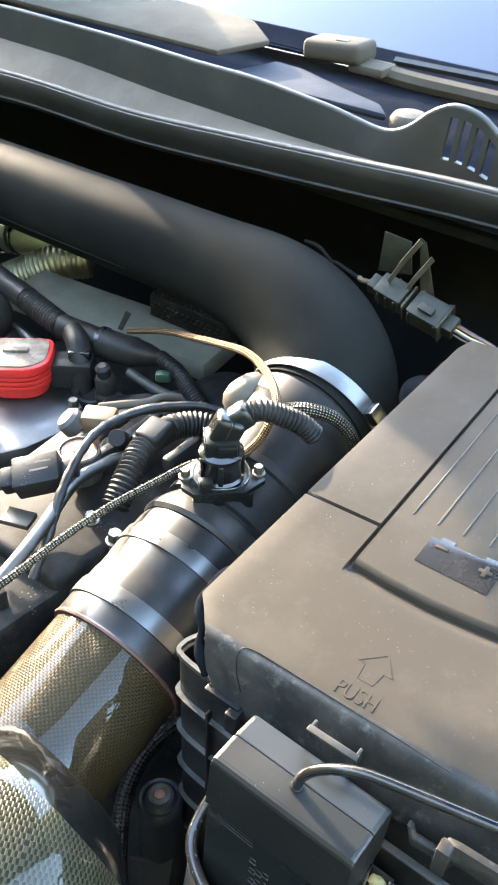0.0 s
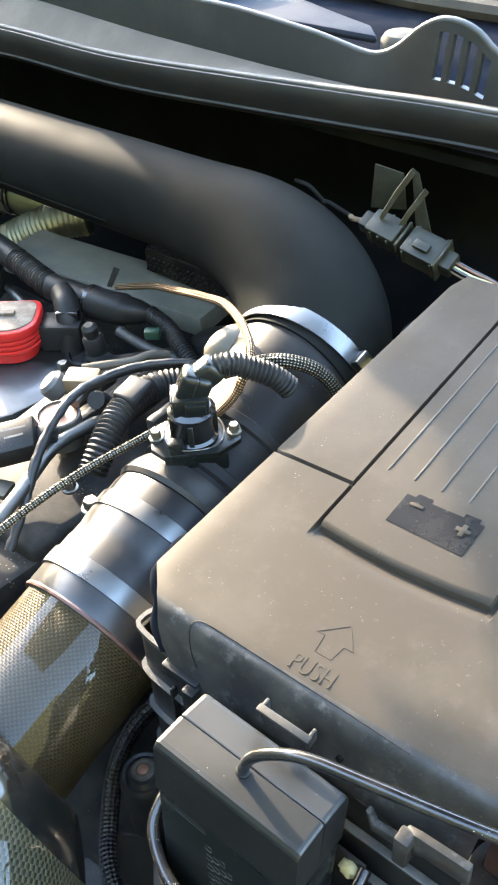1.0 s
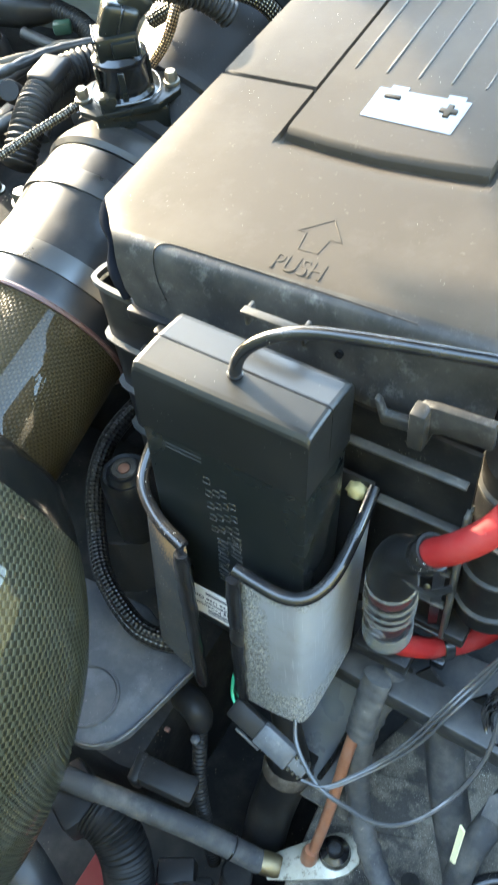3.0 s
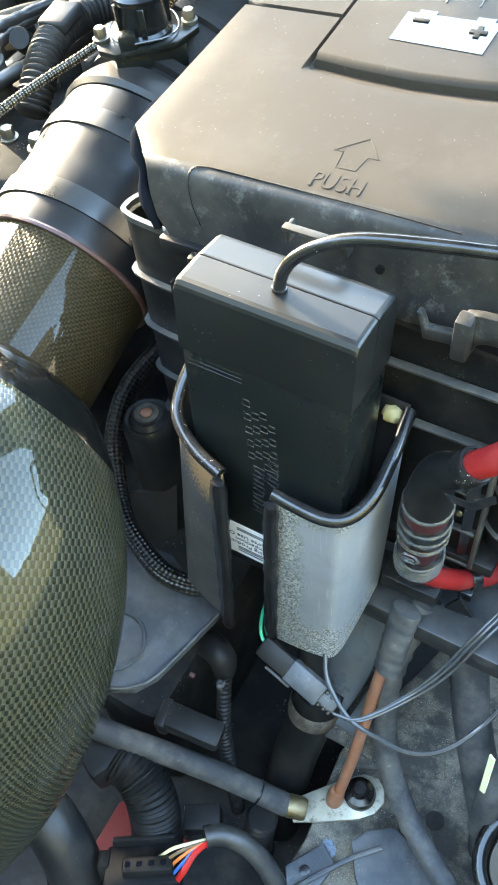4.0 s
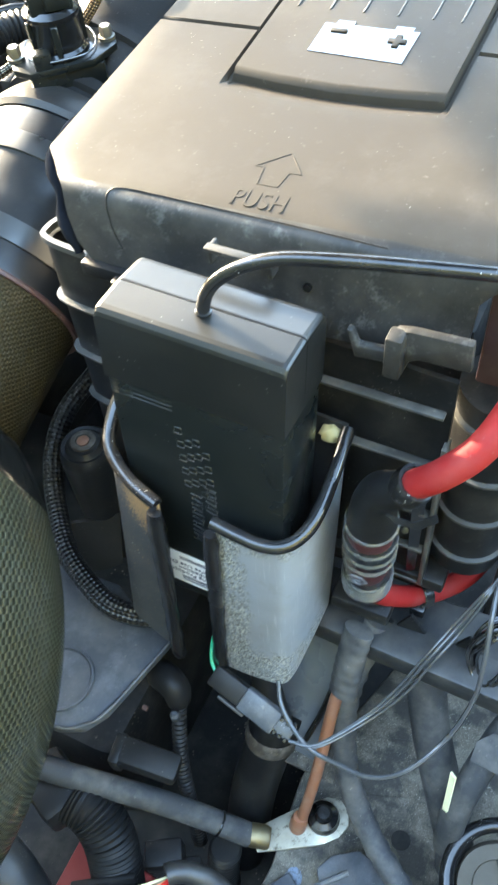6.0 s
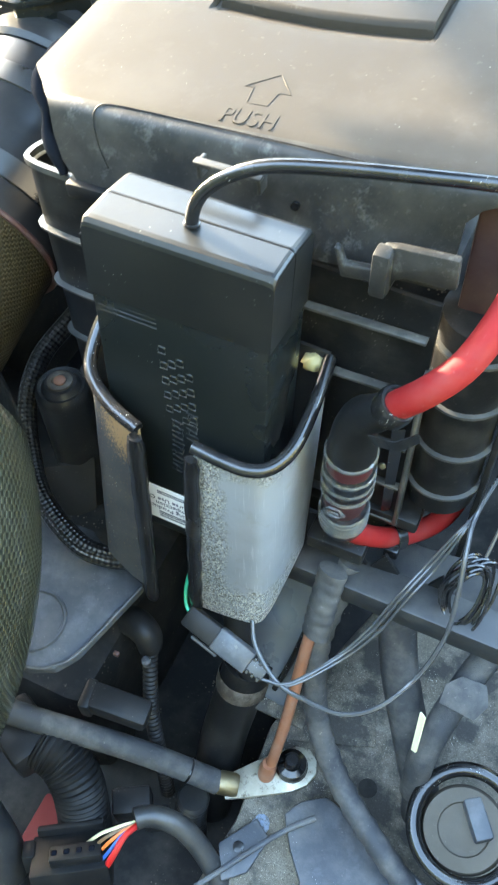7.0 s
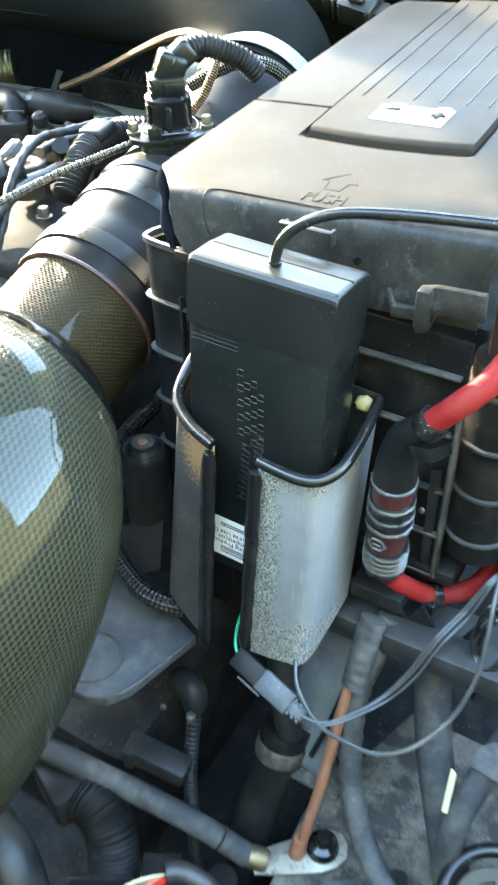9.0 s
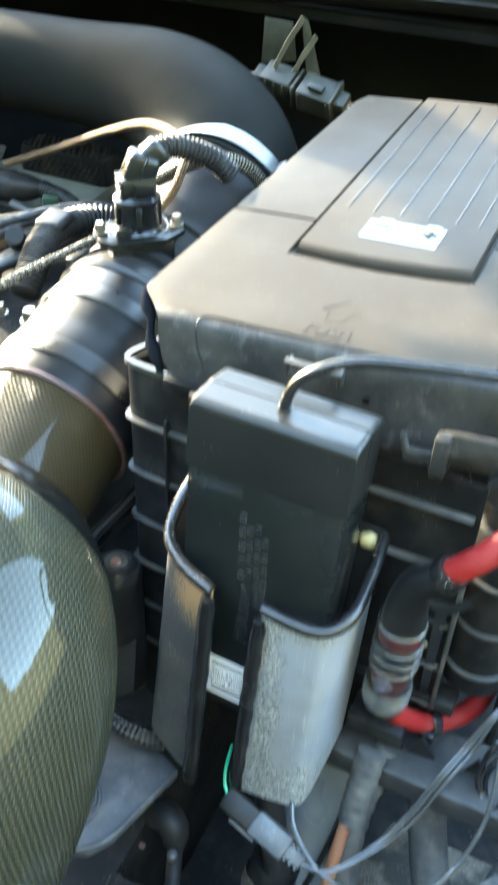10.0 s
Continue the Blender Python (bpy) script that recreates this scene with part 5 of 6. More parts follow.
part("jacket", sweep([(0.2140, -0.0880, 0.492), (0.2125, -0.1080, 0.455), (0.2110, -0.1380, 0.380), (0.2065, -0.1610, 0.3160)], 0.0046, 16, 0.006), M_COPPER, rod)
part("sleeve", turned([(0.0066, 0), (0.0072, 0.003), (0.0070, 0.014), (0.0056, 0.020)], along((0.2050, -0.1630, 0.3100), (0.06, 0.25, 1)), 18), M_COPPER, rod, "wider end sleeve")

hose = thing("taped_harness", "grey cloth-taped wiring harness running down past the earth point", "harness", (0.23, -0.1, 0.36))
part("tape", sweep([(0.226, -0.060, 0.520), (0.2190, -0.0900, 0.470), (0.2215, -0.1080, 0.4300), (0.2340, -0.1280, 0.3860), (0.2590, -0.1500, 0.3560), (0.2900, -0.1720, 0.3450), (0.3300, -0.1950, 0.3350), (0.37, -0.22, 0.33)], lambda t, s: 0.0092 + 0.0008 * math.sin(t * 420), 16, 0.005), M_CLOTH, hose)
wrap = sweep([(0.2170, -0.0740, 0.5260), (0.2165, -0.0870, 0.5020), (0.2170, -0.0985, 0.4750)], lambda t, s: 0.0112 + 0.0004 * math.sin(t * 700), 24, 0.002)
squash = axes((0.2165, -0.0870, 0.5020), (0.80, -0.30, 0.30), (0.02, -0.5, -0.85))
wrap.transform(squash @ Matrix.Diagonal((1, 0.72, 1, 1)) @ squash.inverted())
part("flat_wrap", wrap, M_CLOTH, hose, "flat dark tape wrap over both leads")
hose2 = thing("fabric_hose", "dusty grey fabric-covered hose below the beam", "hose", (0.305, -0.14, 0.285))
part("sleeve", sweep([(0.256, -0.030, 0.500), (0.2600, -0.0420, 0.4550), (0.2780, -0.0720, 0.4080), (0.3030, -0.1020, 0.3650), (0.3240, -0.1250, 0.3250), (0.332, -0.14, 0.285)], 0.0148, 20, 0.006), M_CLOTH, hose2)
hose3 = thing("taped_pipe", "grey taped pipe with a torn tape flap", "pipe", (0.32, -0.1, 0.36))
part("pipe", sweep([(0.350, 0.01, 0.520), (0.3400, -0.0400, 0.4700), (0.3270, -0.0720, 0.4400), (0.3180, -0.1060, 0.4150), (0.3150, -0.1240, 0.3900), (0.318, -0.132, 0.340)], 0.0105, 18, 0.006), M_CLOTH, hose3)
part("tape_flap", prism([(0, 0), (0.026, -0.006), (0.034, 0.006), (0.030, 0.020), (0.012, 0.022), (0.002, 0.014)], 0.0014, axes((0.3120, -0.0980, 0.4420), (1, 0.1, 0.1), (0.1, -0.45, 0.9)), 0.0004), M_CLOTH, hose3, "torn tape flap")
tagp = single("cable_tie_end", sheet([(0.3020, -0.1160, 0.4560), (0.3062, -0.1190, 0.4570)], [(0.3050, -0.1330, 0.4280), (0.3085, -0.1345, 0.4300)], 0.0014), M_YELLOW, "pale yellow cut tie end on the taped pipe", "cable tie")
guard = thing("cable_guard", "slate grey plastic cable guard over the chassis rail", "guard", (0.28, -0.2, 0.30))
part("plate", prism([(0.232, -0.186), (0.240, -0.172), (0.258, -0.160), (0.276, -0.165), (0.312, -0.186), (0.37, -0.205), (0.40, -0.30), (0.30, -0.30), (0.262, -0.226), (0.246, -0.208)], 0.008, Matrix.Translation((0, 0, 0.312)), 0.0015), M_GREY, guard)
part("edge_rib", sweep([(0.2600, -0.1440, 0.318), (0.2800, -0.1640, 0.330), (0.3060, -0.1800, 0.334), (0.35, -0.195, 0.334)], 0.0035, 8), M_GREY, guard)
part("tab", prism([(0.192, -0.226), (0.212, -0.196), (0.228, -0.206), (0.222, -0.236), (0.206, -0.250)], 0.005, Matrix.Translation((0, 0, 0.305)), 0.002), M_GREY, guard, "rounded tab")
part("tab_hole", turned([(0.0035, 0), (0.0045, 0.0008), (0.0035, 0.0012)], Matrix.Translation((0.208, -0.222, 0.3100)), 16), M_TRIM, guard)
part("tab_rod", sweep([(0.19, -0.262, 0.312), (0.232, -0.205, 0.322), (0.256, -0.180, 0.326)], 0.0022, 8), M_GREY, guard)
cap = thing("filler_cap", "grey round cap ringed by a black rubber hose", "cap", (0.368, -0.145, 0.34))
part("disc", turned([(0.030, 0), (0.0315, 0.004), (0.0290, 0.012), (0.0190, 0.014), (0.0180, 0.0105), (0.010, 0.0100)], axes((0.361, -0.148, 0.356), (1, 0, 0), (-0.1, -0.3, 1)), 40), M_FADED, cap)
part("grip", block((0.014, 0.030, 0.010), (0.367, -0.142, 0.372), 0.002, 2, Matrix.Rotation(radians(35), 4, "Z")), M_GREY, cap)
part("rubber_ring", sweep([(0.361 + 0.0385 * math.cos(u), -0.148 + 0.0385 * math.sin(u), 0.366 + 0.010 * math.sin(u)) for u in [i * math.tau / 24 for i in range(4, 26)]], 0.0056, 14, 0.004), M_TRIM, cap, "black rubber hose ring")

plate = thing("gearbox_bracket", "dusty grey plastic mounting plate with a round recess", "mounting plate", (0.03, -0.15, 0.44))
part("plate", prism([(-0.05, -0.090), (0.020, -0.086), (0.044, -0.098), (0.0820, -0.1120), (0.0800, -0.1220), (0.0660, -0.1800), (0.0560, -0.1960), (0.0400, -0.2040), (-0.03, -0.21), (-0.08, -0.18)], 0.010, Matrix.Translation((0, 0, 0.452)), 0.002), M_GREY, plate)
part("recess", turned([(0.0255, 0), (0.0250, 0.0022), (0.0232, 0.0024), (0.0222, 0.0002)], Matrix.Translation((0.021, -0.171, 0.4622)), 36), M_GREY, plate, "round recess")
part("edge_lip", sweep([(0.0820, -0.1150, 0.4640), (0.0670, -0.1770, 0.4640), (0.0560, -0.1940, 0.4640), (0.0400, -0.2030, 0.4640), (0.0, -0.206, 0.464)], 0.0014, 8), M_WASHER, plate, "thin pale edge")
tabb = single("steel_tab", sheet([(-0.035, -0.070, 0.492), (-0.010, -0.058, 0.496), (0.006, -0.046, 0.500)], [(-0.020, -0.092, 0.462), (0.006, -0.080, 0.464), (0.016, -0.070, 0.466)], 0.003), M_MATTE, "bent dark steel tab under the intake pipe", "tab")

post = thing("mount_bolt", "black rubber mount with a brass-coloured bolt", "mount", (-0.014, -0.038, 0.42))
part("mount", turned([(0.0200, -0.14), (0.0205, -0.012), (0.0200, -0.006), (0.0175, -0.003), (0.0150, -0.004), (0.0125, -0.001), (0.0120, 0.0), (0.006, 0.0002)], Matrix.Translation((-0.014, -0.0375, 0.573)), 28), M_RUBBER, post)
part("washer", turned([(0.0095, 0), (0.0095, 0.0016), (0.0060, 0.0018), (0.0055, 0.0006)], Matrix.Translation((-0.014, -0.0375, 0.5733)), 24), M_RUST, post)
part("bolt", turned([(0.0045, 0), (0.0045, 0.0018), (0.002, 0.0026)], Matrix.Translation((-0.014, -0.0375, 0.5735)), 14), M_COPPER, post)

sleeve = thing("braided_sleeve", "black braided cable sleeve passing under the bracket", "cable sleeve", (-0.0120, -0.0930, 0.48))
part("braid", sweep([(-0.05, 0.085, 0.560), (-0.060, 0.045, 0.545), (-0.0700, 0.0050, 0.5300), (-0.0650, -0.0300, 0.5100), (-0.0420, -0.0640, 0.4950), (-0.0120, -0.0930, 0.4930), (0.0300, -0.1130, 0.4900), (0.0560, -0.1130, 0.4880), (0.0680, -0.1080, 0.4865)], 0.0082, 18, 0.005), M_BRAID, sleeve)
part("tape_end", turned([(0.0086, -0.008), (0.0090, -0.006), (0.0090, 0.006), (0.0086, 0.008)], along((-0.050, 0.0850, 0.5600), (0.2, 0.9, 0.3)), 18, False), M_TRIM, sleeve, "black taped end")

# dark pipes, sensors and clutter low in the bay
elb = thing("sensor_elbow", "dusty black rubber elbow on a ribbed conduit", "elbow", (0.085, -0.125, 0.36))
part("head", sweep([(0.0660, -0.1190, 0.398), (0.0730, -0.1215, 0.404), (0.0800, -0.1240, 0.405), (0.0860, -0.1270, 0.401), (0.0885, -0.1310, 0.390)], lambda t, s: 0.0125 - 0.003 * (t / s) ** 3, 18, 0.002), M_MATTE, elb)
part("conduit", sweep([(0.0890, -0.1310, 0.392), (0.0950, -0.1470, 0.372), (0.1020, -0.1640, 0.345), (0.1130, -0.1800, 0.310), (0.125, -0.197, 0.25)], ribbed(0.0066, 0.0054, 0.004), 14, 0.001), M_MATTE, elb)
blk = thing("sensor_block", "dusty grey oblong sensor below the mounting plate", "sensor", (0.085, -0.18, 0.37))
part("body", block((0.050, 0.022, 0.020), (0.086, -0.180, 0.378), 0.004, 2, Matrix.Rotation(radians(8), 4, "Z") @ Matrix.Rotation(radians(10), 4, "Y")), M_MATTE, blk)
part("collar", block((0.010, 0.025, 0.023), (0.062, -0.184, 0.380), 0.003, 2, Matrix.Rotation(radians(8), 4, "Z")), M_MATTE, blk)
part("stud", turned([(0.004, 0), (0.004, 0.006), (0.002, 0.008)], Matrix.Translation((0.094, -0.145, 0.396)), 14), M_GREY, blk)
part("red_clip", block((0.005, 0.004, 0.004), (0.070, -0.150, 0.402), 0.001), M_LINING, blk, "small red locking clip")
breath = thing("breather_hose", "black corrugated breather hose", "hose", (0.06, -0.24, 0.26))
part("collar", block((0.050, 0.040, 0.040), (0.020, -0.226, 0.352), 0.006, 2, Matrix.Rotation(radians(-25), 4, "Z")), M_MATTE, breath)
part("bellows", sweep([(0.0360, -0.2260, 0.356), (0.0560, -0.2280, 0.350), (0.0740, -0.2380, 0.335), (0.0860, -0.2560, 0.305), (0.092, -0.275, 0.26)], ribbed(0.0215, 0.0195, 0.0038), 24, 0.0009), M_DEEP, breath)
smooth = thing("coolant_hose", "smooth dusty grey coolant hose with a clamp", "hose", (0.0250, -0.2880, 0.33))
part("hose", sweep([(-0.08, -0.27, 0.31), (-0.0250, -0.2830, 0.345), (0.0170, -0.2960, 0.335), (0.0400, -0.3130, 0.300), (0.044, -0.335, 0.25)], 0.0230, 24, 0.006), M_RUBBER, smooth)
part("clamp", turned([(0.0236, -0.006), (0.0244, -0.005), (0.0244, 0.005), (0.0236, 0.006)], along((0.041, -0.316, 0.293), (0.15, -0.45, -0.85)), 28, False), M_RUBBER, smooth, "dark hose clamp")
deep = thing("vertical_hose", "black hose going down beside the gearbox", "hose", (0.16, -0.13, 0.2))
part("hose", sweep([(0.168, -0.112, 0.400), (0.1640, -0.1280, 0.360), (0.1580, -0.1500, 0.300), (0.155, -0.18, 0.20)], 0.0195, 22, 0.006), M_DEEP, deep)
part("clamp", turned([(0.0205, -0.008), (0.0212, -0.006), (0.0212, 0.006), (0.0205, 0.008)], along((0.1660, -0.1200, 0.380), (0.05, 0.35, 0.9)), 24, False), M_RUST, deep, "corroded clamp band")
part("ribbed_part", sweep([(0.152, -0.197, 0.275), (0.150, -0.205, 0.235), (0.15, -0.21, 0.19)], ribbed(0.0145, 0.0120, 0.006), 18, 0.0012), M_RUBBER, deep)
side = thing("splash_panel", "smooth slate plastic splash panel with a black edge bead", "panel", (0.18, -0.062, 0.40))
part("panel", block((0.060, 0.016, 0.120), (0.186, -0.082, 0.415), 0.007, 4, Matrix.Rotation(radians(-38), 4, "X") @ Matrix.Rotation(radians(8), 4, "Y")), M_BULB, side)
part("edge_bead", sweep([(0.2090, -0.0640, 0.4860), (0.2060, -0.0900, 0.4520), (0.2010, -0.1060, 0.4200), (0.1930, -0.1180, 0.3850)], 0.0024, 8, 0.006), M_TRIM, side, "thin black edge bead")
rib2 = single("dark_hose", sweep([(0.150, -0.095, 0.47), (0.160, -0.108, 0.440), (0.172, -0.118, 0.405), (0.176, -0.120, 0.36)], 0.011, 16), M_MATTE, "dark hose hanging under the bracket", "hose")

loom2 = thing("multi_plug", "open multi-pin plug with coloured wires", "connector", (0.11, -0.27, 0.30))
PLUG = Matrix.Translation((0.098, -0.288, 0.322)) @ Matrix.Rotation(radians(32), 4, "Z") @ Matrix.Rotation(radians(-24), 4, "X")
for name, size, at in (("housing", (0.060, 0.036, 0.028), (0, 0, 0)), ("slide_lock", (0.040, 0.014, 0.010), (0.006, -0.006, 0.018)), ("side_lug", (0.010, 0.016, 0.020), (-0.032, 0.006, 0.006)), ("back_rim", (0.052, 0.006, 0.018), (0.0, 0.019, 0.012))):
    q = block(size, at, 0.0022, 2)
    q.transform(PLUG)
    part(name, q, M_DEEP, loom2)
for a in range(4):
    q = block((0.0045, 0.0045, 0.0018), (-0.010 + a * 0.0095, -0.0065, 0.0235), 0.0008, 1)
    q.transform(PLUG)
    part("pin_cell", q, M_PIT, loom2)
for k, mt in enumerate((M_YELLOW, M_TAN, M_ORANGE, M_BLUE, M_REDCAP)):
    part("wire", sweep([(0.104 + k * 0.0055, -0.273 - k * 0.0022, 0.336), (0.114 + k * 0.0040, -0.263 - k * 0.0020, 0.348), (0.127 + k * 0.0012, -0.252 - k * 0.0014, 0.352), (0.138, -0.240, 0.344)], 0.0014 if k < 4 else 0.0026, 8, 0.003), mt, loom2)
part("sheath", sweep([(0.132, -0.244, 0.349), (0.142, -0.236, 0.346), (0.165, -0.232, 0.335), (0.190, -0.240, 0.310), (0.22, -0.26, 0.28)], 0.0085, 16, 0.005), M_BEAM, loom2, "cloth sheath")
second = thing("dark_plug", "black multi-pin plug in the shade", "connector", (0.11, -0.23, 0.28))
part("housing", block((0.032, 0.022, 0.024), (0.112, -0.226, 0.295), 0.003, 2, Matrix.Rotation(radians(30), 4, "Z")), M_MATTE, second)
part("tail", block((0.022, 0.018, 0.018), (0.134, -0.226, 0.285), 0.003, 2, Matrix.Rotation(radians(30), 4, "Z")), M_MATTE, second)
red = slab("panel_lower", (0.085, 0.060, 0.012), (0.042, -0.262, 0.165), M_PAINT, "red painted panel low behind the hoses", "panel")
boxg = slab("gearbox", (0.34, 0.30, 0.20), (-0.12, -0.04, 0.25), M_DARK, "dark gearbox casting in the shade", "gearbox", 0.02)


# ---------------------------------------------------------------- air mass sensor on the housing
SM = axes((-0.0900, 0.1365, 0.7650), (0.735, 0.675, 0.08), (0.0, -0.02, 1.0)) @ Matrix.Diagonal((1.04, 1.04, 1.04, 1))


def at_sensor(bm):
    bm.transform(SM)
    return bm


sens = thing("air_mass_sensor", "black air mass sensor with an angled connector and corrugated conduit", "sensor", SM.translation)
part("flange", at_sensor(prism([(-0.034, -0.012), (-0.024, -0.022), (0.018, -0.022), (0.036, -0.008), (0.036, 0.010), (0.020, 0.022), (-0.022, 0.022), (-0.034, 0.012)], 0.005, Matrix.Translation((0, 0, -0.002)), 0.0012)), M_BOX, sens)
part("saddle", at_sensor(block((0.05, 0.04, 0.02), (0, 0, -0.011), 0.003)), M_BOX, sens)
part("body", at_sensor(turned([(0.0190, 0.002), (0.0190, 0.006), (0.0170, 0.008), (0.0170, 0.026), (0.0185, 0.028), (0.0185, 0.031), (0.0150, 0.034)], None, 30)), M_GLOSS, sens)
for k in range(5):
    u = k * 1.15
    part("rib", at_sensor(block((0.0025, 0.004, 0.020), (0.0178 * math.cos(u), 0.0178 * math.sin(u), 0.017), 0.0005, 1, Matrix.Rotation(u, 4, "Z"))), M_BOX, sens)
part("side_clip", at_sensor(block((0.012, 0.010, 0.014), (-0.014, -0.016, 0.006), 0.0015)), M_BOX, sens)
part("connector", at_sensor(join(block((0.028, 0.025, 0.017), (0.0, 0.0, 0.039), 0.003, 2), block((0.024, 0.022, 0.026), (0.004, 0.002, 0.051), 0.005, 3, Matrix.Rotation(radians(24), 4, "Y")), block((0.020, 0.019, 0.024), (0.014, 0.005, 0.059), 0.005, 3, Matrix.Rotation(radians(52), 4, "Y")))), M_BOX, sens, "angled plug", 30)
part("plug_seam", at_sensor(block((0.0020, 0.0235, 0.024), (0.004, 0.002, 0.052), 0.0008, 1, Matrix.Rotation(radians(24), 4, "Y"))), M_GLOSS, sens)
for k in range(3):
    part("plug_ridge", at_sensor(block((0.0016, 0.022, 0.0025), (-0.0140, 0.0, 0.036 + 0.005 * k), 0.0005, 1)), M_GLOSS, sens)
part("plug_latch", at_sensor(block((0.016, 0.006, 0.010), (0.004, -0.013, 0.040), 0.0015)), M_BOX, sens)
tip = SM @ Vector((0.019, 0.006, 0.0630))
part("conduit", sweep([tip, tip + Vector((0.010, 0.010, 0.002)), tip + Vector((0.023, 0.020, -0.003)), tip + Vector((0.036, 0.030, -0.011)), tip + Vector((0.047, 0.038, -0.024))], ribbed(0.0098, 0.0080, 0.0036), 18, 0.0009), M_MATTE, sens, "corrugated conduit")
for a in (-0.030, 0.031):
    part("bolt", hexagon(0.0042, 0.009, SM @ Matrix.Translation((a, 0.0, 0.003))), M_BRIGHT, sens)
part("retaining_wire", sweep([SM @ Vector((0.0235 * math.cos(u), 0.0225 * math.sin(u), 0.0065 + 0.0012 * math.sin(3 * u))) for u in [radians(q) for q in range(150, 421, 18)]], 0.0007, 6, 0.003), M_WIRE, sens, "thin wire round the base")
dark_braid = single("braided_hose", sweep([(-0.110, 0.200, 0.785), (-0.0843, 0.208, 0.800), (-0.0614, 0.216, 0.808), (-0.0423, 0.228, 0.803), (-0.0291, 0.237, 0.790), (-0.021, 0.242, 0.770), (-0.02, 0.245, 0.74)], 0.0062, 16, 0.003), M_BRAIDDARK, "dark braided hose over the intake housing", "hose")

# ---------------------------------------------------------------- engine top
slab("engine_head", (0.30, 0.42, 0.16), (-0.40, 0.20, 0.545), M_DARK, "dark engine head casting", "engine", 0.015)
slab("engine_block", (0.75, 0.50, 0.30), (-0.62, 0.22, 0.36), M_DARK, "dark engine block", "engine", 0.02)
head = thing("cam_cover", "ribbed grey cast cam cover behind the pipes", "engine cover", (-0.25, 0.2, 0.60))
part("casting", prism([(-0.34, 0.02), (-0.19, 0.02), (-0.175, 0.16), (-0.19, 0.30), (-0.30, 0.33), (-0.36, 0.26)], 0.030, Matrix.Translation((0, 0, 0.635)), 0.008, 3), M_DARK, head)
for k in range(4):
    part("casting_rib", block((0.012, 0.10, 0.016), (-0.205 - 0.03 * k, 0.24 - 0.02 * k, 0.684), 0.004), M_ALU, head)
for x, y in ((-0.254, 0.201), (-0.205, 0.085), (-0.225, 0.265)):
    part("bolt", hexagon(0.0058, 0.011, Matrix.Translation((x, y, 0.682))), M_BRIGHT, head)
far = thing("rear_casting", "olive-grey flat casting under the wiring", "engine cover", (-0.5, 0.42, 0.60))
part("bar", block((0.34, 0.085, 0.030), (-0.50, 0.425, 0.635), 0.006, 2, Matrix.Rotation(radians(6), 4, "Z")), M_CAST, far)
cover_mesh = block((0.13, 0.05, 0.045), (-0.40, 0.475, 0.660), 0.006)
studs = [block((0.0042, 0.0042, 0.0030), (-0.458 + 0.0085 * a + 0.004 * (b % 2), 0.4485, 0.642 + 0.006 * b), 0.001, 1) for a in range(14) for b in range(6)]
studs += [block((0.0042, 0.0042, 0.0030), (-0.458 + 0.0085 * a + 0.004 * (b % 2), 0.455 + 0.0075 * b, 0.6835), 0.001, 1) for a in range(14) for b in range(6)]
part("mesh_cover", join(cover_mesh, *studs), M_DARK, far, "fine mesh heat cover")
part("pump", turned([(0.045, 0), (0.045, 0.03), (0.035, 0.038), (0.015, 0.040)], Matrix.Translation((-0.265, 0.37, 0.620)), 30), M_DARK, far, "round dark pulley")

lidp = thing("coil_plate", "bright brushed aluminium plate on the cam cover", "engine plate", (-0.44, 0.19, 0.62))
part("plate", prism([(-0.56, 0.225), (-0.425, 0.262), (-0.396, 0.258), (-0.378, 0.238), (-0.368, 0.200), (-0.378, 0.150), (-0.40, 0.110), (-0.56, 0.08)], 0.022, Matrix.Translation((0, 0, 0.622)), 0.003), M_BRUSHED, lidp)
part("plate_bolt", hexagon(0.0062, 0.013, Matrix.Translation((-0.390, 0.236, 0.644))), M_BRIGHT, lidp)
part("plate_bolt", hexagon(0.0062, 0.013, Matrix.Translation((-0.425, 0.140, 0.644))), M_BRIGHT, lidp)


def ignition_coil(x, y, z, turn):
    """Red coil pack: stacked fins under a dusty top."""
    c = thing("ignition_coil", "red plastic ignition coil with a dusty brown top", "ignition coil", (x, y, z), "coils on the engine")
    m = Matrix.Translation((x, y, z)) @ Matrix.Rotation(turn, 4, "Z")
    outl = [(1.14 * math.copysign(abs(math.cos(u)) ** 0.55, math.cos(u)) * 0.037, 1.14 * math.copysign(abs(math.sin(u)) ** 0.6, math.sin(u)) * (0.031 + 0.003 * math.sin(3 * u))) for u in [k * math.tau / 22 for k in range(22)]]
    part("base", prism([(a * 0.86, b * 0.86) for a, b in outl], 0.016, m, 0.003), M_REDCAP, c)
    for k in range(3):
        part("fin", prism(outl, 0.0052, m @ Matrix.Translation((0, 0, 0.015 + k * 0.0066)), 0.0014), M_REDCAP, c)
    part("rim", prism([(a * 1.03, b * 1.03) for a, b in outl], 0.012, m @ Matrix.Translation((0, 0, 0.034)), 0.003), M_REDCAP, c)
    part("top", prism([(a * 0.90, b * 0.88) for a, b in outl], 0.004, m @ Matrix.Translation((0, 0, 0.0435)), 0.001), M_CAPTOP, c, "dusty brown top face")
    part("ridge", block((0.030, 0.008, 0.004), (x, y, z + 0.049), 0.001, 1, Matrix.Rotation(turn, 4, "Z")), M_CAPTOP, c)
    return c


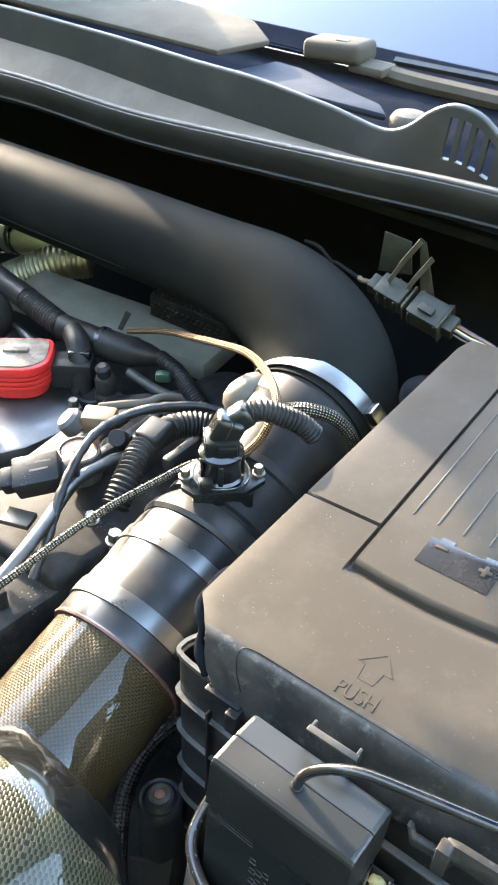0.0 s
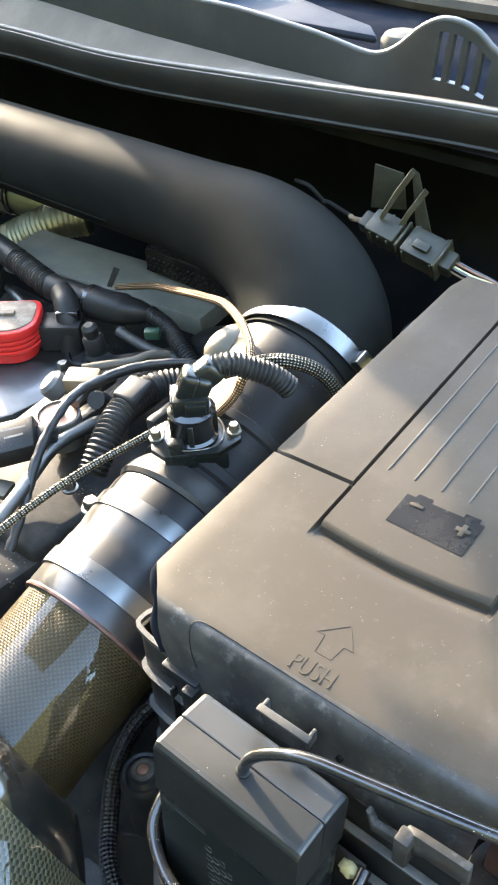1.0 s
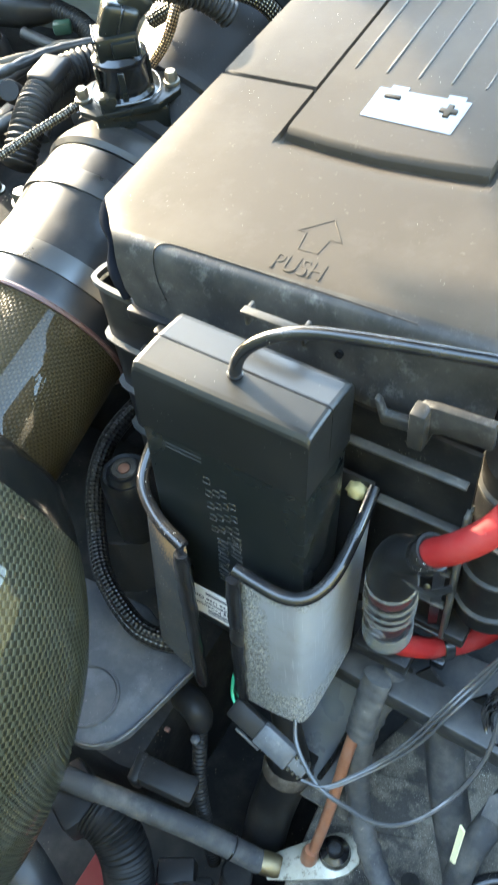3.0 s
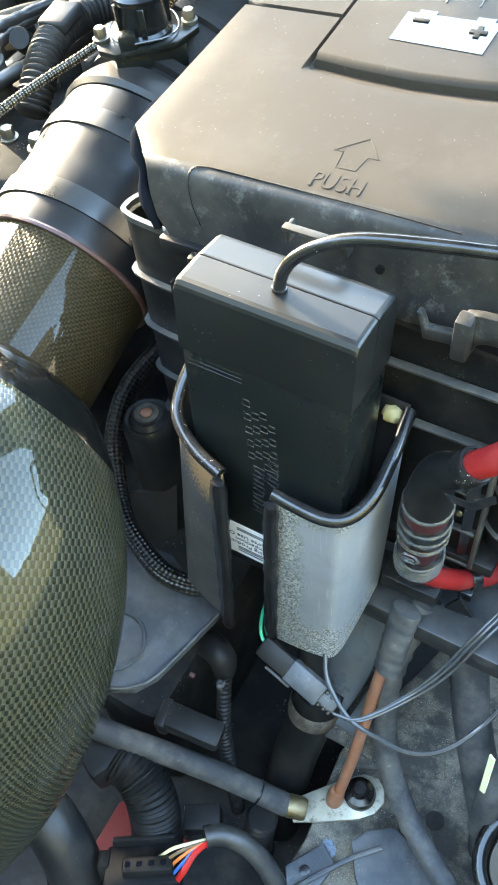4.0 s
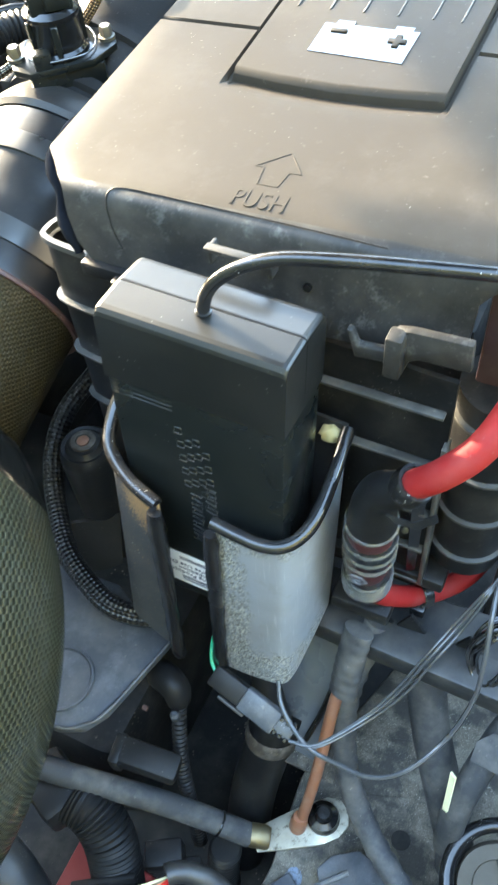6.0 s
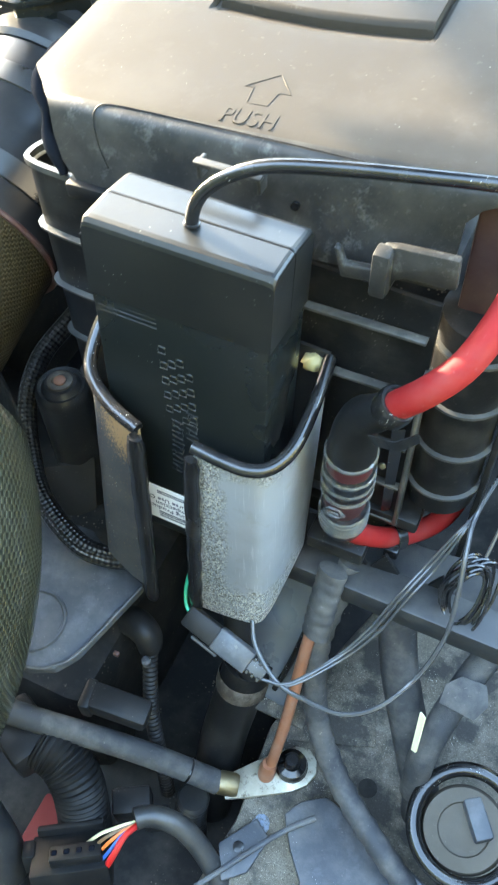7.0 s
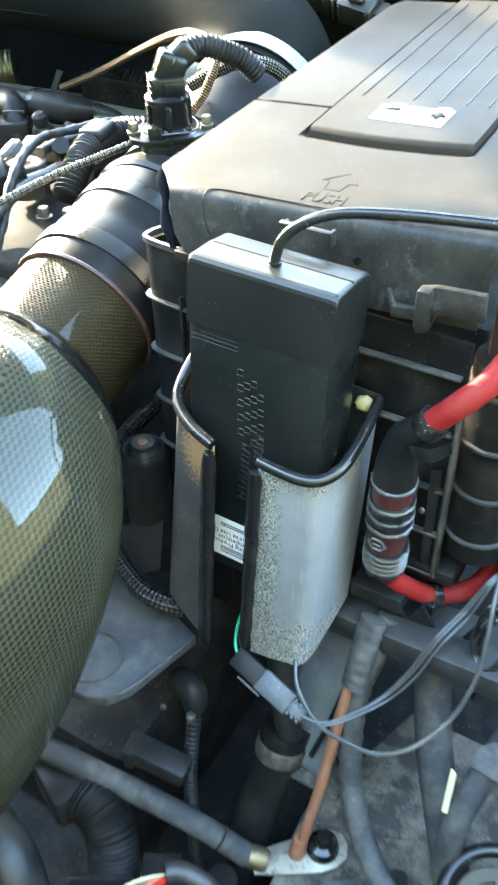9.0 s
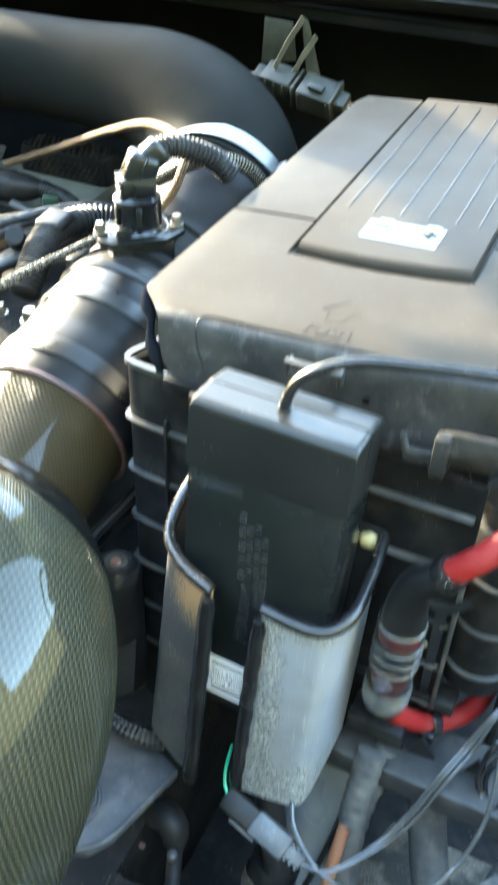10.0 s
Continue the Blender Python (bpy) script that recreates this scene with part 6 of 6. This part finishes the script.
ignition_coil(-0.474, 0.229, 0.646, radians(38))
hol = thing("coil_connector", "black plug behind the red coil", "connector", (-0.405, 0.262, 0.65))
part("body", block((0.050, 0.035, 0.034), (-0.425, 0.272, 0.665), 0.004, 2, Matrix.Rotation(radians(35), 4, "Z")), M_MATTE, hol)
part("clip", block((0.026, 0.012, 0.010), (-0.418, 0.278, 0.688), 0.0015, 2, Matrix.Rotation(radians(35), 4, "Z")), M_GLOSS, hol)

pipe_c = thing("wiring_conduit", "thick black wiring conduit with ribbed sections along the engine", "conduit", (-0.5, 0.32, 0.66))
part("duct", sweep([(-0.72, 0.36, 0.700), (-0.646, 0.338, 0.695), (-0.563, 0.325, 0.690)], 0.0165, 20, 0.006), M_MATTE, pipe_c)
part("ribbed_section", sweep([(-0.563, 0.325, 0.690), (-0.520, 0.317, 0.688), (-0.483, 0.311, 0.686)], ribbed(0.0165, 0.0138, 0.0052), 20, 0.0012), M_MATTE, pipe_c)
part("duct", sweep([(-0.483, 0.311, 0.686), (-0.430, 0.315, 0.686), (-0.385, 0.322, 0.686), (-0.345, 0.338, 0.684)], lambda t, s: 0.0165 + (0.0025 if 0.45 * s < t < 0.8 * s else 0) - 0.0075 * max(0, (t - 0.8 * s) / (0.2 * s)) ** 2, 22, 0.004), M_MATTE, pipe_c)
part("band", turned([(0.0180, -0.004), (0.0196, -0.003), (0.0196, 0.003), (0.0180, 0.004)], along((-0.418, 0.317, 0.686), (1, 0.15, 0)), 22, False), M_TRIM, pipe_c)
part("tie_tail", sheet([(-0.410, 0.335, 0.700), (-0.404, 0.337, 0.699)], [(-0.404, 0.345, 0.722), (-0.397, 0.347, 0.720)], 0.0016), M_MATTE, pipe_c, "standing cable tie tail")
part("branch", sweep([(-0.455, 0.305, 0.690), (-0.430, 0.288, 0.690), (-0.416, 0.276, 0.670), (-0.41, 0.27, 0.64)], 0.0150, 18, 0.004), M_MATTE, pipe_c)
part("ribbed_branch", sweep([(-0.345, 0.338, 0.684), (-0.310, 0.330, 0.682), (-0.275, 0.315, 0.676), (-0.235, 0.300, 0.665), (-0.21, 0.29, 0.65)], ribbed(0.0105, 0.0086, 0.0042), 18, 0.001), M_MATTE, pipe_c)
ball = single("round_cap", turned([(0.018, -0.03), (0.026, -0.02), (0.029, 0.0), (0.026, 0.016), (0.016, 0.026), (0.004, 0.029)], Matrix.Translation((-0.600, 0.292, 0.668)), 26), M_MATTE, "rounded black cap beside the conduit", "cap")
tube_l = single("small_pipe", sweep([(-0.61, 0.318, 0.655), (-0.54, 0.30, 0.652), (-0.49, 0.288, 0.640)], 0.0055, 12), M_ROD, "thin grey metal pipe below the conduit", "pipe")


def injector(x, y, z, lean):
    """A fuel injector tower with its clip."""
    t = thing("fuel_injector", "black fuel injector tower with a dark cap", "injector", (x, y, z))
    m = axes((x, y, z), (1, 0, 0), lean)
    part("tower", turned([(0.016, -0.06), (0.016, 0.0), (0.0125, 0.004), (0.0125, 0.022), (0.0095, 0.026)], m, 22), M_MATTE, t)
    part("cap", turned([(0.0075, 0.026), (0.0090, 0.030), (0.0090, 0.038), (0.0050, 0.042)], m, 18), M_MATTE, t)
    b = block((0.022, 0.012, 0.014), (0.012, 0, -0.004), 0.002)
    b.transform(m)
    part("clip", b, M_MATTE, t)
    part("cup", turned([(0.020, -0.05), (0.020, -0.008), (0.0175, -0.006), (0.0165, -0.012)], m @ Matrix.Translation((-0.022, -0.004, 0)), 24), M_MATTE, t, "open dark cup beside the tower")


injector(-0.366, 0.270, 0.660, (0.0, -0.15, 1))
bracket_rod = single("engine_bracket", sweep([(-0.360, 0.300, 0.676), (-0.320, 0.302, 0.668), (-0.285, 0.312, 0.662), (-0.258, 0.330, 0.655)], 0.0060, 12), M_ALU, "curved grey metal bracket under the hoses", "bracket")

gold = single("braided_hose", sweep([(-0.390, 0.334, 0.706), (-0.323, 0.325, 0.735), (-0.250, 0.293, 0.770), (-0.186, 0.264, 0.800), (-0.145, 0.247, 0.815), (-0.107, 0.224, 0.820), (-0.0815, 0.2015, 0.815), (-0.077, 0.1835, 0.800), (-0.0816, 0.175, 0.785), (-0.092, 0.168, 0.770)], 0.0040, 16, 0.003), M_BRAIDHOSE, "golden steel-braided hose bending down to the intake", "hose")
longb = single("braided_hose", sweep([(-0.185, -0.20, 0.70), (-0.175, -0.10, 0.725), (-0.164, -0.035, 0.738), (-0.163, 0.016, 0.740), (-0.159, 0.067, 0.741), (-0.149, 0.117, 0.742), (-0.140, 0.157, 0.742), (-0.125, 0.185, 0.735)], ribbed(0.0038, 0.0029, 0.0040), 16, 0.001), M_BRAIDDARK, "long braided hose crossing over the engine", "hose")
cable = single("black_cable", sweep([(-0.206, 0.010, 0.665), (-0.218, 0.045, 0.690), (-0.230, 0.072, 0.710), (-0.244, 0.108, 0.724), (-0.255, 0.147, 0.728), (-0.258, 0.188, 0.722), (-0.240, 0.225, 0.722), (-0.207, 0.254, 0.722), (-0.175, 0.268, 0.715)], lambda t, s: 0.0046 + 0.0004 * math.sin(t * 330) + 0.0002 * math.sin(t * 910), 14, 0.004), M_RUBBER, "black taped cable arching over the cam cover", "cable")
cable2 = single("black_cable", sweep([(-0.262, 0.150, 0.712), (-0.275, 0.190, 0.706), (-0.262, 0.232, 0.706), (-0.225, 0.262, 0.708)], 0.0052, 14, 0.004), M_ROD, "second cable with a grey sheath", "cable")
rodp = thing("dipstick_tube", "grey metal tube running forward over the engine", "tube", (-0.22, 0.05, 0.67))
part("tube", sweep([(-0.188, -0.10, 0.690), (-0.205, -0.013, 0.698), (-0.220, 0.040, 0.700), (-0.243, 0.104, 0.700), (-0.240, 0.151, 0.698)], 0.0064, 16, 0.005), M_ROD, rodp)
part("hook", sweep([(-0.240, 0.151, 0.698), (-0.232, 0.166, 0.697), (-0.216, 0.165, 0.694), (-0.208, 0.150, 0.690)], 0.0062, 14, 0.003), M_ROD, rodp)
part("ferrule", turned([(0.0085, -0.012), (0.0092, -0.010), (0.0092, 0.010), (0.0085, 0.012)], along((-0.246, 0.168, 0.712), (0.3, -0.5, 0.5)), 18), M_MATTE, rodp, "dark ferrule")
bellow = thing("corrugated_conduit", "black corrugated conduit with a smooth clip saddle", "conduit", (-0.2, 0.17, 0.70))
part("conduit", sweep([(-0.188, 0.100, 0.700), (-0.194, 0.125, 0.716), (-0.206, 0.160, 0.724), (-0.208, 0.198, 0.724), (-0.192, 0.226, 0.722), (-0.165, 0.238, 0.716), (-0.14, 0.235, 0.71)], ribbed(0.0140, 0.0115, 0.0048), 20, 0.0012), M_MATTE, bellow)
sad = block((0.026, 0.032, 0.012), (0, 0, 0), 0.004, 3)
sad.transform(axes((-0.207, 0.178, 0.7345), (1, 0.1, 0), (0, -0.1, 1)))
part("saddle", sad, M_MATTE, bellow, "smooth clip saddle")
tanb = single("tan_connector", block((0.036, 0.026, 0.022), (-0.300, 0.193, 0.695), 0.004, 2, Matrix.Rotation(radians(30), 4, "Z")), M_TAN, "tan plastic connector block", "connector")
arm = single("curved_arm", sweep([(-0.312, 0.205, 0.700), (-0.292, 0.220, 0.704), (-0.2750, 0.2400, 0.704), (-0.2700, 0.2600, 0.702), (-0.262, 0.280, 0.694)], 0.0046, 12, 0.004), M_FADED, "weathered tan curved arm behind the black cable", "bracket")
greenc = single("green_clip", block((0.018, 0.012, 0.012), (-0.308, 0.304, 0.690), 0.003, 2, Matrix.Rotation(radians(35), 4, "Z")), M_GREENCLIP, "dark green plastic clip on the small pipe", "clip")
tanb2 = single("grey_collar", turned([(0.012, 0), (0.015, 0.003), (0.015, 0.016), (0.011, 0.020)], axes((-0.318, 0.178, 0.684), (1, 0, 0), (-0.5, -0.4, 0.8)), 20), M_WASHER, "pale grey collar beside the tan block", "collar")
disc = thing("coil_bolt", "rusty washer with a cross-head screw", "washer", (-0.268, 0.133, 0.70))
part("cup", turned([(0.0215, -0.030), (0.0215, 0.002), (0.0195, 0.003), (0.0185, 0.0)], Matrix.Translation((-0.268, 0.133, 0.706)), 28), M_WASHER, disc)
part("washer", turned([(0.0180, 0), (0.0180, 0.0020), (0.0080, 0.0024)], Matrix.Translation((-0.268, 0.133, 0.705)), 28), M_COPPER, disc)
part("screw", turned([(0.0065, 0), (0.0062, 0.003), (0.003, 0.0042)], Matrix.Translation((-0.268, 0.133, 0.7072)), 16), M_TERM, disc)
plugb = thing("sensor_plug", "slate grey oblong plug with red wires", "connector", (-0.268, 0.08, 0.69))
pmx = axes((-0.272, 0.083, 0.706), (0.55, 0.62, 0.0), (0.1, -0.35, 0.9))
for name, size, at, mt in (("shell", (0.046, 0.034, 0.026), (0, 0, 0), M_MATTE), ("collar", (0.016, 0.022, 0.018), (-0.028, 0, 0), M_MATTE), ("tail", (0.018, 0.018, 0.016), (0.030, 0.0, -0.002), M_MATTE), ("boot", (0.014, 0.014, 0.012), (-0.040, 0, 0), M_WASHER)):
    b = block(size, at, 0.003, 2)
    b.transform(pmx)
    part(name, b, mt, plugb)
for k in range(2):
    bar = block((0.024 - 0.006 * k, 0.0022, 0.0003), (0.004, 0.006 - 0.008 * k, 0.0131), 0.0001, 1)
    bar.transform(pmx)
    part("lettering_bar", bar, M_RIB, plugb, "faint moulded bar")
for k in range(2):
    part("wire", sweep([(-0.293, 0.052, 0.704), (-0.303, 0.040 + 0.003 * k, 0.695), (-0.300, 0.026 + 0.004 * k, 0.684), (-0.285, 0.016, 0.676), (-0.26, 0.01, 0.665)], 0.0024, 8, 0.003), M_REDCAP if k else M_COPPER, plugb)
bolt_t = thing("housing_bolt", "tall zinc bolt beside the coupler", "bolt", (-0.160, 0.072, 0.67))
part("shank", turned([(0.0065, -0.06), (0.0065, 0.0)], Matrix.Translation((-0.160, 0.072, 0.696)), 16), M_BRIGHT, bolt_t)
part("head", hexagon(0.0068, 0.012, Matrix.Translation((-0.160, 0.072, 0.694))), M_BRIGHT, bolt_t)
lowl = thing("engine_side_casting", "dark cast bracket with ribs beside the intake pipe", "engine bracket", (-0.24, 0.0, 0.55))
part("casting", prism([(-0.34, -0.20), (-0.21, -0.20), (-0.185, 0.05), (-0.20, 0.10), (-0.33, 0.10)], 0.09, Matrix.Translation((0, 0, 0.56)), 0.008, 2), M_DARK, lowl)
for k in range(4):
    part("rib", block((0.10, 0.010, 0.030), (-0.26, -0.02 - 0.045 * k, 0.655), 0.003), M_DARK, lowl)
part("clip", block((0.030, 0.020, 0.006), (-0.262, 0.045, 0.682), 0.001, 2, Matrix.Rotation(radians(20), 4, "Z")), M_BRIGHT, lowl, "bright spring clip")

# ---------------------------------------------------------------- behind the duct and under the cowl
foil = thing("heat_sleeve_hose", "hose in a crinkled silver-gold heat sleeve", "hose", (-0.72, 0.47, 0.60))
part("sleeve", sweep([(-0.760, 0.440, 0.600), (-0.725, 0.465, 0.620), (-0.685, 0.492, 0.640), (-0.650, 0.520, 0.645)], ribbed(0.0290, 0.0265, 0.0075), 22, 0.0018), M_FOIL, foil)
part("conduit", sweep([(-0.83, 0.40, 0.575), (-0.790, 0.420, 0.585), (-0.758, 0.441, 0.600)], ribbed(0.0190, 0.0160, 0.006), 18, 0.0015), M_MATTE, foil)
foil2 = thing("heat_sleeve_hose", "banded hose in a silver heat sleeve", "hose", (-0.82, 0.5, 0.62))
part("sleeve", sweep([(-0.95, 0.50, 0.600), (-0.86, 0.502, 0.628), (-0.78, 0.505, 0.645), (-0.70, 0.515, 0.650)], 0.026, 22, 0.006), M_FOIL, foil2)
for x in (-0.87, -0.82, -0.79):
    part("band", turned([(0.0268, -0.006), (0.0285, -0.004), (0.0285, 0.004), (0.0268, 0.006)], along((x, 0.503, 0.628 + (x + 0.86) * 0.25), (1, 0.03, 0.25)), 24, False), M_TRIM, foil2)

brk = thing("connector_bracket", "olive grey bent bracket carrying two plugs under the cowl", "bracket", (-0.12, 0.476, 0.78))
part("back_plate", prism([(-0.152, 0.812), (-0.150, 0.858), (-0.118, 0.856), (-0.112, 0.820)], 0.002, axes((0, 0.482, 0), (1, 0, 0), (0, -1, 0)), 0.0006), M_OLIVE, brk)
for o in (0.0, 0.016):
    part("serrated_arm", sheet([(-0.1080 + o, 0.476, 0.864 - 0.9 * o), (-0.1190 + o, 0.466, 0.842 - 0.9 * o), (-0.1285 + o, 0.458, 0.818 - 0.9 * o)], [(-0.1045 + o, 0.478, 0.860 - 0.9 * o), (-0.1160 + o, 0.468, 0.838 - 0.9 * o), (-0.1260 + o, 0.459, 0.814 - 0.9 * o)], 0.002), M_OLIVE, brk, "serrated bracket edge")
part("side_plate", sheet([(-0.108, 0.478, 0.864), (-0.101, 0.479, 0.860)], [(-0.096, 0.476, 0.800), (-0.080, 0.478, 0.800)], 0.002), M_OLIVE, brk)
plg = thing("bay_connector", "olive grey pair of multi-pin plugs on the bracket", "connector", (-0.11, 0.465, 0.78))
cm = axes((-0.112, 0.464, 0.797), (0.92, 0.0, -0.22), (0.1, -0.5, 0.85))
for name, size, at in (("rear_plug", (0.034, 0.026, 0.024), (-0.026, 0, 0.002)), ("front_plug", (0.040, 0.030, 0.026), (0.020, 0, 0)), ("rear_boot", (0.014, 0.018, 0.016), (-0.048, 0, 0)), ("front_boot", (0.014, 0.020, 0.018), (0.046, 0, 0)), ("latch", (0.018, 0.010, 0.006), (0.020, -0.004, 0.016))):
    b = block(size, at, 0.0025, 2)
    b.transform(cm)
    part(name, b, M_OLIVE, plg)
for x0 in (-0.036, -0.026, -0.016, 0.004, 0.036):
    for sd in (-1, 1):
        b = block((0.0022, 0.003, 0.020), (x0, sd * (0.0135 if x0 < 0 else 0.0155), 0.001), 0.0006, 1)
        b.transform(cm)
        part("rib", b, M_OLIVE, plg)
for x0, w in ((-0.005, 0.030), (0.040, 0.033)):
    b = block((0.003, w, w * 0.88), (x0, 0, 0.0005), 0.001, 1)
    b.transform(cm)
    part("collar", b, M_OLIVE, plg)
for k, mt in enumerate((M_TAN, M_WIRE, M_YELLOW, M_COPPER, M_WIRE)):
    a = cm @ Vector((0.052, -0.006 + 0.003 * k, 0.002 * (k % 2)))
    part("wire", sweep([a, a + Vector((0.018, 0, -0.004)), (-0.010, 0.462 + 0.002 * k, 0.778), (0.030, 0.455, 0.760), (0.07, 0.45, 0.73)], 0.0011, 6, 0.005), mt, plg)
part("stub_wire", sweep([cm @ Vector((-0.052, 0, 0)), cm @ Vector((-0.066, -0.004, 0)), (-0.178, 0.462, 0.808)], 0.0028, 8, 0.004), M_TAN, plg)
brk.location += Vector((0.020, -0.020, 0.012))
plg.location += Vector((0.036, -0.022, 0.012))
twig = single("loose_wires", sweep([(-0.155, 0.470, 0.800), (-0.185, 0.466, 0.812), (-0.200, 0.474, 0.808), (-0.215, 0.470, 0.822), (-0.24, 0.48, 0.818)], 0.0022, 8, 0.004), M_MATTE, "dark loose wires behind the duct", "wires")
rear = thing("strut_tower", "dark strut tower cap behind the battery", "strut tower", (0.0, 0.45, 0.70))
part("dome", turned([(0.11, 0), (0.105, 0.03), (0.085, 0.05), (0.05, 0.055), (0.045, 0.075), (0.02, 0.08)], Matrix.Translation((0.03, 0.50, 0.665)), 40), M_DARK, rear)
part("ring", turned([(0.024, 0), (0.026, 0.004), (0.024, 0.008), (0.020, 0.006)], axes((-0.040, 0.425, 0.715), (1, 0, 0), (0.1, -0.6, 0.8)), 24), M_MATTE, rear)
